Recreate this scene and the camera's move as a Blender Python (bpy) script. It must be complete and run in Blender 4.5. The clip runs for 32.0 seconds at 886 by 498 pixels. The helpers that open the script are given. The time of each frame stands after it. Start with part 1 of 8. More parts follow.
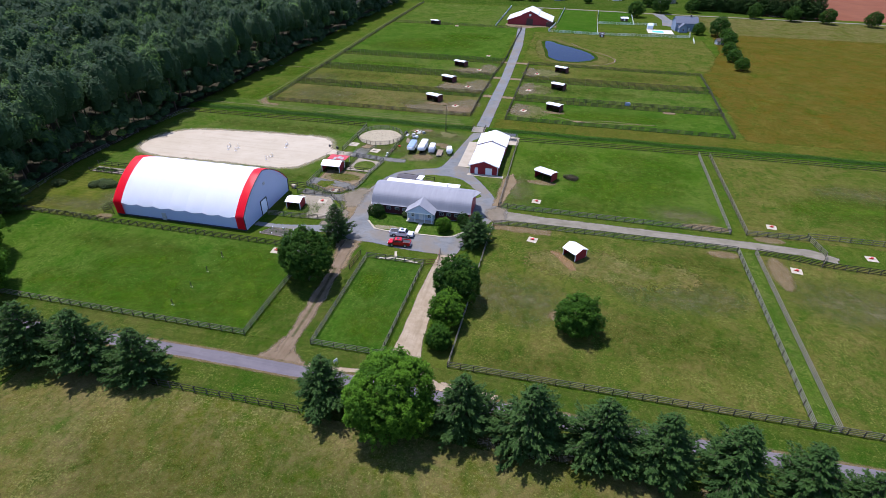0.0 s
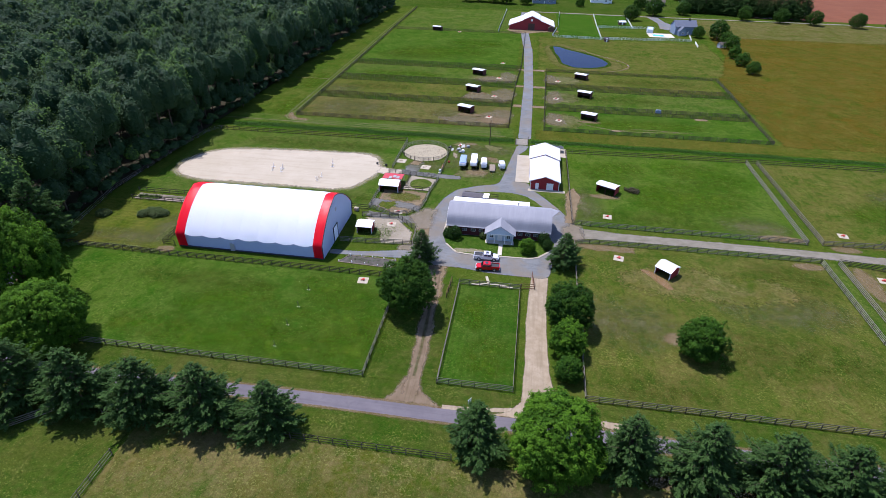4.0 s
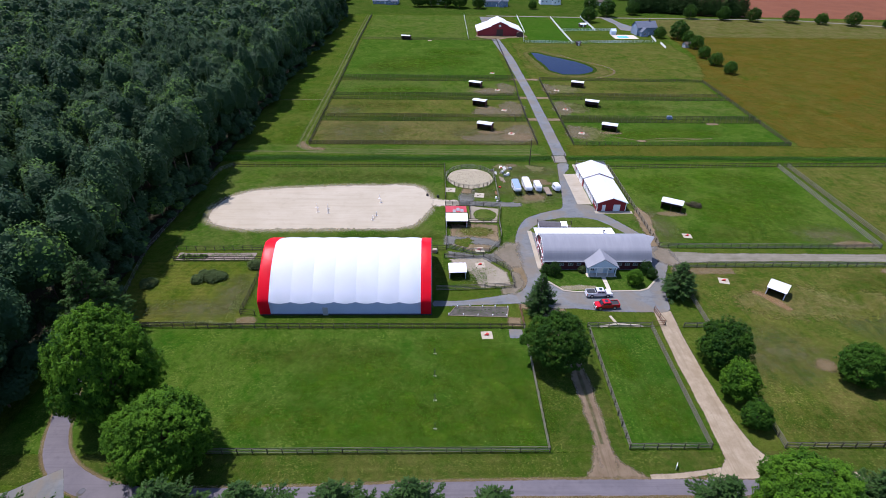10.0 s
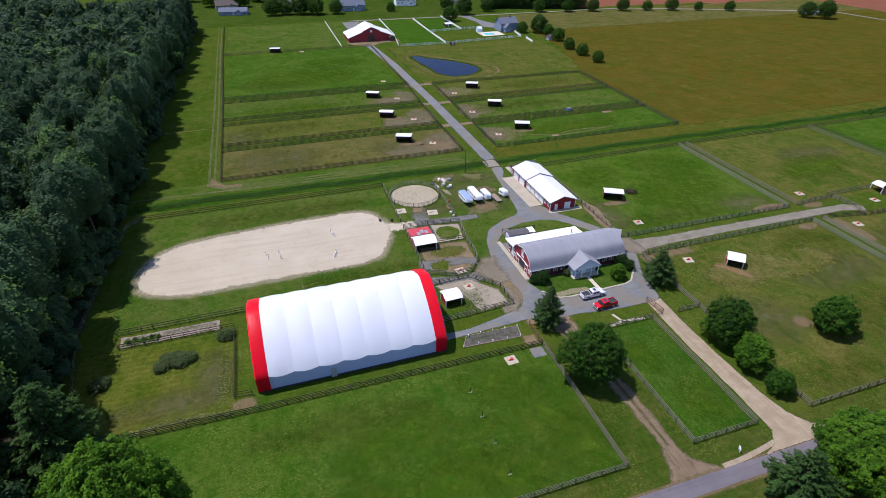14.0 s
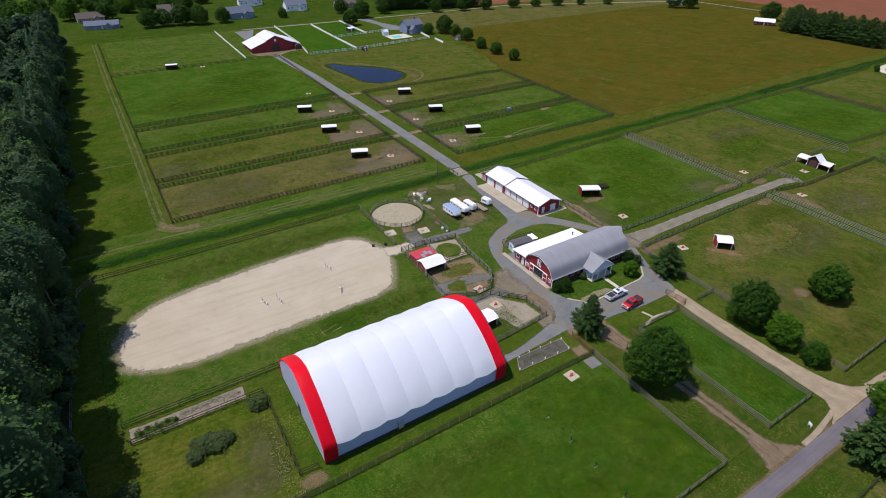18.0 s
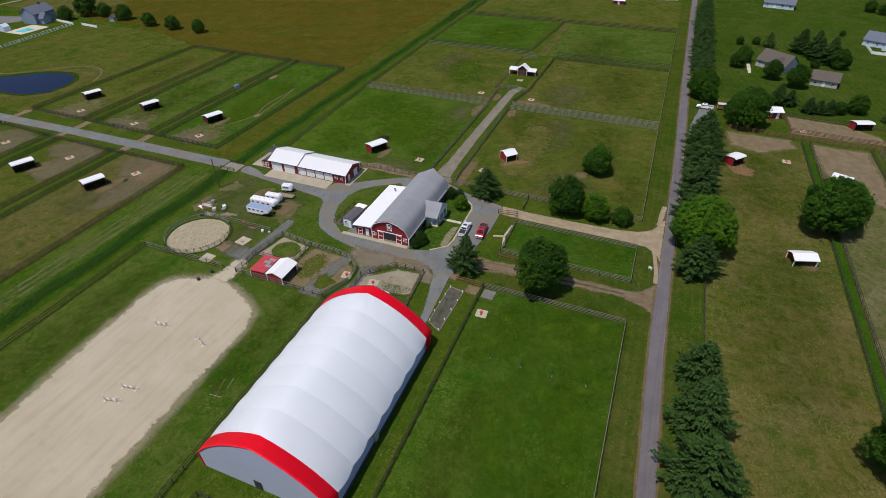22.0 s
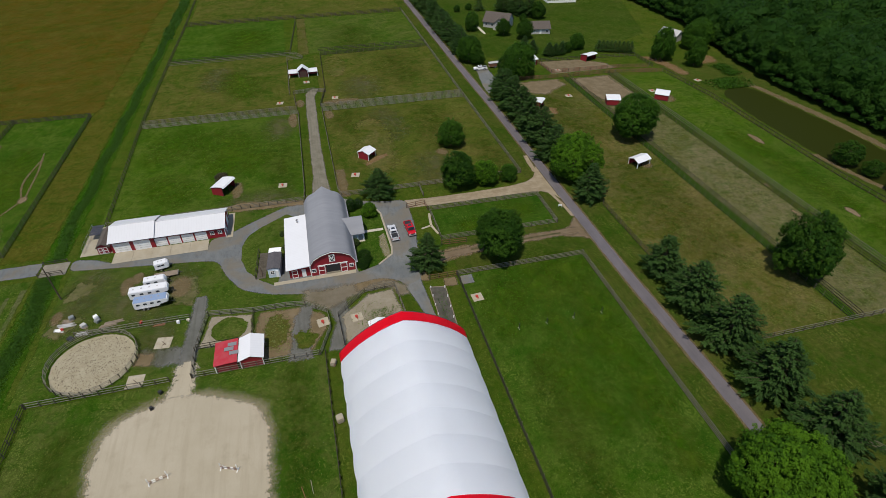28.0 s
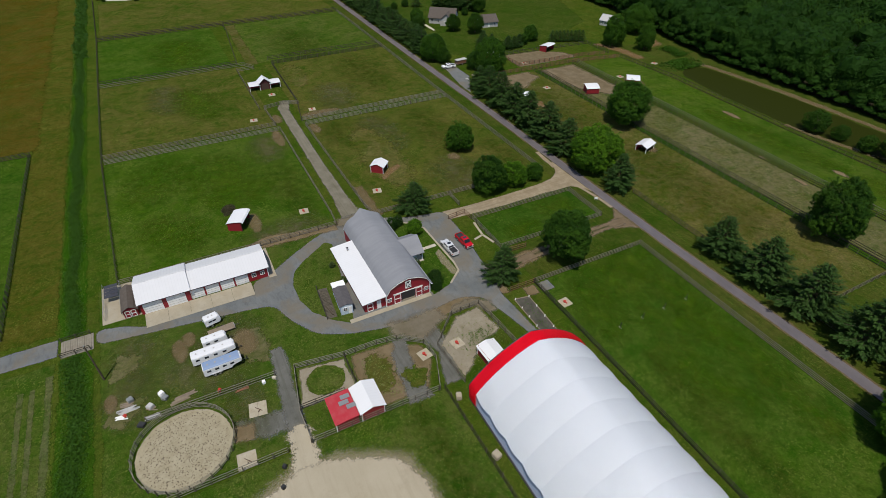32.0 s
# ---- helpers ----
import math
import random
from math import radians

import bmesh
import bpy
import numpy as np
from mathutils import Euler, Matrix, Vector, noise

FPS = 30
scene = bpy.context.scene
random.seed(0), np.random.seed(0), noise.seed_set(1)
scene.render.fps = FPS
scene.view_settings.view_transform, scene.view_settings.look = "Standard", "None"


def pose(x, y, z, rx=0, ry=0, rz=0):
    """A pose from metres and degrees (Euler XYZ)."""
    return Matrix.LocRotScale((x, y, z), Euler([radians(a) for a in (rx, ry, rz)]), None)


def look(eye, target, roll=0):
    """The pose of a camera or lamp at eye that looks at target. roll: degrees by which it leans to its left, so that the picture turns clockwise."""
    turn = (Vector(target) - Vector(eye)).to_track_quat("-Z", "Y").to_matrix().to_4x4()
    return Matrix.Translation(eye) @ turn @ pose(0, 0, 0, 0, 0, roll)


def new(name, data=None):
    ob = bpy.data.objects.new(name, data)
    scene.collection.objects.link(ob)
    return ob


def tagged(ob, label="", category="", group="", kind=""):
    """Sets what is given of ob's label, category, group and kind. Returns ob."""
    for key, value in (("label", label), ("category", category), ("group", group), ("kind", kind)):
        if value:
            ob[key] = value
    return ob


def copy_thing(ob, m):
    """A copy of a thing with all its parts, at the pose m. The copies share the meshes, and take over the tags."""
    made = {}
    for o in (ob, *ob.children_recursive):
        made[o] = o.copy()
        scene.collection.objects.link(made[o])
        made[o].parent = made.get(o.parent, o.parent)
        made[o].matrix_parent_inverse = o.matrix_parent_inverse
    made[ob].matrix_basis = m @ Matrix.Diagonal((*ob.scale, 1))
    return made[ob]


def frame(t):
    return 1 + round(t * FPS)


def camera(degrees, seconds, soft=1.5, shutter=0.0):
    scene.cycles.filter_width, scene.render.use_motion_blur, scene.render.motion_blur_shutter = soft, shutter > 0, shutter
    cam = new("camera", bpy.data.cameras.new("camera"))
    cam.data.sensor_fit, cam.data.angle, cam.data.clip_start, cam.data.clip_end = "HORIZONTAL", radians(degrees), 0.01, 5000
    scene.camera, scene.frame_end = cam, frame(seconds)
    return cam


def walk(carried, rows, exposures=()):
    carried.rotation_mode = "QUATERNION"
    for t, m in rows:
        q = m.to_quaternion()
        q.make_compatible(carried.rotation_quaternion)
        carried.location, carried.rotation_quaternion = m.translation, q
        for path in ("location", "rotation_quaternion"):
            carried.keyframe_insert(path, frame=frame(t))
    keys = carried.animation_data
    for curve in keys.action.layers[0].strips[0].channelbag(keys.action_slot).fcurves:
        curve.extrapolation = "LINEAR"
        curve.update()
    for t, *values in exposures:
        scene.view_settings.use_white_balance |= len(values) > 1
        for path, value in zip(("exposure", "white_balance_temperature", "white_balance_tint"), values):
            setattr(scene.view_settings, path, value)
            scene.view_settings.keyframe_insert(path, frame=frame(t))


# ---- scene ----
cam = camera(79.2, 32.0, 0.65)
METRES, EYE, TILT, LEAN, TURN = 258.0, 69.7, 0.0, 0.0, 12.3
ROWS = [
    (0.0, 0.0, 0.0, 0.0, 0.36, -32.88, -0.56),
    (0.5, -0.0132, 0.0027, 0.0011, -0.39, -32.88, -0.57),
    (1.0, -0.0269, 0.0055, 0.0023, -0.74, -32.87, -0.6),
    (1.5, -0.0407, 0.0084, 0.0036, -0.95, -32.89, -0.63),
    (2.0, -0.0546, 0.0115, 0.005, -1.05, -32.89, -0.67),
    (2.5, -0.0684, 0.015, 0.0063, -1.41, -32.87, -0.67),
    (3.0, -0.0825, 0.0185, 0.0077, -2.07, -32.89, -0.7),
    (3.5, -0.0964, 0.0225, 0.0089, -2.81, -32.87, -0.69),
    (5.5, -0.1511, 0.0415, 0.0135, -6.06, -32.88, -0.7),
    (6.0, -0.1643, 0.0469, 0.0144, -6.52, -32.88, -0.72),
    (6.5, -0.1773, 0.0528, 0.0157, -6.64, -32.93, -0.74),
    (7.0, -0.19, 0.059, 0.017, -6.68, -32.95, -0.75),
    (7.5, -0.203, 0.0658, 0.0186, -6.76, -32.99, -0.79),
    (8.0, -0.2155, 0.0726, 0.0196, -7.17, -32.98, -0.76),
    (8.5, -0.2286, 0.0799, 0.0211, -7.65, -33.02, -0.79),
    (9.0, -0.2408, 0.0875, 0.0224, -8.85, -33.03, -0.75),
    (9.5, -0.2532, 0.095, 0.0232, -10.84, -32.98, -0.69),
    (10.0, -0.2651, 0.1032, 0.0243, -13.17, -32.96, -0.64),
    (10.5, -0.2768, 0.1113, 0.0253, -15.67, -32.95, -0.57),
    (11.0, -0.2893, 0.1199, 0.0263, -17.12, -32.96, -0.59),
    (11.5, -0.301, 0.1285, 0.0271, -17.81, -32.95, -0.56),
    (12.0, -0.312, 0.1375, 0.028, -19.18, -32.95, -0.55),
    (12.5, -0.3233, 0.1468, 0.0289, -21.22, -32.94, -0.49),
    (13.0, -0.3341, 0.1563, 0.0299, -23.92, -32.95, -0.45),
    (13.5, -0.3447, 0.1664, 0.0308, -27.02, -32.95, -0.35),
    (14.0, -0.3552, 0.1765, 0.0313, -30.46, -32.92, -0.26),
    (14.5, -0.3666, 0.1877, 0.0319, -32.62, -32.91, -0.32),
    (16.5, -0.4043, 0.2343, 0.034, -38.71, -32.91, -0.39),
    (17.0, -0.4128, 0.2465, 0.0344, -39.53, -32.93, -0.39),
    (17.5, -0.4206, 0.2588, 0.0348, -41.16, -32.94, -0.39),
    (18.0, -0.4289, 0.2722, 0.0349, -44.14, -32.96, -0.37),
    (18.5, -0.4372, 0.2856, 0.0347, -47.05, -33.57, -0.31),
    (19.0, -0.4448, 0.299, 0.0349, -50.29, -34.47, -0.28),
    (19.5, -0.4511, 0.3123, 0.0352, -54.52, -35.41, -0.08),
    (20.0, -0.4571, 0.327, 0.0354, -60.18, -36.33, 0.04),
    (20.5, -0.4625, 0.3423, 0.0355, -65.6, -36.98, 0.1),
    (21.0, -0.4663, 0.3568, 0.035, -71.28, -36.99, 0.26),
    (21.5, -0.4681, 0.3723, 0.0348, -76.6, -37.06, 0.4),
    (22.0, -0.469, 0.3884, 0.0347, -80.5, -37.1, 0.41),
    (22.5, -0.4677, 0.4035, 0.0352, -83.66, -37.21, 0.5),
    (23.0, -0.4656, 0.4205, 0.0356, -85.69, -37.32, 0.39),
    (23.5, -0.463, 0.4365, 0.036, -86.03, -37.4, 0.34),
    (24.0, -0.461, 0.4516, 0.0361, -86.0, -37.45, 0.26),
    (24.5, -0.4588, 0.4681, 0.0363, -86.4, -37.52, 0.22),
    (26.5, -0.4522, 0.5331, 0.0371, -94.59, -37.6, 0.32),
    (27.0, -0.4477, 0.5491, 0.0365, -102.84, -37.7, 0.37),
    (27.5, -0.4411, 0.5664, 0.0362, -111.59, -37.83, 0.37),
    (28.0, -0.4339, 0.582, 0.0363, -116.54, -37.95, 0.36),
    (28.5, -0.4244, 0.5983, 0.0364, -120.62, -38.08, 0.25),
    (29.0, -0.4138, 0.6129, 0.0364, -124.19, -38.22, 0.16),
    (29.5, -0.4019, 0.6266, 0.0363, -127.53, -38.34, 0.15),
    (30.0, -0.3881, 0.6408, 0.0368, -129.76, -38.49, -0.02),
    (30.5, -0.3742, 0.6539, 0.0373, -130.25, -38.59, -0.1),
    (31.0, -0.3597, 0.6669, 0.0377, -129.97, -38.66, -0.21),
    (31.5, -0.3453, 0.6799, 0.038, -129.76, -38.67, -0.28),
    (32.0, -0.3311, 0.6921, 0.0384, -129.67, -38.67, -0.31),
]
EXPOSURES = [(0.0, 0.6, 5910, 23), (7.0, 0.53, 5890, 23.5), (13.0, 0.34, 6010, 22), (20.0, -0.08, 6600, 15), (23.0, -0.23, 6780, 11.5), (29.0, -0.32, 6860, 9), (32.0, -0.31, 6860, 8.5)]
walk(cam, [(t, pose(0, 0, EYE, TILT, LEAN, TURN) @ pose(METRES * x, METRES * y, METRES * z, 90 + pitch, roll, yaw)) for t, x, y, z, yaw, pitch, roll in ROWS], EXPOSURES)

# ---- world and sun ----
SUN_TO = Vector((-3.2, 2.1, 9.1)).normalized()
world = bpy.data.worlds.new("sky")
scene.world = world
world.use_nodes = True
wn = world.node_tree
sky = wn.nodes.new("ShaderNodeTexSky")
sky.sky_type, sky.sun_disc = "NISHITA", False
sky.ozone_density, sky.dust_density = 2.5, 0.4
sky.sun_elevation = math.asin(SUN_TO.z)
sky.sun_rotation = math.atan2(SUN_TO.x, SUN_TO.y)
wn.nodes["Background"].inputs["Strength"].default_value = 0.15
wn.links.new(sky.outputs[0], wn.nodes["Background"].inputs["Color"])
sun = new("sun", bpy.data.lights.new("sun", "SUN"))
sun.data.energy, sun.data.angle, sun.data.color = 4.6, radians(0.5), (1.0, 0.96, 0.89)
sun.matrix_world = look(SUN_TO * 300, (0, 0, 0))


# ---- material helpers ----
class Nodes:
    """A small wrapper to write node materials in few lines."""

    def __init__(self, name, rough=0.8, metal=0.0, spec=0.3):
        self.mat = bpy.data.materials.new(name)
        self.mat.use_nodes = True
        self.tree = self.mat.node_tree
        self.bsdf = self.tree.nodes["Principled BSDF"]
        self.bsdf.inputs["Roughness"].default_value = rough
        self.bsdf.inputs["Metallic"].default_value = metal
        self.bsdf.inputs["Specular IOR Level"].default_value = spec
        self.pos = self.tree.nodes.new("ShaderNodeNewGeometry").outputs["Position"]

    def link(self, a, b):
        self.tree.links.new(a, b)

    def noise(self, scale, detail=3.0, rough=0.55, vec=None, distort=0.0):
        n = self.tree.nodes.new("ShaderNodeTexNoise")
        n.inputs["Scale"].default_value, n.inputs["Detail"].default_value = scale, detail
        n.inputs["Roughness"].default_value, n.inputs["Distortion"].default_value = rough, distort
        self.link(vec or self.pos, n.inputs["Vector"])
        return n.outputs["Fac"]

    def stretch(self, sx, sy, sz, rz=0.0):
        m = self.tree.nodes.new("ShaderNodeMapping")
        m.inputs["Scale"].default_value = (sx, sy, sz)
        m.inputs["Rotation"].default_value = (0, 0, radians(rz))
        self.link(self.pos, m.inputs["Vector"])
        return m.outputs[0]

    def ramp(self, fac, lo, hi, a=0.0, b=1.0):
        m = self.tree.nodes.new("ShaderNodeMapRange")
        for key, v in (("From Min", lo), ("From Max", hi), ("To Min", a), ("To Max", b)):
            m.inputs[key].default_value = v
        self.link(fac, m.inputs["Value"])
        return m.outputs[0]

    def math(self, op, a, b):
        m = self.tree.nodes.new("ShaderNodeMath")
        m.operation = op
        for k, v in enumerate((a, b)):
            if isinstance(v, (int, float)):
                m.inputs[k].default_value = v
            else:
                self.link(v, m.inputs[k])
        return m.outputs[0]

    def mix(self, fac, a, b):
        m = self.tree.nodes.new("ShaderNodeMix")
        m.data_type = "RGBA"
        for sock, v in ((m.inputs[0], fac), (m.inputs[6], a), (m.inputs[7], b)):
            if isinstance(v, (int, float)):
                sock.default_value = v
            elif isinstance(v, tuple):
                sock.default_value = (*v, 1.0)
            else:
                self.link(v, sock)
        return m.outputs[2]

    def attr(self, name):
        n = self.tree.nodes.new("ShaderNodeAttribute")
        n.attribute_name = name
        return n.outputs["Fac"]

    def random(self):
        return self.tree.nodes.new("ShaderNodeObjectInfo").outputs["Random"]

    def color(self, c):
        if isinstance(c, tuple):
            self.bsdf.inputs["Base Color"].default_value = (*c, 1.0)
        else:
            self.link(c, self.bsdf.inputs["Base Color"])
        return self

    def bump(self, height, strength=0.4, distance=0.05):
        b = self.tree.nodes.new("ShaderNodeBump")
        b.inputs["Strength"].default_value, b.inputs["Distance"].default_value = strength, distance
        self.link(height, b.inputs["Height"])
        self.link(b.outputs[0], self.bsdf.inputs["Normal"])
        return self

    def fade(self, soft_noise=0.9, soft=0.06, most=1.0):
        """Frays the border of a ground sheet by its edge attribute and a coarse grain."""
        grain = self.math("ADD", self.math("MULTIPLY", self.noise(soft_noise, 5.0, 0.7), 0.65), self.math("MULTIPLY", self.noise(4.0, 3.0, 0.7), 0.35))
        wide = self.math("MULTIPLY", self.attr("edge"), 1.0 + 2.0 * soft)
        self.link(self.ramp(self.math("SUBTRACT", wide, self.ramp(grain, 0.3, 0.7)), 0.0, 2.0 * soft, 0.0, most), self.bsdf.inputs["Alpha"])
        return self


def blend_in(n, most):
    """Lets a drift of other turf grow in softly from its border, thicker and thinner in patches."""
    patchy = n.ramp(n.noise(0.35, 4.0, 0.65), 0.32, 0.62, 0.25, 1.0)
    rise = n.ramp(n.attr("edge"), 0.0, 1.0, 0.0, most)
    n.link(n.math("MULTIPLY", rise, patchy), n.bsdf.inputs["Alpha"])
    return n


def grass(name, a, b, dry, dry_at=0.62, stripes=0.0, stripe_width=1.2, stripe_turn=0.0, fine=1.15, faded=True, seed=0.0, drifts=0.0):
    """Turf: two greens in broad drifts, dry or flowering flecks, tufts, and mower lanes if wanted."""
    n = Nodes(name, 0.95, 0.0, 0.0)
    drift = n.math("ADD", n.math("MULTIPLY", n.noise(0.03 + seed * 0.3, 3.0, 0.6, distort=0.8), 0.5), n.math("MULTIPLY", n.noise(0.17 + seed, 5.0, 0.7, distort=0.4), 0.5))
    col = n.mix(n.ramp(drift, 0.43, 0.57), a, b)
    sweep = n.noise(0.016 + seed * 0.2, 2.0, 0.5, distort=1.5)
    col = n.mix(n.ramp(sweep, 0.44, 0.62, 0.0, 0.4), col, n.mix(0.5, b, dry))
    patch = n.math("ADD", n.math("MULTIPLY", n.noise(0.055 + seed, 5.0, 0.7, distort=0.6), 0.55), n.math("MULTIPLY", n.noise(0.6, 5.0, 0.78), 0.45))
    col = n.mix(n.ramp(patch, dry_at - 0.10, dry_at + 0.10, 0.0, 0.9), col, dry)
    lush = n.noise(0.24 + seed, 6.0, 0.72, distort=1.2)
    col = n.mix(n.ramp(lush, 0.50, 0.64, 0.0, 0.55), col, n.mix(0.45, b, dry))
    deep = n.noise(0.32 + seed, 5.0, 0.7, n.stretch(1.0, 0.7, 1.0, 63), 0.8)
    col = n.mix(n.ramp(deep, 0.50, 0.64, 0.0, 0.52), col, n.mix(0.7, a, (0.008, 0.040, 0.002)))
    rank = n.math("ADD", n.math("MULTIPLY", n.noise(0.1 + seed, 4.0, 0.7, n.stretch(1.0, 1.0, 1.0, 37), 0.6), 0.55), n.math("MULTIPLY", n.noise(0.9, 4.0, 0.75), 0.45))
    col = n.mix(n.ramp(rank, 0.51, 0.62, 0.0, 0.65), col, n.mix(0.6, col, (0.012, 0.060, 0.002)))
    tuft = n.math("ADD", n.math("MULTIPLY", n.noise(0.75 + seed, 4.0, 0.7, distort=0.5), 0.5), n.math("MULTIPLY", n.noise(1.9, 5.0, 0.85), 0.5))
    col = n.mix(n.ramp(tuft, 0.45, 0.60, 0.0, 0.52 * fine), col, n.mix(0.6, col, (0.006, 0.014, 0.001)))
    fleck = n.math("ADD", n.math("MULTIPLY", n.noise(2.3, 2.0, 0.8), 0.7), n.math("MULTIPLY", n.noise(0.12 + seed, 3.0, 0.6), 0.3))
    col = n.mix(n.ramp(fleck, 0.56, 0.62, 0.0, 0.66 * fine), col, n.mix(0.4, dry, (0.13, 0.17, 0.03)))
    grit = n.noise(5.5, 2.0, 0.7)
    col = n.mix(n.ramp(grit, 0.50, 0.62, 0.0, 0.32 * fine), col, n.mix(0.55, col, (0.11, 0.15, 0.03)))
    col = n.mix(n.ramp(grit, 0.46, 0.34, 0.0, 0.3 * fine), col, n.mix(0.55, col, (0.004, 0.010, 0.001)))
    if stripes:
        w = n.tree.nodes.new("ShaderNodeTexWave")
        w.inputs["Scale"].default_value, w.inputs["Distortion"].default_value = 0.314 / stripe_width, 1.2
        w.inputs["Detail"].default_value, w.inputs["Detail Scale"].default_value = 2.0, 0.4
        n.link(n.stretch(1, 1, 1, stripe_turn), w.inputs["Vector"])
        col = n.mix(n.math("MULTIPLY", w.outputs["Fac"], stripes), col, n.mix(0.5, col, (0.012, 0.022, 0.004)))
    n.color(col).bump(n.noise(2.6, 5.0, 0.85), 0.5, 0.2)
    if drifts:
        return blend_in(n, drifts).mat
    return n.fade().mat if faded else n.mat


def stony(name, base, dark, pale, grain=5.0, blotch=0.35, rough=0.92, streak=None, faded=True, fray=0.9, spec=0.15, soft=0.06, most=1.0, stain=None):
    """Sand, gravel or tarmac: two tones in blotches, grains and drag marks."""
    n = Nodes(name, rough, 0.0, spec)
    col = n.mix(n.ramp(n.noise(blotch, 5.0, 0.62), 0.38, 0.66), base, pale)
    col = n.mix(n.ramp(n.noise(blotch * 3.1, 4.0, 0.7), 0.55, 0.78, 0.0, 0.6), col, dark)
    if streak:
        col = n.mix(n.ramp(n.noise(1.0, 4.0, 0.65, n.stretch(*streak)), 0.48, 0.72, 0.0, 0.5), col, dark)
    if stain:
        col = n.mix(n.ramp(n.noise(0.11, 4.0, 0.65, distort=0.6), 0.46, 0.62, 0.0, 0.85), col, stain)
        col = n.mix(n.ramp(n.noise(0.5, 4.0, 0.7, n.stretch(1.0, 0.3, 1.0, 35)), 0.54, 0.7, 0.0, 0.5), col, n.mix(0.6, stain, pale))
    g = n.noise(grain, 3.0, 0.75)
    col = n.mix(n.ramp(g, 0.35, 0.7, 0.0, 0.35), col, n.mix(0.5, col, dark))
    n.color(col).bump(g, 0.35, 0.03)
    return n.fade(fray, soft, most).mat if faded else n.mat


def coated(name, base, worn, rough=0.55, spec=0.4, metal=0.0, grain=1.4, amount=0.5, streak=(1.0, 1.0, 1.0), relief=0.1, randomly=0.0):
    """Paint, sheet metal, boards or cloth: base colour with wear in drifts and fine streaks."""
    n = Nodes(name, rough, metal, spec)
    col = n.mix(n.ramp(n.noise(grain, 5.0, 0.65, n.stretch(*streak)), 0.4, 0.75, 0.0, amount), base, worn)
    col = n.mix(n.ramp(n.noise(grain * 7, 3.0, 0.6), 0.5, 0.8, 0.0, amount * 0.4), col, n.mix(0.5, col, worn))
    if randomly:
        col = n.mix(n.math("MULTIPLY", n.random(), randomly), col, worn)
    n.color(col)
    if relief:
        n.bump(n.noise(grain * 9, 3.0, 0.6), relief, 0.02)
    return n.mat


def ribbed(name, base, worn, pitch, axis, rough=0.4, metal=0.0, strength=0.5, spec=0.45, amount=0.4):
    """Sheet or boarding with raised ribs at a true spacing along one axis."""
    n = Nodes(name, rough, metal, spec)
    col = n.mix(n.ramp(n.noise(0.5, 5.0, 0.65), 0.4, 0.72, 0.0, amount), base, worn)
    col = n.mix(n.ramp(n.noise(6.0, 3.0, 0.65), 0.5, 0.8, 0.0, amount * 0.5), col, worn)
    w = n.tree.nodes.new("ShaderNodeTexWave")
    w.bands_direction = axis
    w.inputs["Scale"].default_value = 0.314 / pitch
    n.link(n.pos, w.inputs["Vector"])
    line = n.ramp(w.outputs["Fac"], 0.0, 0.12)
    col = n.mix(n.ramp(w.outputs["Fac"], 0.0, 0.1, 0.09, 0.0), col, n.mix(0.5, col, (0.02, 0.02, 0.02)))
    n.color(col).bump(line, strength, 0.03)
    return n.mat


def leafy(name, dark, light, turn, gloss=0.06, bright_tone=None):
    """Leaves: tone by tree and by clump, with painted crown shade in it, light passing through."""
    n = Nodes(name, 0.6, 0.0, gloss)
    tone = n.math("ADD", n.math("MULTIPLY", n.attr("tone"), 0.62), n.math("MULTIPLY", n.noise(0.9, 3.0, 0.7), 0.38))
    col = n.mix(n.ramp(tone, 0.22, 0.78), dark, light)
    col = n.mix(n.math("MULTIPLY", n.random(), 0.4), col, turn)
    if bright_tone:
        col = n.mix(n.ramp(n.attr("tone"), 0.72, 1.0, 0.0, 0.8), col, bright_tone)
    n.color(col)
    t = n.tree.nodes.new("ShaderNodeBsdfTranslucent")
    n.link(n.mix(0.25, col, (0.16, 0.26, 0.03)), t.inputs["Color"])
    m = n.tree.nodes.new("ShaderNodeMixShader")
    m.inputs[0].default_value = 0.30
    out = n.tree.nodes["Material Output"]
    n.link(n.bsdf.outputs[0], m.inputs[1])
    n.link(t.outputs[0], m.inputs[2])
    n.link(m.outputs[0], out.inputs["Surface"])
    return n.mat


# ---- materials ----
G_BASE = grass("turf_base", (0.026, 0.060, 0.004), (0.044, 0.068, 0.006), (0.075, 0.078, 0.016), 0.57, faded=False)
G_MOWN = grass("turf_mown_verge", (0.0233, 0.0525, 0.0036), (0.0409, 0.0588, 0.0072), (0.0791, 0.0735, 0.0198), 0.55, 0.3, 1.6, 90)
G_BRIGHT = grass("turf_bright", (0.0160, 0.0585, 0.0028), (0.0330, 0.0735, 0.0050), (0.0640, 0.0925, 0.0150), 0.555, seed=0.03)
G_PADDOCK = grass("turf_paddock", (0.0205, 0.0609, 0.0036), (0.0418, 0.0756, 0.0072), (0.0911, 0.0945, 0.0270), 0.555, seed=0.035)
G_OLIVE = grass("turf_olive", (0.0292, 0.0570, 0.0048), (0.0535, 0.0685, 0.0090), (0.1130, 0.0865, 0.0270), 0.545, seed=0.05)
G_DRY = grass("turf_dry", (0.0473, 0.0549, 0.0072), (0.0693, 0.0647, 0.0144), (0.1239, 0.0941, 0.0414), 0.53, seed=0.06)
G_MEADOW = grass("turf_meadow", (0.0216, 0.0632, 0.0026), (0.0423, 0.0828, 0.0051), (0.0765, 0.0981, 0.0187), 0.555, seed=0.03)
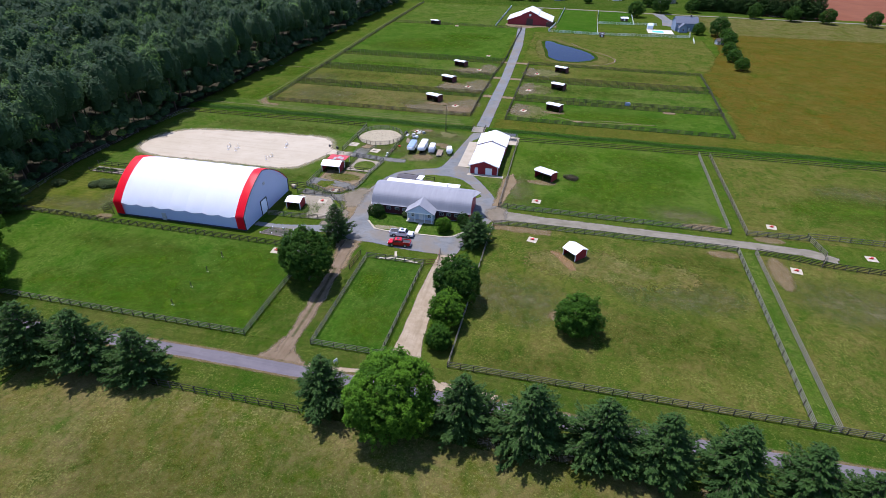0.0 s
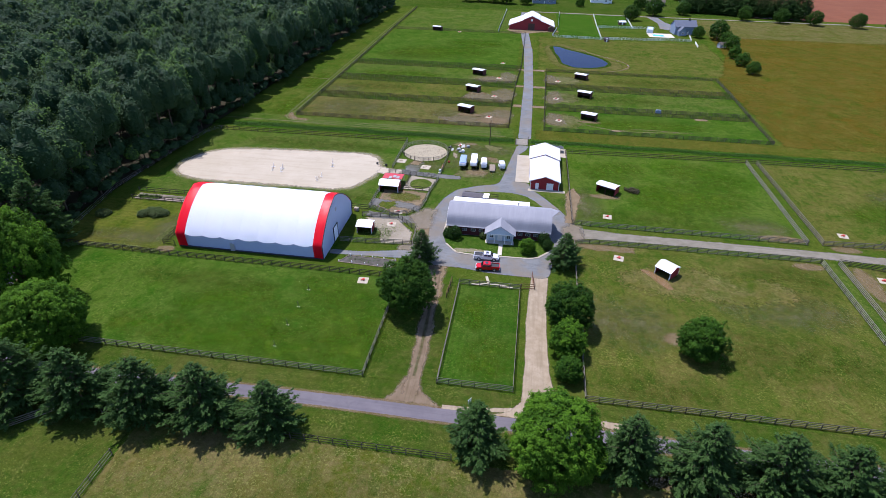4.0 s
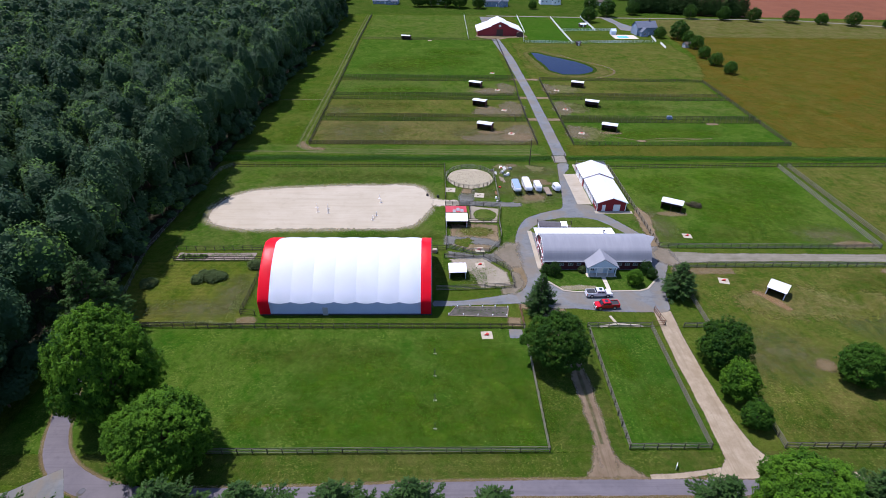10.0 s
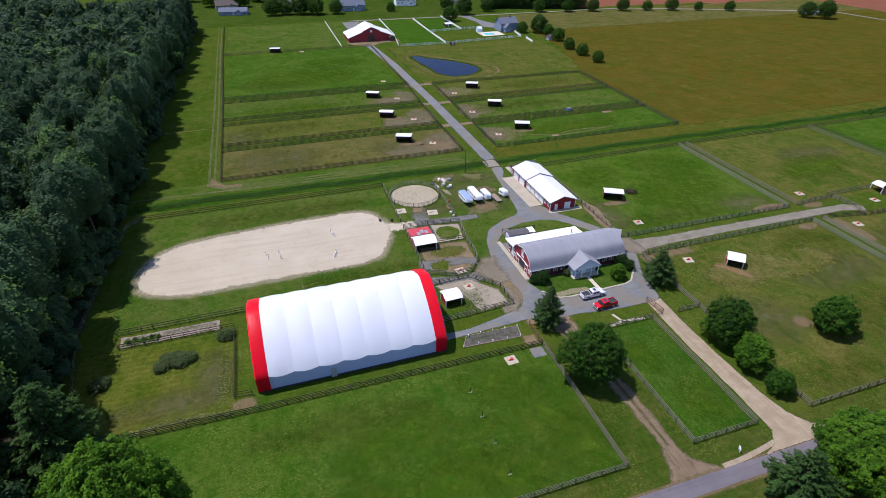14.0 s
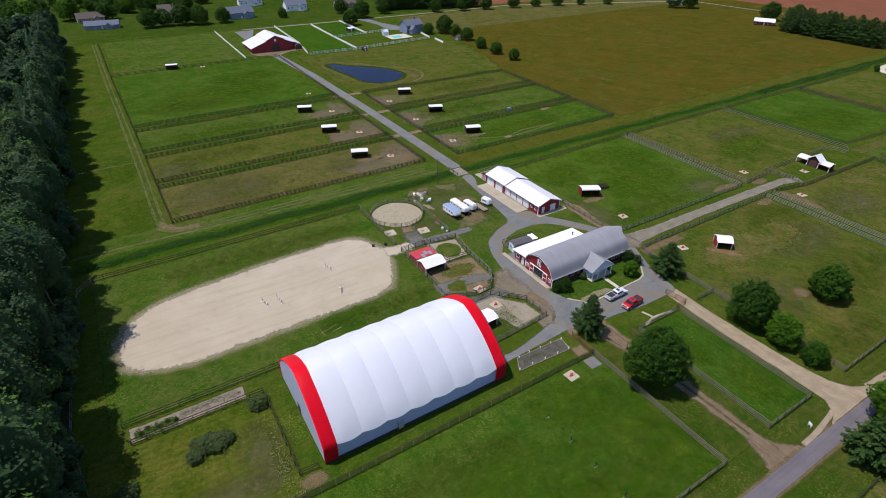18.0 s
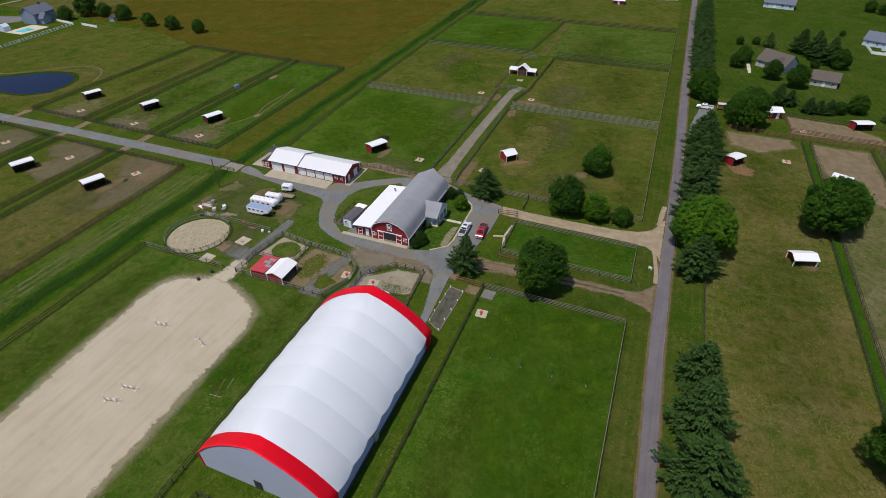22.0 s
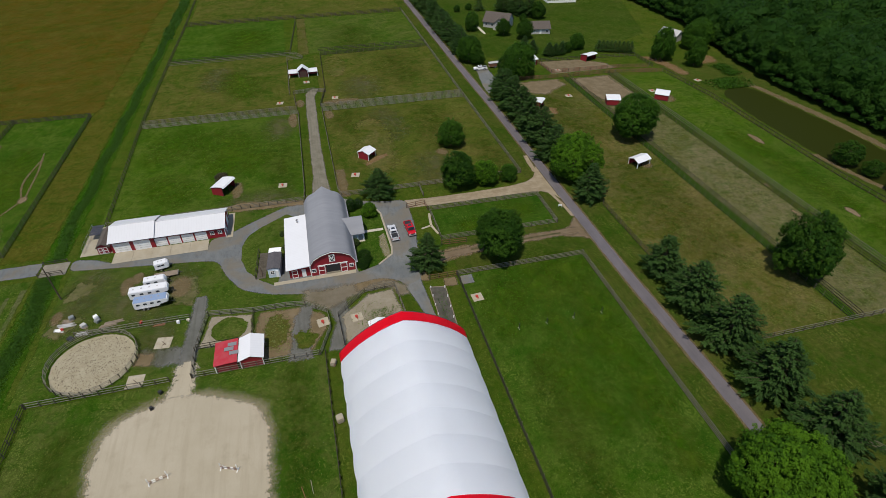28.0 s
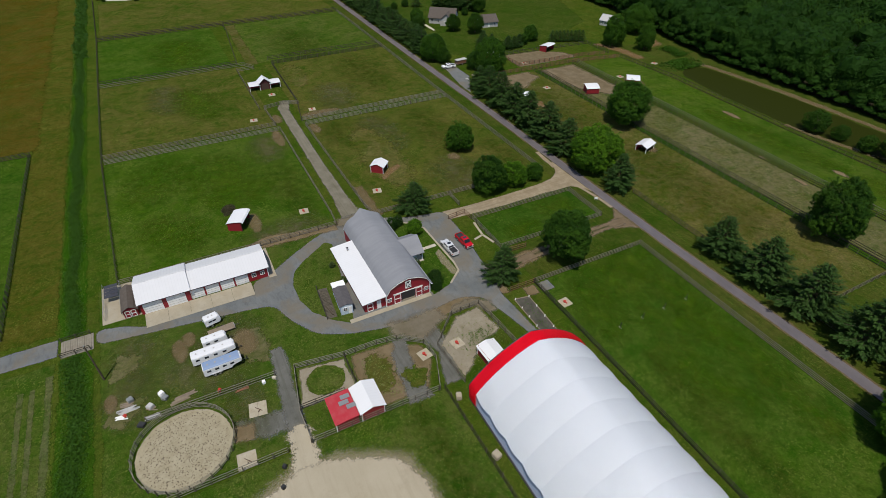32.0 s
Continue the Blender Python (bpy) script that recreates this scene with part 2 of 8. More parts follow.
G_SANDY = grass("turf_sandy", (0.058, 0.066, 0.013), (0.085, 0.082, 0.026), (0.14, 0.12, 0.07), 0.52, seed=0.04)
G_ROUGH = grass("turf_rough_brown", (0.0399, 0.0588, 0.0054), (0.0714, 0.0666, 0.0108), (0.1418, 0.1058, 0.0468), 0.535, seed=0.01)
G_HAY = grass("hay_field", (0.066, 0.041, 0.0035), (0.036, 0.041, 0.004), (0.086, 0.057, 0.011), 0.51)
G_STUBBLE = grass("turf_unmown", (0.046, 0.054, 0.005), (0.036, 0.054, 0.005), (0.090, 0.070, 0.014), 0.53, seed=0.03)
G_VIVID = grass("lawn_vivid", (0.016, 0.064, 0.003), (0.026, 0.078, 0.004), (0.050, 0.082, 0.012), 0.62, 0.2, 2.5, 80)
G_FRESH = grass("turf_fresh", (0.0242, 0.0798, 0.0018), (0.0409, 0.0882, 0.0027), (0.0744, 0.1029, 0.0108), 0.56, seed=0.025, drifts=0.85)
G_THIN = grass("turf_thin", (0.058, 0.066, 0.013), (0.085, 0.082, 0.026), (0.14, 0.12, 0.07), 0.52, seed=0.04, drifts=0.75)
G_DULL = grass("turf_dull", (0.019, 0.048, 0.003), (0.034, 0.055, 0.005), (0.080, 0.072, 0.016), 0.55, seed=0.045, drifts=0.42)
G_PLOT = grass("turf_plot", (0.036, 0.066, 0.004), (0.062, 0.078, 0.006), (0.125, 0.112, 0.024), 0.54, 0.35, 1.4, 90, seed=0.05)
G_TRACK = grass("turf_wheel_track", (0.046, 0.070, 0.014), (0.066, 0.080, 0.022), (0.12, 0.11, 0.06), 0.52, seed=0.04)
G_POND = grass("reedy_rim", (0.012, 0.030, 0.003), (0.020, 0.036, 0.004), (0.040, 0.044, 0.010), 0.62)
G_LAWN = grass("lawn_striped", (0.0126, 0.0545, 0.0026), (0.0288, 0.0741, 0.0051), (0.0630, 0.0894, 0.0153), 0.58, 0.28, 1.3, 0, seed=0.05)
G_FAR = grass("lawn_far", (0.017, 0.046, 0.003), (0.030, 0.056, 0.005), (0.060, 0.068, 0.016), 0.58, 0.25, 2.5, 80)
G_STRIP = grass("strip_green", (0.0158, 0.0622, 0.0021), (0.0218, 0.0622, 0.0029), (0.0394, 0.0620, 0.0080), 0.66)
M_SAND = stony("arena_sand", (0.335, 0.292, 0.214), (0.255, 0.217, 0.152), (0.38, 0.333, 0.252), 4.0, 0.09, streak=(0.06, 0.7, 1, 8), fray=1.3, soft=0.18)
M_SANDTHIN = stony("scattered_sand", (0.285, 0.24, 0.15), (0.16, 0.145, 0.065), (0.33, 0.285, 0.195), 4.0, 0.3, fray=2.4, soft=0.25, most=0.55)
M_PENSAND = stony("pen_sand", (0.29, 0.25, 0.17), (0.075, 0.072, 0.034), (0.34, 0.30, 0.21), 1.7, 0.6, fray=0.7)
M_BARE = stony("bare_earth", (0.148, 0.107, 0.058), (0.064, 0.057, 0.017), (0.205, 0.153, 0.092), 3.0, 0.4, fray=0.8, soft=0.32, most=0.85)
M_TAN = stony("tan_gravel_ground", (0.150, 0.124, 0.084), (0.085, 0.078, 0.045), (0.20, 0.17, 0.125), 3.0, 0.4, fray=0.5, soft=0.55, most=0.8)
M_PALEPEN = stony("pale_pen_earth", (0.235, 0.20, 0.145), (0.10, 0.095, 0.05), (0.285, 0.25, 0.19), 3.0, 0.4, fray=0.8, soft=0.32, most=0.92)
M_GRIT = stony("grey_grit", (0.118, 0.116, 0.106), (0.06, 0.062, 0.04), (0.155, 0.152, 0.14), 4.0, 0.4, streak=(0.06, 1.6, 1), fray=1.0, soft=0.35, most=0.85)
M_WORN = stony("worn_turf_earth", (0.150, 0.104, 0.054), (0.064, 0.057, 0.016), (0.205, 0.150, 0.086), 3.0, 0.5, fray=1.2, soft=0.4, most=0.6)
M_TRAMPLED = stony("trampled_turf", (0.125, 0.098, 0.056), (0.056, 0.056, 0.016), (0.18, 0.145, 0.095), 3.0, 0.5, fray=1.0, soft=0.5, most=0.5)
M_DIRT = stony("dirt_track", (0.150, 0.108, 0.068), (0.075, 0.060, 0.026), (0.20, 0.15, 0.10), 4.0, 0.5, streak=(2.2, 0.1, 1), fray=0.8, soft=0.35, most=0.85)
M_GRAVEL = stony("tan_gravel", (0.228, 0.180, 0.118), (0.15, 0.116, 0.072), (0.30, 0.248, 0.172), 5.0, 0.4, streak=(1.6, 0.07, 1), fray=2.4, soft=0.18)
M_DRIVE = stony("grey_drive", (0.118, 0.126, 0.128), (0.072, 0.076, 0.076), (0.160, 0.166, 0.164), 4.0, 0.16, streak=(0.5, 1.3, 1, 20), fray=2.6, soft=0.3, stain=(0.150, 0.130, 0.100))
M_LANE = stony("lane_gravel", (0.145, 0.130, 0.098), (0.075, 0.072, 0.034), (0.19, 0.172, 0.135), 4.0, 0.35, streak=(0.06, 1.6, 1), fray=0.8, soft=0.25)
M_TARMAC = stony("road_tarmac", (0.11, 0.1, 0.108), (0.074, 0.067, 0.072), (0.136, 0.123, 0.13), 7.0, 0.2, streak=(0.04, 1.6, 1), fray=1.2)
M_CONCRETE = stony("concrete", (0.3034, 0.2624, 0.1927), (0.2214, 0.1927, 0.1394), (0.3526, 0.3157, 0.246), 5.0, 0.35, 0.85, faded=False)
M_SLAB = stony("pale_slab", (0.4264, 0.3854, 0.3034), (0.3116, 0.2706, 0.205), (0.4756, 0.4428, 0.369), 5.0, 0.7, 0.85, faded=False)
M_DECK = stony("bridge_boards", (0.20, 0.178, 0.14), (0.13, 0.115, 0.085), (0.25, 0.225, 0.18), 3.0, 0.8, 0.9, faded=False)
M_SOIL = stony("garden_soil", (0.1558, 0.1271, 0.1025), (0.082, 0.0656, 0.0492), (0.2214, 0.1804, 0.1476), 3.0, 0.8, fray=0.9)
# Leaf litter, near black: the gloom between the crowns is in its colour.
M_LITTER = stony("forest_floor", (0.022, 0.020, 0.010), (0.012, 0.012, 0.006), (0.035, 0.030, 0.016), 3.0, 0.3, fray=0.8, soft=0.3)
M_MULCH = stony("dark_bed", (0.060, 0.056, 0.044), (0.034, 0.034, 0.022), (0.10, 0.092, 0.078), 4.0, 0.7, fray=1.0)
M_RUST = stony("orange_field", (0.13, 0.042, 0.017), (0.095, 0.034, 0.015), (0.155, 0.056, 0.024), 1.5, 0.05, fray=0.3)
M_CLAY = stony("orange_clay", (0.20, 0.115, 0.052), (0.13, 0.085, 0.036), (0.24, 0.15, 0.08), 3.0, 0.3, fray=0.35, soft=0.55, most=0.6)
M_YARD = stony("trodden_yard", (0.160, 0.120, 0.070), (0.075, 0.066, 0.026), (0.215, 0.165, 0.105), 3.0, 0.35, fray=0.5, soft=0.5, most=0.78)
M_WATER = Nodes("pond_water", 0.12, 0.0, 0.025).color((0.0022, 0.0065, 0.030)).mat
M_WATER_GREEN = Nodes("pond_water_green", 0.5, 0.0, 0.015).color((0.020, 0.026, 0.004)).mat
M_POOL = Nodes("pool_water", 0.05, 0.0, 0.5).color((0.05, 0.42, 0.42)).mat

M_POST = coated("fence_post_wood", (0.062, 0.052, 0.038), (0.12, 0.105, 0.080), 0.85, 0.2, grain=2.0, amount=0.7, randomly=0.25)
M_RAIL = coated("fence_rail_wood", (0.155, 0.138, 0.105), (0.25, 0.225, 0.18), 0.85, 0.2, grain=0.8, amount=0.7, streak=(0.4, 0.4, 3))
# Pale pen rails; on three pasture fences the paleness stands for sunlight.
M_RAIL_PALE = coated("fence_rail_pale", (0.20, 0.185, 0.15), (0.27, 0.25, 0.205), 0.85, 0.2, grain=0.8, amount=0.7, streak=(0.4, 0.4, 3))
M_RAIL_DARK = coated("fence_rail_dark", (0.034, 0.030, 0.022), (0.075, 0.066, 0.050), 0.85, 0.2, grain=0.8, amount=0.6)
M_RAIL_BROWN = coated("fence_rail_brown", (0.17, 0.075, 0.045), (0.24, 0.14, 0.09), 0.85, 0.2, grain=0.8, amount=0.6)
M_WHITE = coated("white_paint", (0.80, 0.80, 0.79), (0.62, 0.61, 0.57), 0.5, 0.4, grain=0.9, amount=0.4)
M_VINYL = coated("white_vinyl", (0.78, 0.77, 0.74), (0.6, 0.58, 0.52), 0.5, 0.4, grain=0.3, amount=0.4)
M_RED = ribbed("red_siding", (0.26, 0.012, 0.022), (0.17, 0.012, 0.018), 0.3, "DIAGONAL", 0.5, 0.0, 0.4)
M_REDPLAIN = coated("red_boards", (0.25, 0.014, 0.022), (0.15, 0.02, 0.02), 0.6, 0.3, grain=1.0, amount=0.5, streak=(3, 3, 0.4))
M_ROOF_WHITE_X = ribbed("white_sheet_roof", (0.66, 0.66, 0.68), (0.56, 0.56, 0.57), 0.6, "X", 0.45, 0.0, 0.15, amount=0.25)
M_ROOF_WHITE_Y = ribbed("white_sheet_roof_long", (0.58, 0.58, 0.60), (0.50, 0.50, 0.51), 0.6, "Y", 0.45, 0.0, 0.15, amount=0.25)
M_ROOF_GREY = coated("grey_metal_roof", (0.20, 0.205, 0.225), (0.27, 0.275, 0.29), 0.7, 0.25, grain=0.35, amount=0.6, streak=(1.6, 0.25, 0.25), relief=0.05)
M_ROOF_RED = coated("red_faded_roof", (0.38, 0.022, 0.034), (0.36, 0.12, 0.12), 0.55, 0.35, grain=0.5, amount=0.35)
M_SHINGLE_DARK = coated("dark_shingles", (0.075, 0.07, 0.075), (0.13, 0.12, 0.12), 0.9, 0.2, grain=1.5, amount=0.6)
M_SHINGLE_BROWN = coated("brown_shingles", (0.085, 0.070, 0.060), (0.13, 0.11, 0.095), 0.9, 0.2, grain=1.5, amount=0.6)
M_SHINGLE_BLUE = coated("blue_grey_shingles", (0.10, 0.115, 0.15), (0.15, 0.16, 0.19), 0.9, 0.2, grain=1.5, amount=0.6)
M_FABRIC = coated("white_fabric", (0.88, 0.905, 0.95), (0.85, 0.88, 0.93), 0.5, 0.3, grain=0.12, amount=0.6, relief=0.03)
M_FABRIC_RED = coated("red_fabric", (0.90, 0.004, 0.022), (0.82, 0.004, 0.022), 0.4, 0.32, grain=0.3, amount=0.4, relief=0.03)
M_DARKTRIM = coated("dark_trim", (0.035, 0.035, 0.045), (0.07, 0.07, 0.08), 0.6, 0.4, grain=1.0, amount=0.4)
M_BLUEWHITE = coated("pale_blue_siding", (0.50, 0.58, 0.66), (0.42, 0.49, 0.56), 0.6, 0.3, grain=1.0, amount=0.4)
M_GREYSIDE = coated("grey_siding", (0.42, 0.41, 0.40), (0.33, 0.32, 0.31), 0.7, 0.3, grain=1.0, amount=0.4)
M_BLUESIDE = coated("blue_siding", (0.20, 0.25, 0.33), (0.15, 0.19, 0.26), 0.7, 0.3, grain=1.0, amount=0.4)
# Boards with interior shade put into the colour; dark huts and poles too.
M_INSIDE = coated("shaded_boards", (0.09, 0.055, 0.045), (0.06, 0.04, 0.035), 0.9, 0.1, grain=1.5, amount=0.5)
M_WOOD = coated("weathered_boards", (0.24, 0.19, 0.14), (0.16, 0.13, 0.10), 0.85, 0.2, grain=1.0, amount=0.7, streak=(0.5, 3, 1), randomly=0.3)
M_GLASS = Nodes("window_glass", 0.08, 0.0, 0.6).color((0.03, 0.035, 0.045)).mat
M_TYRE = coated("tyre_rubber", (0.022, 0.022, 0.022), (0.05, 0.045, 0.04), 0.8, 0.3, grain=4.0, amount=0.5)
M_ALLOY = coated("wheel_alloy", (0.55, 0.55, 0.56), (0.4, 0.4, 0.4), 0.35, 0.5, 0.7, 2.0, 0.4)
M_SILVER = coated("silver_car_paint", (0.74, 0.74, 0.76), (0.66, 0.66, 0.68), 0.25, 0.5, 0.35, 1.0, 0.3, relief=0.0)
M_CARRED = coated("red_car_paint", (0.44, 0.005, 0.012), (0.38, 0.006, 0.012), 0.22, 0.55, 0.0, 1.0, 0.3, relief=0.0)
M_CARWHITE = coated("white_car_paint", (0.78, 0.78, 0.79), (0.68, 0.68, 0.69), 0.28, 0.5, 0.0, 1.0, 0.3, relief=0.0)
M_ALUM = ribbed("trailer_aluminium", (0.30, 0.40, 0.58), (0.36, 0.44, 0.58), 0.45, "X", 0.3, 0.4, 0.3)
M_BLACK = coated("black_plastic", (0.02, 0.02, 0.022), (0.04, 0.04, 0.04), 0.6, 0.4, grain=2.0, amount=0.4)
M_LAMP_RED = Nodes("tail_lamp", 0.2, 0.0, 0.5).color((0.5, 0.01, 0.01)).mat
M_LAMP = Nodes("head_lamp", 0.1, 0.2, 0.6).color((0.75, 0.76, 0.78)).mat
M_MAT = stony("feed_mat_slab", (0.33, 0.285, 0.21), (0.22, 0.185, 0.13), (0.39, 0.35, 0.27), 5.0, 0.9, 0.85, faded=False)
# Dome wall fabric with the blue sky shade put into its base colour.
M_FABRIC_SHADED = coated("shaded_wall_fabric", (0.44, 0.49, 0.64), (0.39, 0.44, 0.59), 0.5, 0.3, grain=0.3, amount=0.5, relief=0.05)
# Dark shed boards; on the barn's south wall the darkness stands for shade.
M_MAROON = coated("dark_maroon_boards", (0.085, 0.020, 0.022), (0.06, 0.02, 0.02), 0.7, 0.2, grain=1.0, amount=0.5, streak=(3, 3, 0.4))
M_FEED = coated("red_plastic_tub", (0.42, 0.03, 0.02), (0.3, 0.05, 0.03), 0.5, 0.4, grain=3.0, amount=0.4)
M_IRON = coated("galvanised_pipe", (0.33, 0.34, 0.33), (0.24, 0.25, 0.25), 0.5, 0.4, 0.6, 3.0, 0.5)
M_BARK = coated("bark", (0.075, 0.055, 0.040), (0.13, 0.105, 0.08), 0.9, 0.1, grain=2.5, amount=0.8, streak=(3, 3, 0.5), relief=0.6)
M_LEAF = leafy("leaf_mid_green", (0.013, 0.048, 0.005), (0.048, 0.116, 0.009), (0.040, 0.098, 0.008))
M_LEAF_LIGHT = leafy("leaf_light_green", (0.014, 0.052, 0.004), (0.082, 0.182, 0.010), (0.066, 0.150, 0.009))
M_LEAF_DARK = leafy("leaf_dark_green", (0.011, 0.040, 0.005), (0.040, 0.096, 0.008), (0.030, 0.074, 0.007))
M_NEEDLE = leafy("pine_needles", (0.015, 0.042, 0.010), (0.054, 0.108, 0.024), (0.034, 0.080, 0.016), 0.08)
M_WOODS = leafy("woodland_leaves", (0.014, 0.040, 0.016), (0.056, 0.102, 0.036), (0.026, 0.060, 0.020), 0.12, (0.085, 0.170, 0.020))
M_TWIG = leafy("dry_brush", (0.035, 0.030, 0.016), (0.15, 0.125, 0.075), (0.07, 0.08, 0.03), 0.1)
M_WEED = leafy("yard_weeds", (0.04, 0.08, 0.012), (0.11, 0.17, 0.04), (0.09, 0.14, 0.03), 0.08)
M_YEW = leafy("clipped_yew", (0.009, 0.030, 0.006), (0.028, 0.066, 0.010), (0.020, 0.050, 0.008), 0.06)
M_SCRUB = leafy("scrub_leaves", (0.030, 0.052, 0.014), (0.085, 0.120, 0.040), (0.060, 0.090, 0.028), 0.08)
M_STRAW = leafy("pale_weeds", (0.07, 0.10, 0.02), (0.22, 0.23, 0.09), (0.16, 0.19, 0.06), 0.1)
M_REED = leafy("ditch_weeds", (0.018, 0.058, 0.004), (0.042, 0.105, 0.009), (0.04, 0.10, 0.008), 0.12)


# ---- building helpers ----
def mesh_from(bm, name, material):
    bmesh.ops.recalc_face_normals(bm, faces=bm.faces)
    me = bpy.data.meshes.new(name)
    bm.to_mesh(me)
    bm.free()
    me.materials.append(material)
    return me


def part(name, bm, material, parent=None, label=""):
    ob = new(name, mesh_from(bm, name, material))
    if parent is not None:
        ob.parent = parent
    return tagged(ob, label)


def share(name, me, parent, m):
    ob = new(name, me)
    ob.parent = parent
    ob.matrix_local = m
    return ob


def thing(name, label, category, m=None, group="", kind=""):
    ob = new(name)
    ob.empty_display_size = 0.3
    if m is not None:
        ob.matrix_basis = m
    return tagged(ob, label, category, group, kind)


def box(x0, x1, y0, y1, z0, z1, bm=None, bevel=0.0):
    own = bmesh.new() if bm is None or bevel else bm
    vs = [own.verts.new((x, y, z)) for z in (z0, z1) for x, y in ((x0, y0), (x1, y0), (x1, y1), (x0, y1))]
    for f in ((3, 2, 1, 0), (4, 5, 6, 7), (0, 1, 5, 4), (1, 2, 6, 5), (2, 3, 7, 6), (3, 0, 4, 7)):
        own.faces.new([vs[k] for k in f])
    if bevel:
        bmesh.ops.bevel(own, geom=list(own.edges), offset=bevel, segments=2, affect="EDGES")
        if bm is not None:
            me = bpy.data.meshes.new("tmp")
            own.to_mesh(me)
            own.free()
            bm.from_mesh(me)
            bpy.data.meshes.remove(me)
            return bm
    return own


def prism(profile, a0, a1, axis="x", bm=None):
    """A closed profile of (across, z) pushed along x (across = y) or y (across = x)."""
    bm = bm or bmesh.new()
    ends = []
    for a in (a0, a1):
        ends.append([bm.verts.new((a, u, z) if axis == "x" else (u, a, z)) for u, z in profile])
    n = len(profile)
    for k in range(n):
        bm.faces.new((ends[0][k], ends[0][(k + 1) % n], ends[1][(k + 1) % n], ends[1][k]))
    bm.faces.new(ends[0][::-1])
    bm.faces.new(ends[1])
    return bm


def strip_roof(line, thick, a0, a1, axis="x", bm=None):
    """A folded sheet: an open line of (across, z) given thickness and pushed along an axis."""
    return prism(list(line) + [(u, z - thick) for u, z in reversed(line)], a0, a1, axis, bm)


def tube(p, q, r0, r1=None, sides=8, bm=None):
    bm = bm or bmesh.new()
    p, q = Vector(p), Vector(q)
    r1 = r0 if r1 is None else r1
    turn = (q - p).to_track_quat("Z", "Y").to_matrix()
    rings = [[bm.verts.new(c + turn @ Vector((r * math.cos(a), r * math.sin(a), 0))) for a in (2 * math.pi * k / sides for k in range(sides))] for c, r in ((p, r0), (q, r1))]
    for k in range(sides):
        bm.faces.new((rings[0][k], rings[0][(k + 1) % sides], rings[1][(k + 1) % sides], rings[1][k]))
    bm.faces.new(rings[0][::-1])
    bm.faces.new(rings[1])
    return bm


def resample(points, step, closed=True):
    out, n = [], len(points)
    for k in range(n if closed else n - 1):
        a, b = Vector(points[k]).to_2d(), Vector(points[(k + 1) % n]).to_2d()
        parts_n = max(1, round((b - a).length / step))
        out += [a.lerp(b, j / parts_n) for j in range(parts_n)]
    if not closed:
        out.append(Vector(points[-1]).to_2d())
    return out


def rounded(points, r=3.0, steps=5):
    """Rounds the corners of a closed outline."""
    out, n = [], len(points)
    for k in range(n):
        a, b, c = (Vector(points[j % n]).to_2d() for j in (k - 1, k, k + 1))
        u, v = a - b, c - b
        d = min(r, u.length * 0.45, v.length * 0.45)
        p, q = b + u.normalized() * d, b + v.normalized() * d
        out += [(p.lerp(b, s)).lerp(b.lerp(q, s), s) for s in (j / steps for j in range(steps + 1))]
    return [tuple(p) for p in out]


SHEETS = []


def sheet(name, points, z, material, label, category, wobble=0.25, fray=1.0, step=1.5, kind="structure"):
    """A flat piece of ground with an uneven, frayed border."""
    z += 0.0005 * (len(SHEETS) % 9)
    SHEETS.append(name)
    pts = resample(points, step)
    area = sum(a.x * b.y - b.x * a.y for a, b in zip(pts, pts[1:] + pts[:1]))
    if area < 0:
        pts.reverse()
    n = len(pts)
    turned = []
    for k, p in enumerate(pts):
        t = (pts[(k + 1) % n] - pts[k - 1]).normalized()
        w = wobble * (noise.noise(Vector((p.x * 0.35, p.y * 0.35, z * 90))) + 0.6 * noise.noise(Vector((p.x * 1.1, p.y * 1.1, 7))))
        turned.append((p.x, p.y, -t.y, t.x, w))
    q = np.array(turned)
    gap = q[None, :, :2] - q[:, None, :2]
    reach = (gap * q[:, None, 2:4]).sum(2)
    round_ = (gap**2).sum(2) * 0.42
    room_in = np.where(reach > 1e-4, round_ / np.maximum(reach, 1e-4), 99.0).min(1)
    room_out = np.where(reach < -1e-4, round_ / np.maximum(-reach, 1e-4), 99.0).min(1)
    out0 = np.minimum(q[:, 4] + fray * 0.5, room_out)
    out1 = np.maximum(q[:, 4] - fray * 0.5, -room_in)
    out0 = np.maximum(out0, out1 + 0.01)
    ring0 = [Vector(v) for v in q[:, :2] - q[:, 2:4] * out0[:, None]]
    ring1 = [Vector(v) for v in q[:, :2] - q[:, 2:4] * out1[:, None]]
    bm = bmesh.new()
    edge = bm.verts.layers.float.new("edge")
    va = [bm.verts.new((p.x, p.y, z)) for p in ring0]
    vb = [bm.verts.new((p.x, p.y, z)) for p in ring1]
    for v in vb:
        v[edge] = 1.0
    for k in range(n):
        bm.faces.new((va[k], va[(k + 1) % n], vb[(k + 1) % n], vb[k]))
    bm.faces.new(vb)
    me = bpy.data.meshes.new(name)
    bm.to_mesh(me)
    bm.free()
    me.materials.append(material)
    return tagged(new(name, me), label, category, "", kind)


def rect(x0, x1, y0, y1):
    return [(x0, y0), (x1, y0), (x1, y1), (x0, y1)]


def ribbon(line, widths):
    """The outline of a way along a centre line, with its width at each point."""
    left, right = [], []
    for k, p in enumerate(line):
        a, b = Vector(line[max(k - 1, 0)]), Vector(line[min(k + 1, len(line) - 1)])
        t = (b - a).normalized()
        s = Vector((-t.y, t.x)) * widths[k] / 2
        left.append(tuple(Vector(p) + s))
        right.append(tuple(Vector(p) - s))
    return left + right[::-1]


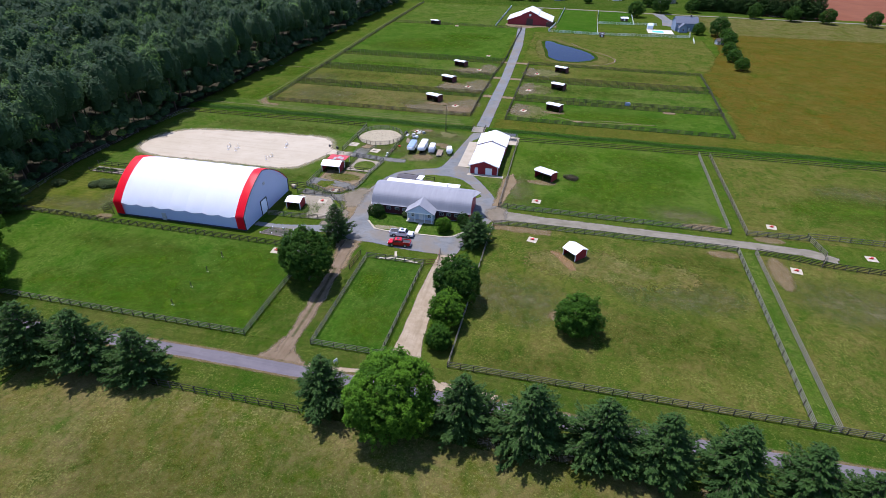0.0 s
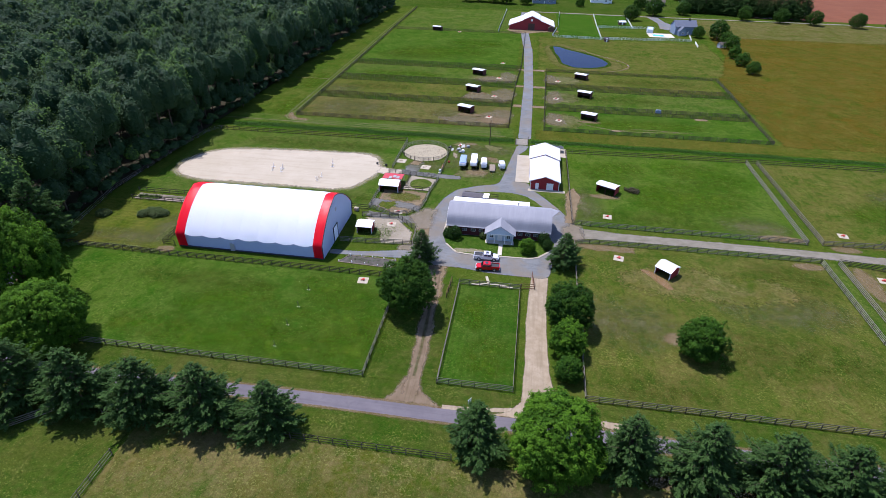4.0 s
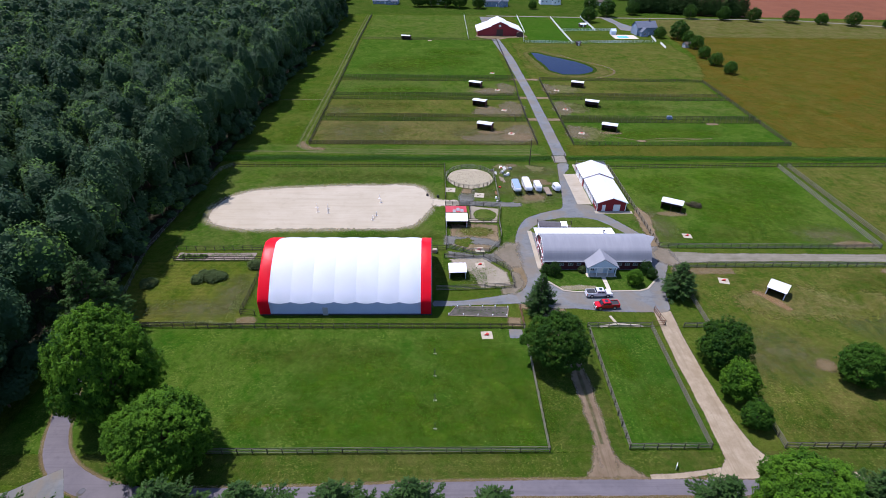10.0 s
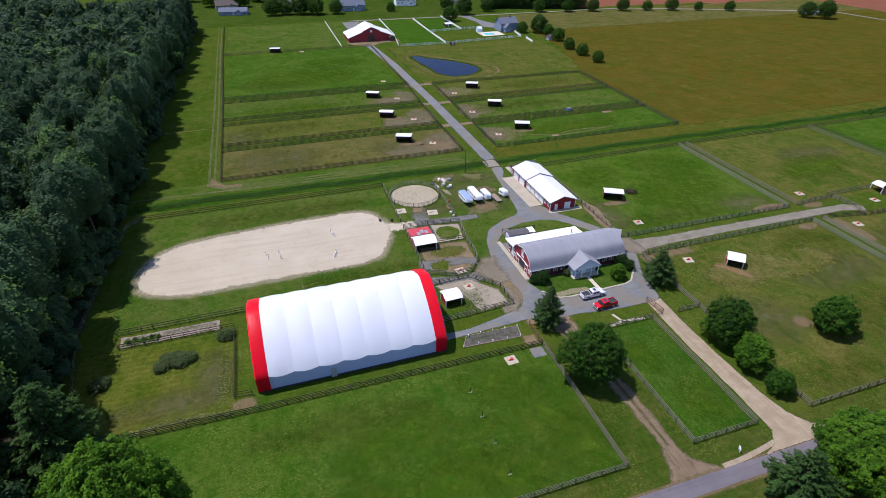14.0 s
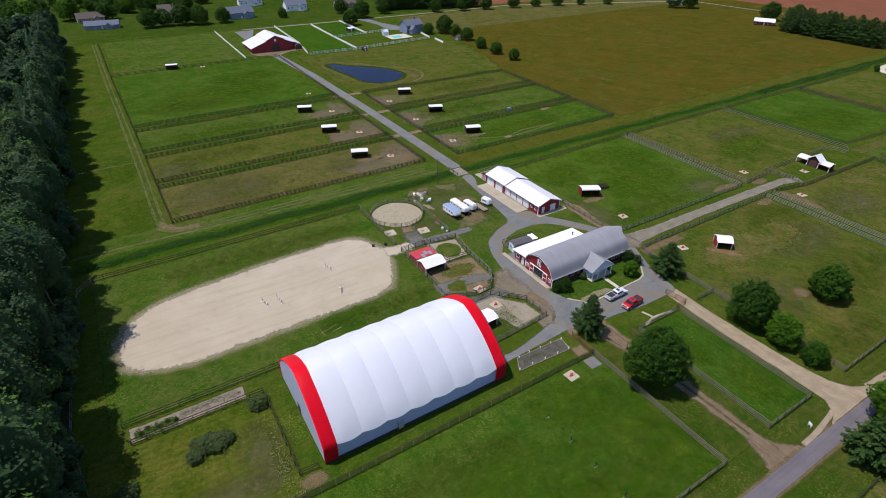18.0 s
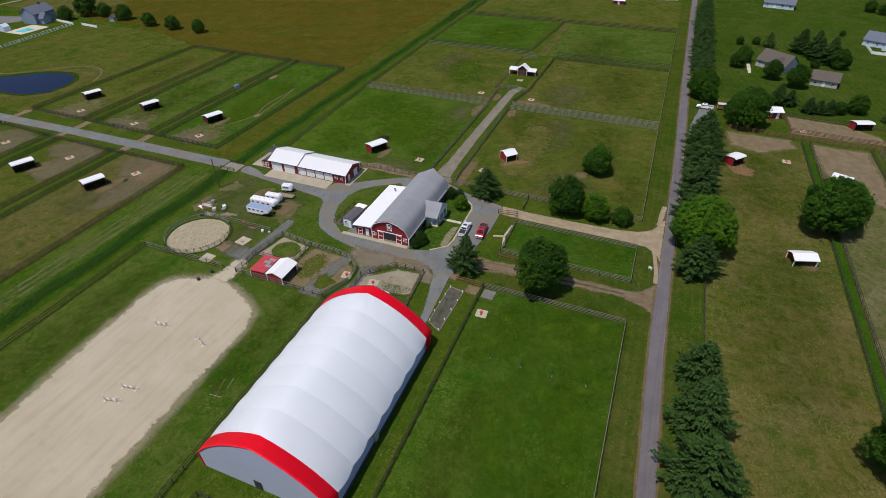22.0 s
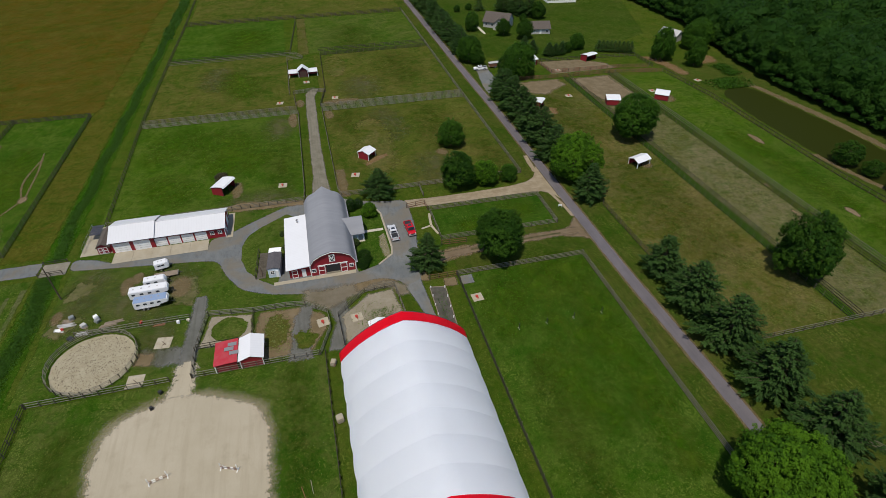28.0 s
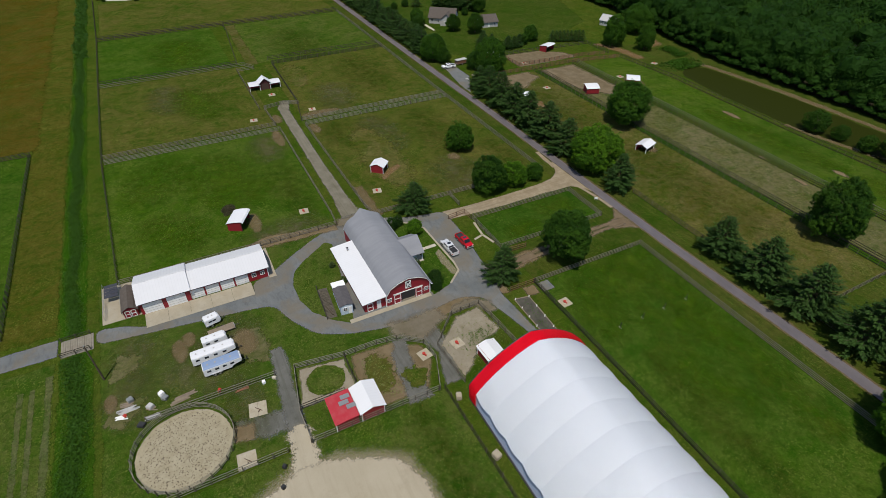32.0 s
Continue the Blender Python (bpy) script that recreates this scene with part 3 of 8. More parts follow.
def track(name, line, wide, z, material, label, category="track", step=1.5):
    """A narrow way along a line, full in its middle and fading to both sides."""
    line = [Vector(p) for p in line]
    for _ in range(3):
        line = [line[0]] + [a.lerp(b, f) for a, b in zip(line, line[1:]) for f in (0.25, 0.75)] + [line[-1]]
    pts = resample(line, step, False)
    bm = bmesh.new()
    edge = bm.verts.layers.float.new("edge")
    rows = []
    for k, p in enumerate(pts):
        u = (pts[min(k + 1, len(pts) - 1)] - pts[max(k - 1, 0)]).normalized()
        side = Vector((-u.y, u.x)) * wide * (0.5 + 0.18 * noise.noise(Vector((p.x * 0.3, p.y * 0.3, 3))))
        row = [bm.verts.new((*(p + side * f), z + 0.00025)) for f in (-1.0, -0.35, 0.35, 1.0)]
        row[1][edge] = row[2][edge] = 0.95
        rows.append(row)
    for a, b in zip(rows, rows[1:]):
        for k in range(3):
            bm.faces.new((a[k], a[k + 1], b[k + 1], b[k]))
    bmesh.ops.recalc_face_normals(bm, faces=bm.faces)
    me = bpy.data.meshes.new(name)
    bm.to_mesh(me)
    bm.free()
    me.materials.append(material)
    return tagged(new(name, me), label, category, "", "structure")


# ---- ground ----
bm = bmesh.new()
bm.faces.new([bm.verts.new((x, y, 0)) for x, y in rect(-3000, 3000, -3000, 3000)])
tagged(part("ground", bm, G_BASE), "wide level grassland reaching the horizon", "ground", "", "structure")

# pastures, from the road northwards
sheet("pasture", rect(-400, 420, 61.7, 67.0), 0.02, G_MOWN, "mown grass verge beside the tarmac lane", "grass verge", 0.2, 0.6)
sheet("pasture", rect(-118, 330, 52.5, 59.2), 0.02, G_MOWN, "olive grass verge under roadside pines", "grass verge", 0.3, 1.0)
sheet("pasture", rect(-145, -53.2, 67.2, 97.6), 0.03, G_BRIGHT, "bright green horse pasture inside a board fence", "pasture", 0.1, 0.6)
sheet("pasture", rect(-144, -114.4, 98.4, 122.6), 0.03, G_PLOT, "yellowish hay plot beside the woodland", "pasture", 0.3, 1.2)
sheet("pasture", rect(-52.8, -40.2, 67, 97), 0.025, G_MOWN, "mown grass along the dirt track", "grass verge", 0.2, 0.8)
sheet("lawn", rect(-39.6, -26.1, 67.6, 97.6), 0.03, G_LAWN, "striped small lawn paddock inside board fences", "lawn", 0.05, 0.4)
sheet("pasture", rect(-13.2, 45.8, 67.6, 120.2), 0.03, G_OLIVE, "olive horse pasture with worn patches", "pasture", 0.1, 0.6)
sheet("pasture", rect(46.2, 49.6, 67.8, 121), 0.03, G_PADDOCK, "narrow green strip between two fences", "grass strip", 0.1, 0.4)
sheet("pasture", rect(50, 108.3, 67.6, 120), 0.03, G_OLIVE, "brownish olive horse pasture", "pasture", 0.1, 0.6)
sheet("pasture", rect(112, 171.5, 67.6, 126), 0.03, G_PADDOCK, "green pasture with pale grass drifts", "pasture", 0.1, 0.6)
sheet("pasture", rect(-12.6, 46.6, 129.2, 180.9), 0.03, G_MEADOW, "bright green horse pasture with a run-in shed", "pasture", 0.1, 0.6)
sheet("pasture", rect(50.2, 110.8, 129.2, 181), 0.03, G_OLIVE, "olive pasture with a darker hollow", "pasture", 0.1, 0.6)
sheet("pasture", rect(114.5, 171.7, 132, 181), 0.03, G_BRIGHT, "green ungrazed pasture", "pasture", 0.1, 0.6)
sheet("pasture", rect(174, 241.5, 67.6, 180), 0.03, G_OLIVE, "wide olive far pasture", "pasture", 0.1, 0.8)
sheet("pasture", rect(-140, -69, 128, 179.6), 0.03, G_PADDOCK, "green turf round the sand arena", "pasture", 0.2, 1.0)
sheet("pasture", rect(-68, -13, 130, 183), 0.025, G_PADDOCK, "worn green yard turf between barns", "grass yard", 0.2, 1.0)
sheet("ditch_bank", rect(-146, -30.4, 184.2, 189.8), 0.032, G_STRIP, "bright green weedy ditch bank", "ditch", 0.4, 1.2)
sheet("ditch_bank", rect(-25, 330, 185.2, 190.0), 0.03, G_STRIP, "bright green weedy ditch bank", "ditch", 0.4, 1.2)
sheet("pasture", rect(-140, -31, 190.5, 199.5), 0.03, G_PADDOCK, "mown green strip beside the ditch", "grass strip", 0.3, 1.0)
sheet("pasture", rect(-23, 420, 190.5, 200.0), 0.03, G_STUBBLE, "brown unmown strip beside the ditch", "grass strip", 0.4, 1.5)
for y0, y1, mat, txt in ((200.2, 225.5, G_DRY, "dry grazed paddock of worn grass"), (230.6, 253.6, G_OLIVE, "olive grazed paddock"), (260.2, 284.6, G_PADDOCK, "yellow-green paddock"), (290.4, 380, G_BRIGHT, "large lush green paddock"), (381, 470, G_PADDOCK, "far green paddock")):
    sheet("pasture", rect(-118.8, -33.4 if y0 < 300 else -31.5, y0, y1), 0.03, mat, txt, "pasture", 0.1, 0.8)
for y0, y1, mat, txt in ((200.2, 225.2, G_BRIGHT, "bright green paddock beside the hay field"), (229, 255, G_PADDOCK, "green paddock with bare gateway"), (260, 285, G_OLIVE, "olive green paddock")):
    sheet("pasture", rect(-19.2, 62.6, y0, y1), 0.03, mat, txt, "pasture", 0.1, 0.8)
sheet("pasture", rect(-22, 80, 288, 372), 0.025, G_OLIVE, "olive meadow round the blue pond", "meadow", 1.0, 4.0, 4)
sheet("hay_field", [(66, 199), (420, 199), (420, 440), (150, 440), (90, 400), (84, 340), (72, 300), (66, 285)], 0.036, G_HAY, "broad brown and olive hay field", "field", 1.0, 4.0, 4)
sheet("hay_field", [(90, 395), (420, 395), (420, 460), (90, 460)], 0.042, G_DRY, "paler far end of the hay field", "field", 1.0, 6.0, 4)
sheet("orange_field", [(120, 480), (300, 468), (374, 400), (380, 300), (400, 230), (900, 150), (900, 760), (150, 760)], 0.03, M_RUST, "rust orange ploughed field", "field", 0.5, 2.0, 4)
sheet("lawn", rect(-9, 17.5, 376, 466), 0.04, G_VIVID, "vivid green far lawn between white fences", "lawn", 0.1, 0.6)
sheet("lawn", rect(19.5, 43, 415, 466), 0.04, G_VIVID, "vivid green far lawn between white fences", "lawn", 0.1, 0.6)
sheet("lawn", rect(-220, 140, 474, 760), 0.03, G_FAR, "mown lawns of far houses", "lawn", 0.5, 2.0, 4)
sheet("lawn", [(76, 30), (76, 6), (100, -40), (330, -120), (330, 52), (90, 52)], 0.025, G_FAR, "mown lawns round country houses", "lawn", 0.5, 2.0, 4)

# south-east of the lane
sheet("pasture", rect(-200, -87.2, -30, 52), 0.025, G_MOWN, "dark rough grass south of the lane", "pasture", 0.2, 1.0)
sheet("pasture", rect(-86.6, 52.8, 23.8, 52), 0.03, G_ROUGH, "brown olive rough pasture", "pasture", 0.1, 0.6)
sheet("pasture", rect(-86.6, 52.5, 21.4, 23.5), 0.03, G_STRIP, "bright green strip between two fences", "grass strip", 0.1, 0.3)
sheet("pasture", rect(-87, 52, 4.2, 21.2), 0.03, G_SANDY, "pale dry pasture with worn tracks", "pasture", 0.1, 0.6)
sheet("pasture", rect(-87, 50, -20.3, 1.6), 0.03, G_MEADOW, "yellow-green pasture above the long pond", "pasture", 0.1, 0.6)
sheet("pasture", rect(-110, 60, -75, -20.8), 0.025, G_MOWN, "olive bank of the long pond", "meadow", 0.3, 1.0)

sheet("forest_floor", [(-146.5, 100), (-145.5, 160), (-145.8, 320), (-146, 474), (-205, 478), (-330, 690), (-510, 690), (-510, 480), (-166, 56), (-158, 62), (-152, 84)], 0.02, M_LITTER, "leaf litter under the woodland with shade in its colour", "forest floor", 0.6, 2.0, 3)

sheet("forest_floor", [(-115, -58), (30, -56), (110, -70), (180, -71), (180, -240), (-10, -240), (-115, -90)], 0.045, M_LITTER, "leaf litter under the southern woodland with shade in its colour", "forest floor", 0.6, 2.0, 4)
# wheel tracks on the mown strip round the western paddocks
for off, z in ((0.0, 0.044), (1.8, 0.0465)):
    track("wheel_track", [(-122.4 - off, 470), (-122.2 - off, 380), (-120.8 - off, 286), (-120.6 - off, 230), (-120.6 - off, 208), (-120.2 - off, 196.4 - off), (-110, 195.6 - off), (-90, 195.2 - off), (-60, 195.4 - off), (-36, 195.6 - off)], 1.3, z, G_TRACK, "pale wheel track on mown grass")
track("field_margin", [(-146, 193.2), (-122, 193.0), (-90, 191.4), (-34, 191.2)], 1.6, 0.048, G_TRACK, "pale mown margin above the ditch", "grass strip")
track("field_margin", [(-142, 252.5), (-122.6, 252.9)], 0.7, 0.049, M_WORN, "thin worn line across the mown strip")
sheet("bare_patch", [(-121.6, 203), (-122.8, 198), (-118, 194.6), (-112, 194.6), (-112, 196.4), (-117, 197)], 0.042, M_WORN, "worn turn of the wheel tracks", "bare ground", 0.4, 1.8)
# drifts of other grass inside the pastures
def drift(x, y, rx, ry, material, label, z=0.038, turn=0.0):
    c, s = math.cos(radians(turn)), math.sin(radians(turn))
    ring = [(rx * math.cos(a), ry * math.sin(a)) for a in (k * math.pi / 14 for k in range(28))]
    sheet("grass_drift", [(x + u * c - v * s, y + u * s + v * c) for u, v in ring], z, material, label, "grass", 1.2, 1.5 * min(rx, ry))


for x, y, rx, ry in ((16, 106, 18, 6), (92, 112, 12, 4)):
    drift(x, y, rx, ry, G_ROUGH, "reddish brown drift of rough grass")
for x, y, rx, ry, turn in ((-61, 80, 8, 9, 20), (-66, 91, 8, 4, -10), (-57, 73, 4, 6, 0), (-84, 73, 12, 4, 8), (-70, 72, 6, 4, 0), (-88, 84, 10, 4, 15), (-76, 80, 6, 3, 40), (-100, 74, 8, 3, 0), (-31, 75, 3.5, 5, 0), (-35, 88, 2.4, 5, 10), (22, 150, 14, 8, 10), (30, 168, 10, 6, -20), (2, 166, 8, 5, 30), (-126, 210, 3.5, 9, 0), (-128, 250, 4, 12, 4), (-78, 320, 22, 12, 10), (-60, 345, 14, 8, 0), (-90, 268, 18, 6, 0), (20, 212, 20, 5, 4), (140, 150, 16, 9, 0), (80, 150, 14, 6, 10), (-30, -10, 24, 4, 2), (-70, -12, 10, 5, 0)):
    drift(x, y, rx, ry, G_FRESH, "fresh yellow-green drift of grass", 0.039, turn)
for x, y, rx, ry, turn in ((-96, 90, 16, 3, 0), (24, 84, 16, 6, 0), (36, 112, 8, 5, 0), (0, 72, 10, 3, 0), (10, 135, 14, 4, 0), (84, 86, 18, 8, 0), (130, 100, 20, 9, 0), (-100, 172, 24, 4, 0), (-84, 134, 14, 2.5, 0), (-95, 246, 14, 5, 0), (10, 244, 20, 5, 0), (34, 274, 18, 5, 0), (-96, 310, 14, 8, 0), (20, 38, 18, 8, 0), (-40, 36, 24, 8, 0)):
    drift(x, y, rx, ry, G_DULL, "dull brownish green drift of grass", 0.0375, turn)
for x, y, rx, ry in ((-9, 141, 4, 9), (36, 136, 8, 4), (-100, 213, 12, 8), (-112, 238, 6, 6), (-56, 212, 8, 5), (30, 100, 12, 5), (66, 104, 10, 6), (-4, 90, 8, 6), (-126, 104, 8, 3), (-118, 110, 3, 6), (88, 160, 12, 5)):
    drift(x, y, rx, ry, G_THIN, "thin yellowish drift of worn grass", 0.037)
for x, y, rx, ry in ((-44, 166, 6, 7), (-39, 160, 5, 4), (-57, 160.5, 6, 3), (-46, 178.5, 6, 3), (-36, 177, 4, 4)):
    drift(x, y, rx, ry, G_THIN, "tan trampled turf between the trailers", 0.0395)
for x, y, rx, ry in ((-46, 207, 12, 6), (-44, 238, 10, 6), (-46, 268, 9, 5), (-12, 212, 7, 8), (-11, 243, 7, 7), (-10, 272, 8, 7)):
    drift(x, y, rx, ry, G_SANDY, "pale dry drift of worn grass")


# water
sheet("pond", rounded([(-13.5, 347), (-12.4, 330), (-10.4, 318), (-9.4, 306), (-4, 298.4), (5, 298.2), (12, 302.5), (15.6, 309), (13.4, 318), (9, 325.6), (3, 332), (-5, 339), (-10, 346)], 3), 0.07, M_WATER, "small deep blue farm pond", "pond", 0.5, 0.05)
sheet("pond", rounded([(24, -28.5), (28, -35), (25, -42), (-11, -46), (-55, -47), (-95, -52), (-95, -37), (-64, -31.5), (-31, -25), (-10, -24.5), (12, -25.5)], 5), 0.06, M_WATER_GREEN, "long still olive green pond", "pond", 0.6, 0.05)

# ways
road_line = [(700, 60.3), (240, 60.6), (76, 60.6), (27, 59.9), (-25, 60.5), (-61, 60.7), (-96, 59.6), (-112, 59.6), (-120, 59.9), (-126.5, 61.5), (-131.5, 64.5), (-135, 69), (-137, 75), (-140, 84), (-145, 96)]
road_wide = [2.7] * 7 + [2.8, 3.0, 3.6, 3.9, 3.6, 3.2, 3.0, 3.0]
for _ in range(3):
    both = [(*p, w) for p, w in zip(road_line, road_wide)]
    cut = [both[0]]
    for a, b in zip(both, both[1:]):
        cut += [tuple(0.75 * u + 0.25 * v for u, v in zip(a, b)), tuple(0.25 * u + 0.75 * v for u, v in zip(a, b))]
    cut.append(both[-1])
    road_line, road_wide = [c[:2] for c in cut], [c[2] for c in cut]
sheet("road_shoulder", ribbon(road_line, [w + 0.9 for w in road_wide]), 0.044, M_WORN, "worn tan shoulder of the lane", "road shoulder", 0.2, 0.8)
sheet("road", ribbon(road_line, road_wide), 0.05, M_TARMAC, "narrow grey-mauve tarmac lane", "road", 0.06, 0.3)
sheet("manhole_cover", [(-126.0 + 0.55 * math.cos(a), 60.3 + 0.55 * math.sin(a)) for a in (k * math.pi / 10 for k in range(20))], 0.058, M_MULCH, "round dark manhole cover in the lane", "manhole cover", 0.0, 0.1, 0.4)
sheet("road_spur", [(-131, 64.6), (-128, 59.6), (-134, 58.4), (-150, 54), (-151, 57.5), (-137, 60.6)], 0.056, M_DRIVE, "pale grey side road mouth", "road", 0.05, 0.2)
sheet("gravel_drive", [(-29.5, 61.9), (-26.4, 63.2), (-24.6, 65.5), (-24.2, 75), (-24.2, 87), (-23.8, 97), (-23.4, 103.2), (-19.6, 103.2), (-20.0, 95), (-20.1, 85), (-19.8, 74), (-18.9, 68), (-16.6, 64.6), (-13.0, 63.0), (-11.0, 61.9)], 0.045, M_GRAVEL, "tan gravel drive from the lane to the barn", "drive", 0.15, 0.6)
sheet("dirt_track", [(-48.0, 61.9), (-46.6, 64.4), (-45.6, 68), (-43.0, 68), (-41.8, 65), (-38.4, 62.0)], 0.04, M_DIRT, "brown mouth of the dirt track", "track", 0.4, 1.6)
sheet("dirt_track", [(-46.6, 92), (-49.0, 104.4), (-43.4, 104.4), (-43.0, 92)], 0.04, M_BARE, "worn end of the dirt track", "track", 0.5, 2.2)
track("dirt_track", [(-44.0, 64), (-44.0, 68), (-44.0, 74), (-44.3, 82), (-44.9, 92), (-46.0, 104)], 4.2, 0.050, M_DIRT, "brown dirt track across the grass")
track("grass_ridge", [(-44.1, 68.5), (-44.1, 76), (-44.4, 84), (-44.9, 92)], 0.9, 0.054, G_THIN, "thin grass between the wheel ruts", "grass strip")
track("road_shoulder", [(-38, 62.3), (-33, 62.5), (-28, 63.2), (-24, 63.8)], 1.4, 0.047, M_GRAVEL, "tan gravel spilt along the lane", "road shoulder")
track("road_shoulder", [(-14, 63.2), (-9, 62.9), (-4, 62.4)], 2.0, 0.047, M_GRAVEL, "tan gravel spilt along the lane", "road shoulder")
sheet("drive", rounded([(-29.4, 183.6), (-31.0, 172), (-33.0, 156), (-34.0, 150.6), (-40.6, 148.2), (-46.2, 144.6), (-49.0, 139), (-50.8, 131.5), (-50.8, 125), (-50.2, 120), (-49.6, 114.8), (-51.6, 110.2), (-58, 108.6), (-66.3, 106.8), (-72.5, 107.0), (-72.6, 104.9), (-66, 105.2), (-51.9, 106.0), (-46.5, 104), (-40.7, 104.2), (-32.8, 103.0), (-24.9, 102.8), (-19.4, 102.8), (-18.6, 108), (-17.4, 113), (-14.2, 119.6), (-13.4, 121.6), (-9, 122), (-9, 127.4), (-13.2, 128.4), (-13.4, 131.5), (-15.6, 136.5), (-20, 143.5), (-23.8, 148.8), (-25, 153), (-28.8, 153.2), (-28.8, 174.5), (-26.6, 178), (-25.2, 183.6)], 2.2), 0.045, M_DRIVE, "grey tarmac drive looping round the main barn", "drive", 0.06, 0.7, 1.0)
sheet("lawn", rounded([(-18.2, 134.4), (-23.0, 141.2), (-25.6, 143.8), (-29.9, 145.3), (-35.3, 145.2), (-39.7, 143.8), (-43.9, 140.7), (-46.2, 137.7), (-46.2, 137.0), (-19.6, 133)], 0.8), 0.07, G_PADDOCK, "green half-moon lawn inside the drive loop", "lawn", 0.1, 0.4)
sheet("lawn", rounded([(-46.6, 119.2), (-44.9, 114.2), (-41.9, 110.6), (-39, 110.2), (-24, 110.6), (-21.9, 111.4), (-18.2, 115.6), (-17.8, 119.2)], 0.8), 0.07, G_LAWN, "front lawn of the main barn", "lawn", 0.05, 0.3)
sheet("bare_patch", [(-43, 111.1), (-41.5, 110.7), (-36, 110.9), (-33, 111.3), (-34, 112.6), (-38, 113.0), (-42, 112.2)], 0.076, M_SANDTHIN, "bare sandy patch beside the kerb", "bare ground", 0.4, 1.0)
sheet("bare_patch", [(-53.2, 104), (-47.5, 104), (-46.8, 113), (-48.4, 121), (-51, 127), (-54, 127), (-53, 119), (-51.6, 112)], 0.042, M_BARE, "brown worn verge of the drive", "bare ground", 0.5, 1.5)
sheet("bare_patch", [(-51.4, 117), (-50.8, 112.4), (-53.4, 109.4), (-56.5, 109.4), (-56, 111.4), (-53.2, 112.6), (-53.0, 118.4)], 0.0515, M_TAN, "tan gravel where the drive meets the pens", "bare ground", 0.5, 1.8)
sheet("bare_patch", [(-50.0, 131.6), (-53.6, 131.4), (-57.0, 126.6), (-53.4, 119.6), (-50.2, 121)], 0.0525, M_TAN, "tan gravel where the drive meets the pens", "bare ground", 0.6, 2.8)
sheet("bare_patch", [(-13.6, 121.4), (-12.0, 120.8), (-10.0, 122.4), (-10.6, 128.6), (-13.2, 129.6), (-15.6, 127), (-15.4, 123)], 0.053, M_TAN, "tan gravel at the lane's mouth", "bare ground", 0.5, 2.4)
sheet("lane", [(-10, 122.2), (0, 122.8), (20, 123.0), (60, 122.4), (68, 120.6), (69, 123), (64, 125.6), (53, 126.0), (20, 126.4), (0, 126.6), (-10, 127.4)], 0.05, M_LANE, "grey gravel lane between two fences", "lane", 0.2, 1.0)
sheet("lane", [(-29.3, 190.2), (-29.0, 262), (-30.6, 330), (-34, 384), (-29, 385), (-25.6, 330), (-24.6, 262), (-24.6, 190.2)], 0.05, M_DRIVE, "long grey farm drive to the far barn", "lane", 0.15, 0.6)
for x, y, rx, ry in ((-38.5, 212, 6.5, 9), (-37.5, 242, 5.5, 9), (-37, 272, 4.5, 9), (-15.6, 214, 4.0, 8), (-15.4, 243, 4.0, 9), (-16, 272, 3.4, 8), (-52, 207, 8, 4), (-48, 238, 8, 4.5), (-46, 267, 6, 4)):
    sheet("bare_patch", [(x + rx * math.cos(a) * (1 + 0.16 * math.sin(3 * a + x)), y + ry * math.sin(a) * (1 + 0.16 * math.cos(2 * a + y))) for a in (k * math.pi / 12 for k in range(24))], 0.0415, M_TRAMPLED, "earth trodden thin at a paddock gate", "bare ground", 0.8, 3.4)
for y0 in (226.5, 256.0, 286.5):
    sheet("bare_patch", rect(-33, -19, y0, y0 + 3.2), 0.045, M_BARE, "worn crossing between paddocks", "bare ground", 0.4, 1.6)
sheet("forecourt", [(-43.5, 392), (-40, 386), (-34, 383), (-28, 383), (-22, 388), (-9, 391), (-9, 396), (-43.5, 398)], 0.052, M_BARE, "sandy forecourt of the far barn", "forecourt", 0.4, 1.2)
sheet("lane", [(-41, 398), (-38.5, 404), (-36, 440), (-36, 466), (-22, 466), (-30, 440), (-36, 404), (-37, 398)], 0.05, M_DRIVE, "grey yard beside the far barn", "lane", 0.3, 1.0)
sheet("lane", [(-30, 468.8), (60, 464.5), (210, 462), (376, 396), (384, 312), (392, 236), (420, 150), (423, 150), (395, 238), (387, 314), (379, 400), (211, 465), (60, 468), (-30, 472)], 0.05, M_LANE, "far country road", "road", 0.2, 0.6, 4)
sheet("lane", [(60, 466), (64, 440), (62, 418), (72, 412), (78, 420), (70, 445), (68, 466)], 0.05, M_DRIVE, "drive of a far house", "drive", 0.2, 0.6)
sheet("lane", ribbon([(420, 192), (300, 182), (266, 180.4), (255, 178.4), (249, 174), (246, 166), (244.6, 152), (243.6, 130), (241, 108), (246, 80)], [3.4, 3.2, 3.0, 3.0, 3.0, 2.6, 2.0, 2.0, 2.2, 2.4]), 0.05, M_SLAB, "pale gravel far lane", "lane", 0.2, 0.6)
sheet("forecourt", [(238.5, 112), (248, 113.4), (257.4, 110), (257.8, 91), (264, 86), (268, 70), (246, 70), (242, 92)], 0.054, M_GRIT, "grey gravel parking before the far red barn", "forecourt", 0.3, 1.0)
sheet("drive", [(45.5, 57.7), (54, 57.7), (62, 56.4), (76, 54.4), (76, 50), (60, 50), (53.5, 53.4), (49, 56)], 0.047, M_DRIVE, "grey gravel yard mouth beside the lane", "drive", 0.3, 0.8)

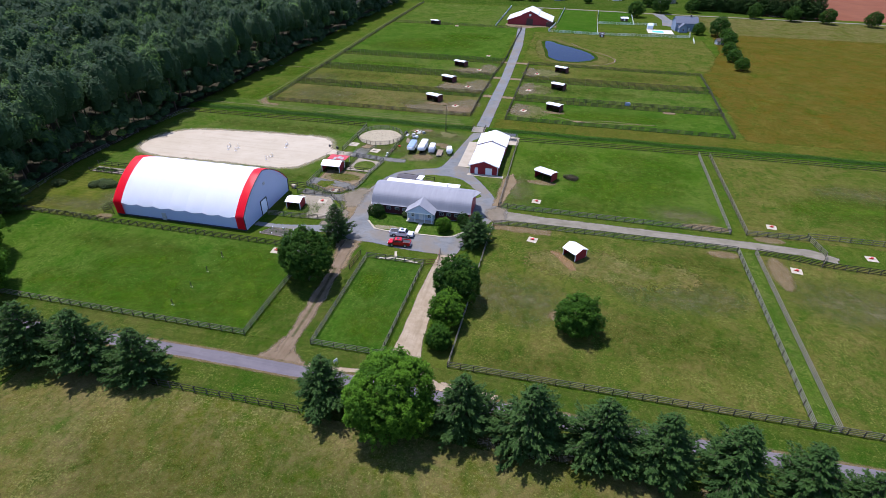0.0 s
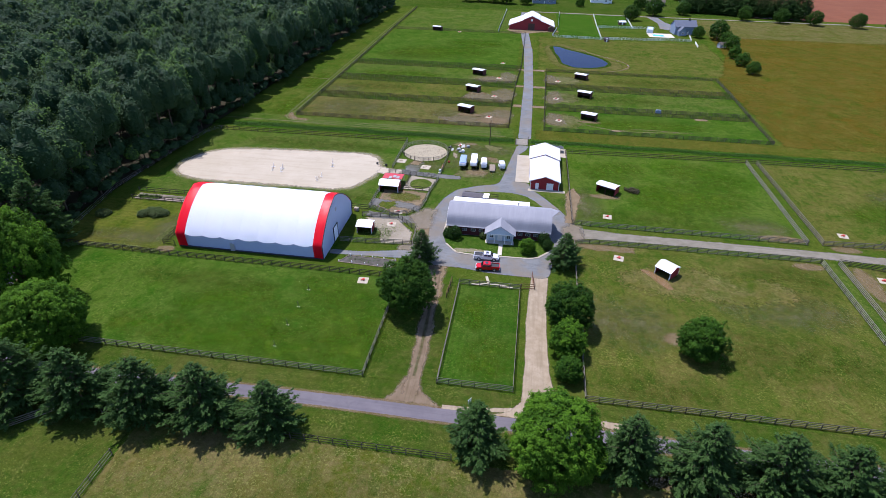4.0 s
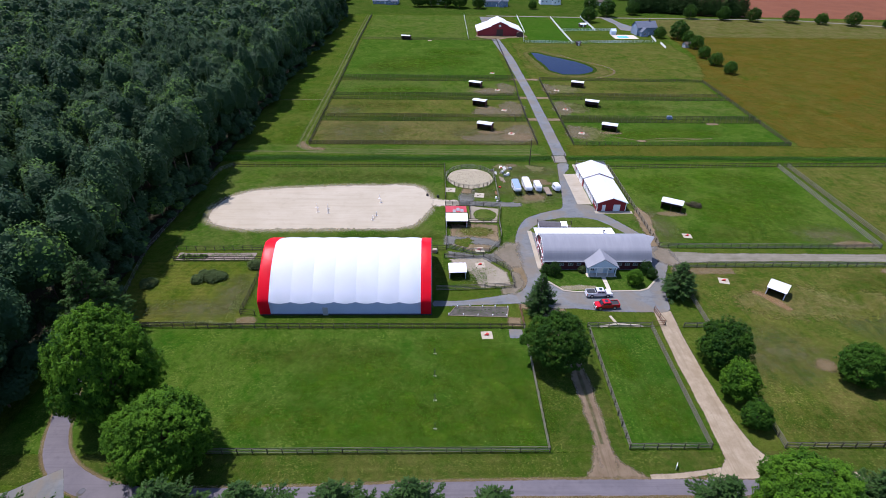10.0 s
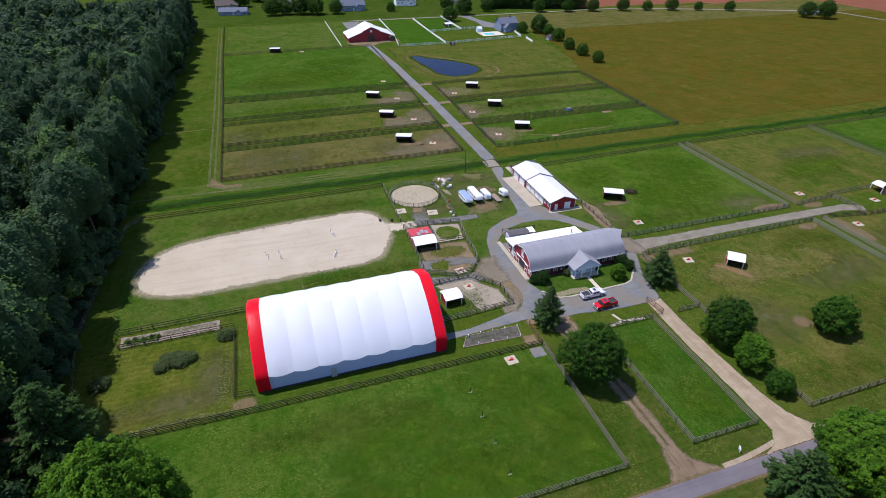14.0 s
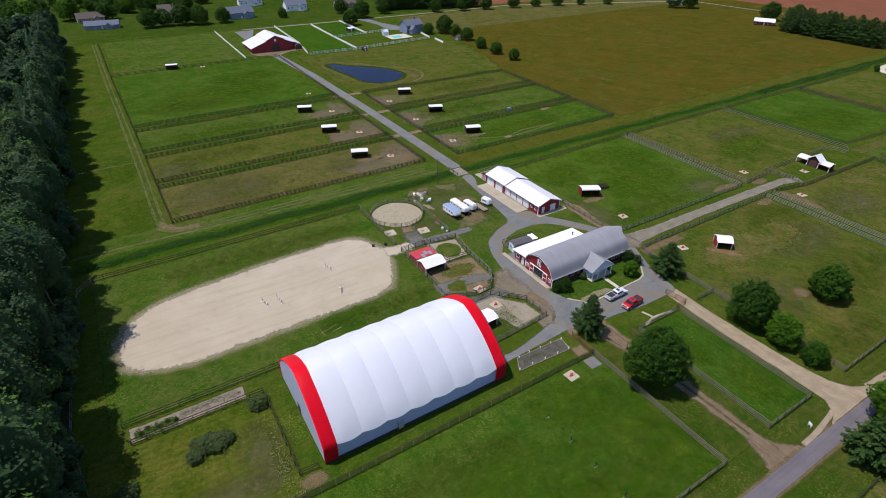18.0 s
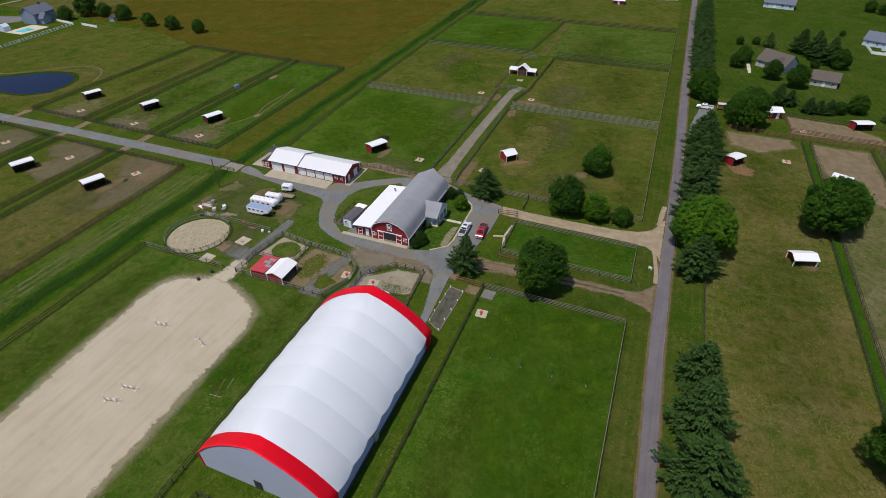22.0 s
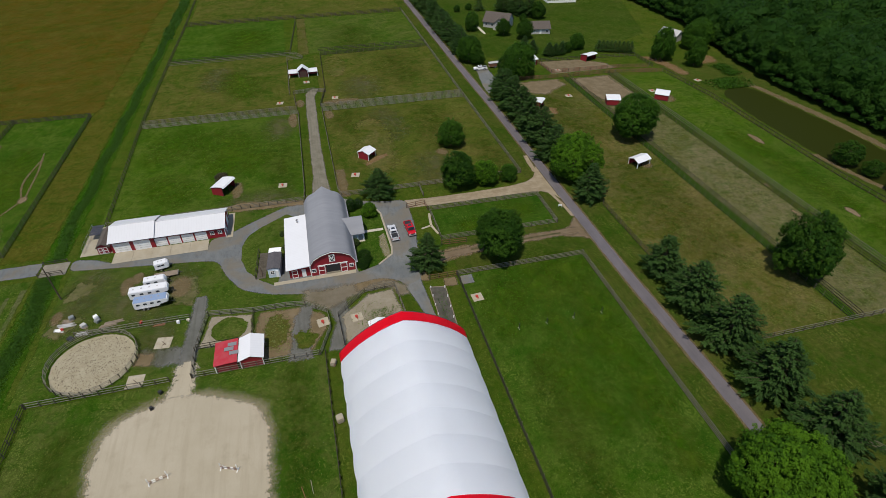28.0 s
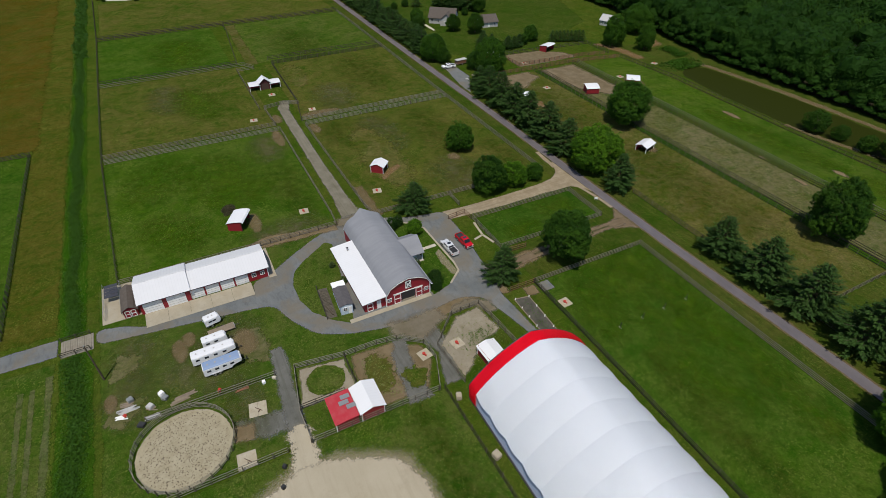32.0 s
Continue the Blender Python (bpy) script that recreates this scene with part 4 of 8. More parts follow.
# sand, pens and bare ground
sheet("sand_fringe", rounded([(-138.2, 150), (-137, 141.2), (-127.4, 137.2), (-95, 137.6), (-81.4, 138.2), (-75.8, 141), (-71.9, 150.8), (-71.3, 156.2), (-74.8, 164.8), (-79.6, 167.2), (-104, 166.4), (-127.4, 163.8), (-136, 158)], 6), 0.048, M_SANDTHIN, "thin sand scattered on the grass round the arena", "bare ground", 0.6, 4.4, 0.8)
sheet("sand_arena", rounded([(-136.8, 150), (-135.7, 141.8), (-127, 138.5), (-95, 138.9), (-82.4, 138.6), (-77.0, 141.4), (-72.9, 150.6), (-72.4, 156), (-75.6, 163.9), (-80, 166.1), (-104, 165.1), (-127, 162.5), (-134.7, 157.3)], 6), 0.06, M_SAND, "pale sand riding arena with ragged edges", "riding arena", 0.4, 2.2, 0.8)
sheet("sand_apron", [(-76.5, 151.4), (-71.4, 152.0), (-66.0, 152.2), (-64.6, 153.6), (-66.0, 155.6), (-70.4, 155.8), (-76.5, 159.2)], 0.055, M_SAND, "sandy gateway to the arena", "bare ground", 0.5, 3.2, 0.8)
PEN = (-60.4, 171.1, 7.5)
sheet("round_pen_sand", [(PEN[0] + 7.4 * math.cos(a), PEN[1] + 7.4 * math.sin(a)) for a in (k * math.pi / 24 for k in range(48))], 0.06, M_PENSAND, "hoof-marked sand of the round pen", "riding pen", 0.15, 0.5)
sheet("gravel_path", [(-68.4, 152.7), (-49, 151.8), (-46, 152), (-46, 154.2), (-52, 154.6), (-68.4, 155.8)], 0.05, M_GRIT, "grey gravel path past the round pen", "path", 0.4, 1.4)
sheet("bare_patch", [(-67.6, 130.6), (-62, 127.6), (-58.4, 127.8), (-54.9, 131.8), (-54.4, 140.8), (-59, 141.4), (-67.8, 141.2)], 0.05, M_BARE, "bare trampled paddock", "bare ground", 0.5, 1.6)
sheet("bare_patch", [(-62.2, 142.4), (-54.4, 142.2), (-53.2, 150.4), (-61.4, 152.0)], 0.045, M_PALEPEN, "trodden ring of a small pen", "bare ground", 0.3, 1.0)
sheet("pasture", [(-57.6 + 3.4 * math.cos(a), 146.6 + 3.4 * math.sin(a)) for a in (k * math.pi / 12 for k in range(24))], 0.055, G_PADDOCK, "green middle of a small pen", "pasture", 0.4, 0.8)
sheet("gravel_path", [(-54.6, 132.4), (-54.6, 129.4), (-60, 131.0), (-66, 131.0), (-69.4, 130.6), (-69.4, 135.2), (-66, 134.8), (-60, 134.0)], 0.06, M_GRIT, "grey gravel streak across the bare paddock", "path", 0.5, 1.6)
sheet("pasture", [(-67, 130.8), (-63.4, 129.2), (-61.8, 132), (-66.5, 134.6)], 0.056, G_OLIVE, "green corner of the trampled paddock", "pasture", 0.5, 1.4)
sheet("bare_patch", [(-68.5, 123.6), (-60, 124.2), (-54.2, 118.2), (-54, 112.8), (-61, 112), (-62.5, 117)], 0.05, M_PALEPEN, "bare sandy pen with sparse weeds", "bare ground", 0.5, 1.6)
sheet("gravel_path", [(-50.6, 127.6), (-50.6, 122.0), (-54.5, 122.8), (-61, 122.6), (-68.6, 124.6), (-68.6, 127.6), (-61, 125.6), (-56, 126.4)], 0.046, M_GRIT, "grey gravel way between two pens", "path", 0.3, 1.2)
sheet("bare_patch", rect(-13.4, 2, 117.4, 120), 0.05, M_WORN, "bare ground along the fence", "bare ground", 0.5, 1.2)
sheet("bare_patch", [(-14.5, 130), (-12.4, 130), (-9.5, 146), (-11.5, 152), (-13.8, 148)], 0.05, M_BARE, "bare trodden fence corner", "bare ground", 0.5, 1.4)
for x, y, rx, ry in ((-2.5, 147.6, 4.2, 1.6), (-50, 213, 5, 2), (-49.5, 243, 4, 2), (-2, 213, 4, 1.6), (-40, 208, 6, 4), (40, 131, 5, 1.5), (53.6, 113, 2.2, 6.5), (43.6, 131, 3.0, 1.4), (55, 128, 3.4, 1.6), (42.5, 118.4, 3.4, 1.5), (5.2, 86.4, 2.2, 1.7), (-16.5, 29.5, 4, 2), (26, -5, 5, 3), (-36, 167.5, 2, 1.2), (-41.5, 157.8, 3.4, 2.2), (-38.4, 169.4, 3.0, 1.3), (-45.6, 181.5, 2, 1), (-112.6, 100.2, 2.2, 1.4), (30, 52, 3.5, 1.2), (2, 53.4, 8, 1.4)):
    sheet("bare_patch", [(x + rx * math.cos(a), y + ry * math.sin(a)) for a in (k * math.pi / 10 for k in range(20))], 0.055, M_WORN, "small bare worn patch of earth", "bare ground", 0.3 * min(1.0, ry), 1.1 * min(rx, ry))
for x, y, rx, ry in ((-52.2, 5.6, 2.2, 1.0), (-55, -9, 2.2, 1.1), (-12.6, -13.8, 3.6, 1.1), (-38, 3.0, 1.2, 0.6)):
    sheet("bare_patch", [(x + rx * math.cos(a), y + ry * math.sin(a)) for a in (k * math.pi / 10 for k in range(20))], 0.055, M_BARE, "small pale sandy scrape in the grass", "bare ground", 0.5, 1.2 * min(rx, ry), 0.6)
sheet("bare_patch", [(2.2, 110.6), (4.4, 110.2), (7.0, 107.2), (8.4, 103.8), (7.0, 103.2), (5.0, 106.4)], 0.05, M_CLAY, "reddish scraped earth before the small shed", "bare ground", 0.4, 1.3)
track("trodden_path", [(7.0, 204.2), (14, 204.8), (24, 205.6), (36, 207.6)], 0.8, 0.047, M_WORN, "trodden path across the paddock")
track("trodden_path", [(7.0, 204.6), (13, 207.0), (20, 208.0), (31, 207.0)], 0.8, 0.0485, M_WORN, "trodden path across the paddock")
track("trodden_path", [(-3, 209.0), (3, 206.4), (8, 204.4)], 0.8, 0.046, M_WORN, "trodden path across the paddock")
for x, y, rx, ry in ((7.4, 204.6, 1.9, 1.1), (43, 223.6, 2.6, 1.4)):
    sheet("bare_patch", [(x + rx * math.cos(a), y + ry * math.sin(a)) for a in (k * math.pi / 10 for k in range(20))], 0.055, M_BARE, "small bare patch of trodden earth", "bare ground", 0.3, 1.3)
sheet("bare_patch", [(53.5, 46), (53.2, 27), (47, 25.5), (40, 37), (43, 45)], 0.05, M_YARD, "trodden corral ground", "bare ground", 0.6, 3.0)
sheet("bare_patch", [(74.2, 26), (59.5, 26), (58.6, 8), (59.5, -3), (66, -1), (72.6, 9)], 0.05, M_YARD, "wide trodden corral ground", "bare ground", 0.5, 2.0)
sheet("bare_patch", [(52, 20.5), (51.8, 5), (26, 4.6), (16, 7), (20, 12), (30, 19), (44, 20.8)], 0.05, M_YARD, "trodden corral ground", "bare ground", 0.6, 3.0)
sheet("bare_patch", [(30, 43), (28, 46.5), (22.6, 44.5), (22.4, 40), (26.5, 38.6)], 0.05, M_CLAY, "reddish worn ground at a shelter", "bare ground", 0.4, 1.6)
sheet("worn_track", [(111, 126.4), (126, 126.2), (150, 125.6), (171, 125), (171, 121), (150, 121.6), (126, 121.6), (111, 121.8)], 0.05, G_DRY, "worn grass track between pastures", "track", 0.4, 1.6)
sheet("gravel_path", [(-59.4, 162.8), (-62.4, 163.0), (-64.4, 158.4), (-64.4, 154.8), (-60.6, 154.4), (-59.6, 158.6)], 0.042, M_GRIT, "grey gravel spilt beside the round pen", "path", 0.7, 2.6)
sheet("bare_patch", [(-60.0, 163.6), (-63.2, 163.8), (-63.6, 160.6), (-60.4, 160.4)], 0.048, M_BARE, "bare brown earth at the pen gate", "bare ground", 0.5, 1.8)
sheet("straw", [(-40, 160.5), (-38.6, 155), (-43, 153.6), (-48, 154.6), (-47, 158), (-43, 160)], 0.05, G_SANDY, "straw litter on the grass by the trailers", "straw", 0.6, 3.0)
sheet("straw", [(-40, 178), (-36, 176), (-35, 180), (-41, 181.4)], 0.05, G_SANDY, "straw litter on the grass by the bridge", "straw", 0.6, 2.4)
sheet("straw", [(-52, 180), (-47, 176), (-46, 180), (-50, 182.4)], 0.048, G_SANDY, "pale trampled grass by the board stacks", "straw", 0.6, 2.4)
sheet("clay_patch", rounded([(68, -19.6), (60, -22.4), (52, -24.0), (44, -24.6), (44, -28), (52, -28.6), (62, -27), (69, -22.6)], 2), 0.05, M_CLAY, "orange clay ground along the corral fence", "bare ground", 0.8, 3.0)
sheet("clay_patch", rounded([(54, -39), (62, -41), (66, -48), (60, -51), (54, -47)], 2), 0.05, M_CLAY, "orange clay ground by the trees", "bare ground", 0.8, 3.4)
sheet("pond_bank", [(-26, -22.6), (-34, -23.6), (-50, -26.6), (-66, -29.8), (-92, -34), (-92, -37.4), (-66, -32.6), (-50, -29.4), (-34, -26.2), (-26, -24.8)], 0.05, M_WORN, "bare brown bank between the pond bushes", "bank", 0.5, 1.3)
sheet("pond_bank", [(33, -37), (28, -45.5), (-8, -50), (-52, -50), (-95, -54), (-95, -52), (-52, -48), (-8, -46.5), (25, -43), (30, -36)], 0.056, M_WORN, "stony tan bank of the long pond", "bank", 0.5, 1.2)
sheet("pond_bank", rounded([(-19, 346), (-17.5, 322), (-14, 301), (-5, 292.5), (11, 292.5), (21, 299), (23, 309), (15, 320), (7, 329), (2, 342), (-7, 356)], 5), 0.045, G_DRY, "worn dry rim of the blue pond", "bank", 0.8, 3.0)
track("pond_path", [(2, 344), (7, 333), (16, 324), (24, 315), (26.5, 306), (22, 297.4), (12, 291.6)], 1.6, 0.050, M_WORN, "trodden tan loop round the blue pond", "path")
sheet("pond_rim", rounded([(-16, 347), (-14.2, 330), (-12, 317.5), (-11, 305), (-5, 297), (6, 296.6), (13.6, 301), (17.4, 308.6), (15.4, 319), (10.4, 327.4), (4.4, 334), (-4, 341), (-9, 349)], 4), 0.058, G_POND, "dark green reedy rim of the blue pond", "bank", 0.4, 0.8)
sheet("garden_bed", rect(-137, -117.5, 123.4, 126.6), 0.05, M_SOIL, "tilled vegetable bed", "garden bed", 0.2, 0.6)
sheet("garden_bed", [(-69.2, 101.8), (-56.2, 101.2), (-55.6, 104.6), (-67.4, 104.8)], 0.055, M_MULCH, "dark mulched bed edged with posts", "garden bed", 0.1, 0.4)
sheet("mineral_patch", rect(-56.4, -53.6, 94.5, 97.2), 0.056, M_DRIVE, "grey stone dust patch in the corner", "bare ground", 0.15, 0.5)
sheet("bare_patch", rect(-56.2, -53.4, 98.4, 101.2), 0.055, M_BARE, "bare brown earth outside the gate", "bare ground", 0.3, 1.2)


# hard standings
def slab(name, x0, x1, y0, y1, z, material, label, joints=()):
    ob = thing(name, label, "concrete slab", kind="structure")
    cuts = [y0, *joints, y1]
    for a, b in zip(cuts, cuts[1:]):
        part("panel", box(x0, x1, a + 0.015, b - 0.015, 0.0, z, bevel=0.01), material, ob)
    return ob


slab("apron", -29.0, -24.7, 153.2, 174.6, 0.10, M_CONCRETE, "tan concrete apron before the garage doors", (157.5, 161.8, 166.0, 170.3))
slab("walkway", -46.5, -45.4, 119.6, 137.8, 0.10, M_CONCRETE, "concrete strip along the barn gable", (124, 128.5, 133))
slab("pad", -25.0, -14.0, 147.6, 149.2, 0.09, M_CONCRETE, "concrete pad at the garage gable")
slab("pad", -24.4, -12.4, 175.0, 182.4, 0.09, M_CONCRETE, "fenced concrete yard behind the garage", (178.6,))
slab("bridge_deck", -30.2, -25.6, 184.0, 189.6, 0.12, M_DECK, "pale plank-surfaced farm bridge over the ditch", tuple(184.0 + 0.4 * k for k in range(1, 14)))
slab("front_walk", -31.7, -30.7, 111.0, 116.6, 0.09, M_SLAB, "pale concrete walk to the porch", (112.4, 113.8, 115.2))
kerb = thing("kerb", "pale concrete kerb round the front lawn", "kerb", kind="structure")
kl = resample([(-44.9, 114.2), (-41.9, 110.6), (-39, 110.2), (-24, 110.6), (-21.9, 111.4), (-18.2, 115.6)], 1.5, False)
for a, b in zip(kl, kl[1:]):
    u = (b - a).normalized()
    s = Vector((-u.y, u.x)) * 0.22
    bm = bmesh.new()
    lo = [bm.verts.new((*(p + q), 0.0)) for p, q in ((a, s), (b - u * 0.02, s), (b - u * 0.02, -s), (a, -s))]
    hi = [bm.verts.new((v.co.x, v.co.y, 0.15)) for v in lo]
    bm.faces.new(hi)
    for k in range(4):
        bm.faces.new((lo[k], lo[(k + 1) % 4], hi[(k + 1) % 4], hi[k]))
    part("kerb_stone", bm, M_CONCRETE, kerb)


# ---- fences ----
POST_MESH = mesh_from(box(-0.07, 0.07, -0.07, 0.07, -0.1, 1.42, bevel=0.012), "post", M_POST)
POST_WHITE = mesh_from(box(-0.07, 0.07, -0.07, 0.07, -0.1, 1.5, bevel=0.012), "post", M_VINYL)


def board_run(points, z0, z1, thick, offset, sag=0.02, bm=None):
    """One rail of a fence, nailed from post to post and a little out of line at each."""
    bm = bm or bmesh.new()
    rings = []
    for k, p in enumerate(points):
        a, b = points[max(k - 1, 0)], points[min(k + 1, len(points) - 1)]
        u = (b - a).normalized()
        s = Vector((-u.y, u.x))
        dz = random.uniform(-sag, sag)
        rings.append([bm.verts.new((*(p + s * off), z + dz)) for off, z in ((offset, z0), (offset, z1), (offset + thick, z1), (offset + thick, z0))])
    for ra, rb in zip(rings, rings[1:]):
        for k in range(4):
            bm.faces.new((ra[k], ra[(k + 1) % 4], rb[(k + 1) % 4], rb[k]))
    bm.faces.new(rings[0][::-1])
    bm.faces.new(rings[-1])
    return bm


def fence(points, rails=4, label="weathered brown four-board paddock fence", material=None, singly=True, spacing=2.4, closed=False, post=None, height=1.35, name="paddock_fence"):
    """A board fence along a line: an empty with posts and rails. Far fences carry their posts as one mesh."""
    material = material or M_RAIL
    base = Vector((*points[0], 0.0))
    ob = thing(name, label, "fence", Matrix.Translation(base), "paddock fences", "")
    line = [p - base.to_2d() for p in resample([*points, points[0]] if closed else points, spacing, False)]
    me = post or POST_MESH
    if singly:
        for k, p in enumerate(line[:-1] if closed else line):
            share("post", me, ob, pose(p.x + random.uniform(-0.02, 0.02), p.y, random.uniform(-0.06, 0.03), random.uniform(-1.2, 1.2), random.uniform(-1.2, 1.2), random.uniform(-4, 4)))
    else:
        bm = bmesh.new()
        for p in line:
            box(p.x - 0.08, p.x + 0.08, p.y - 0.08, p.y + 0.08, -0.05, 1.4, bm)
        tagged(part("posts", bm, M_POST if me is POST_MESH else M_VINYL, ob), kind="stuff")
    gap = (height - 0.18) / (rails - 1)
    for k in range(rails):
        z = 0.2 + gap * k
        part("rail", board_run(line, z - 0.075, z + 0.075, 0.03, 0.075), material, ob)
    return ob


# round the front pasture, garden and arena
fence([(-114, 67.0), (-53.2, 67.0), (-53.0, 97.6)], 4)
fence([(-142, 98.2), (-110, 97.6), (-53.2, 97.6)], 4, "dark weathered board fence beside the dome arena", M_RAIL_DARK)
fence([(-53.0, 97.8), (-53.0, 104)], 3, "short brown gate fence by the gravel track", M_RAIL_BROWN)
fence([(-138, 127.6), (-69.0, 128.2)], 3, "dark board fence behind the dome arena", M_RAIL_DARK)
fence([(-137, 122.8), (-114.4, 122.8), (-114.4, 102.2), (-111.2, 102.0)], 3, "dark board fence round the hay plot", M_RAIL_DARK)
fence([(-139.7, 179.6), (-68.6, 180.2)], 3, "brown board fence of the arena field", M_RAIL_DARK)
fence([(-68.6, 180.0), (-68.7, 156.4)], 3, "pale weathered board fence beside the round pen", M_RAIL_PALE)
fence([(-68.8, 152.6), (-69.0, 129.4)], 3, "brown board fence beside the red shed", M_RAIL_PALE)
fence([(-68.8, 152.4), (-62.4, 152.6), (-52.6, 151.0), (-53.9, 141.8), (-54.0, 135.4), (-54.6, 131.4), (-57.9, 127.1), (-62.4, 126.7), (-69.0, 129.2)], 4, "curving board fence of the bare paddock", M_RAIL_PALE)
fence([(-62.6, 142.0), (-53.9, 141.9)], 3, "short dividing board fence", M_RAIL_DARK)
fence([(-61.8, 152.4), (-61.8, 144.4)], 3, "short dividing board fence", M_RAIL_DARK)
fence([(-52.4, 154.6), (-52.2, 176.2)], 3, "board fence beside the round pen", M_RAIL_PALE)
fence([(-69.6, 124.4), (-59.6, 124.9), (-53.6, 118.7), (-53.3, 112.1), (-65, 111.2), (-71.6, 111)], 4, "board fence round a sandy pen", M_RAIL)
fence([(-39.8, 67.5), (-26.1, 67.5), (-25.8, 97.9), (-39.5, 97.9)], 4, "grey-brown board fence of the lawn paddock", M_RAIL, closed=True)
fence([(-25.6, 98.2), (-22.6, 98.4), (-23.2, 103.4)], 3, "rust brown entrance fence", M_RAIL_BROWN)
fence([(-41.6, 92.2), (-41.2, 98.4)], 3, "rust brown gate panel at the track", M_RAIL_BROWN)
# eastern pastures
fence([(-18.8, 97.8), (-13.2, 97.8), (-13.7, 67.5), (45.9, 67.7), (110, 67.6), (172, 67.6)], 4, "long grey-brown roadside board fence")
fence([(-13.2, 98), (-12.8, 119.6), (-9, 120.2), (45.9, 120.6)], 4, "board fence of the olive pasture")
# Sunlight on these rails is put into their pale colour.
fence([(45.9, 120.4), (45.9, 67.9)], 4, "board fence of the olive pasture, rails coloured pale as sunlit", M_RAIL_PALE)
fence([(49.8, 67.9), (50.0, 120.6)], 4, "board fence of the brown pasture, rails coloured pale as sunlit", M_RAIL_PALE)
fence([(50.0, 120.8), (66, 118), (108.4, 117), (108.4, 67.9)], 4, "board fence of the brown pasture", M_RAIL_DARK)
fence([(-12.7, 178.9), (-12.9, 129.6), (-8, 129.2), (46.2, 128.9)], 4, "board fence of the bright pasture")
# Pale colour again carries the sunlight on the rails.
fence([(46.2, 129.1), (46.9, 180.6)], 4, "board fence of the bright pasture, rails coloured pale as sunlit", M_RAIL_PALE)
fence([(-12.7, 179), (46.9, 181.2), (111, 181.3), (172, 181.2), (250, 182.5)], 3, "dark board fence along the ditch", M_RAIL_DARK)
fence([(50.2, 181), (50.0, 129.4), (64.6, 130), (66, 123), (63.6, 118)], 4, "board fence of the far olive pasture")
fence([(111, 181), (111.6, 128), (106, 124.8), (106, 131.6), (64.6, 131.6)], 3, "board fence of the loafing yard")
fence([(114.4, 181), (114.4, 130), (163, 126), (172, 126)], 3, "far weathered board fence line", M_RAIL_DARK)
fence([(171.8, 181), (172.2, 67.8)], 3, "far weathered board fence line", M_RAIL_DARK)
fence([(174.6, 181), (174.8, 67.8)], 3, "far weathered board fence line", M_RAIL_DARK)
fence([(114.4, 117.4), (114.4, 67.8)], 3, "far weathered board fence line", M_RAIL_DARK)
# northern paddocks
fence([(-121, 470), (-120.6, 380), (-119.2, 286), (-118.5, 200.2), (-33.4, 200.5), (-33.4, 230.6), (-32.8, 259), (-31.2, 291), (-31.0, 379.6)], 4, "dark board fence round the western paddocks", M_RAIL_DARK)
for y, xe in ((225.6, -33.6), (230.6, -33.4), (254.2, -33.4), (260.2, -33), (284.6, -32), (290.6, -31.2)):
    fence([(-118.6, y), (xe, y)], 4, "dark dividing board fence between paddocks", M_RAIL_DARK)
fence([(-120.6, 380.5), (-31, 379.8)], 3, "far dark board fence line", M_RAIL_DARK)
fence([(-20.0, 200.0), (62.4, 200.2), (63.0, 226), (64.4, 258), (64.8, 285), (-18.4, 287.4)], 4, "dark brown board fence round the eastern paddocks", M_RAIL_DARK, closed=True)
for y in (224.6, 229.2, 254.6, 260.4):
    fence([(-18.8, y), (63.4, y)], 4, "dark dividing board fence between paddocks", M_RAIL_DARK)
# south of the lane
fence([(-101, 52.0), (-35, 52.2)], 3, "brown board fence south of the lane", M_RAIL_DARK)
fence([(-101, 52), (-108, 46), (-118, 39)], 4, "brown board fence south of the lane", M_RAIL)
fence([(-87.0, 45), (-87.0, -22)], 3, "brown crossing board fence", M_RAIL)
fence([(52.6, 23.8), (-86.6, 23.6)], 3, "dark board fence along a green strip", M_RAIL_DARK)
fence([(52.6, 21.4), (-86.6, 21.2)], 3, "dark board fence along a green strip", M_RAIL_DARK)
fence([(53, 4.2), (-86.8, 4.0)], 3, "stout weathered board fence", M_RAIL_DARK)
fence([(52.6, 1.8), (-86.8, 1.6)], 3, "stout weathered board fence", M_RAIL)
fence([(50, -19), (22, -21.6), (-34, -20.2), (-87, -22)], 2, "thin fence above the long pond", M_RAIL_DARK)
fence([(56.4, 46), (54.6, 23.4), (54.2, 3), (50, -19)], 4, "stout brown board fence of the corral", M_RAIL_BROWN)
fence([(74, 27), (60.4, 26), (58.6, -6), (56, -16)], 4, "stout brown board fence of the corral", M_RAIL_BROWN)
fence([(74.6, 27), (70.5, -18), (56, -18)], 3, "thin far corral fence", M_RAIL_DARK)


def vinyl_fence(points):
    """Solid white panels between white posts."""
    base = Vector((*points[0], 0.0))
    ob = thing("white_panel_fence", "solid white vinyl panel fence", "fence", Matrix.Translation(base), "white fences")
    line = [p - base.to_2d() for p in resample(points, 2.4, False)]
    for p in line:
        share("post", POST_WHITE, ob, pose(p.x, p.y, 0))
    part("panel", board_run(line, 0.08, 1.35, 0.05, -0.025, 0.005), M_VINYL, ob)


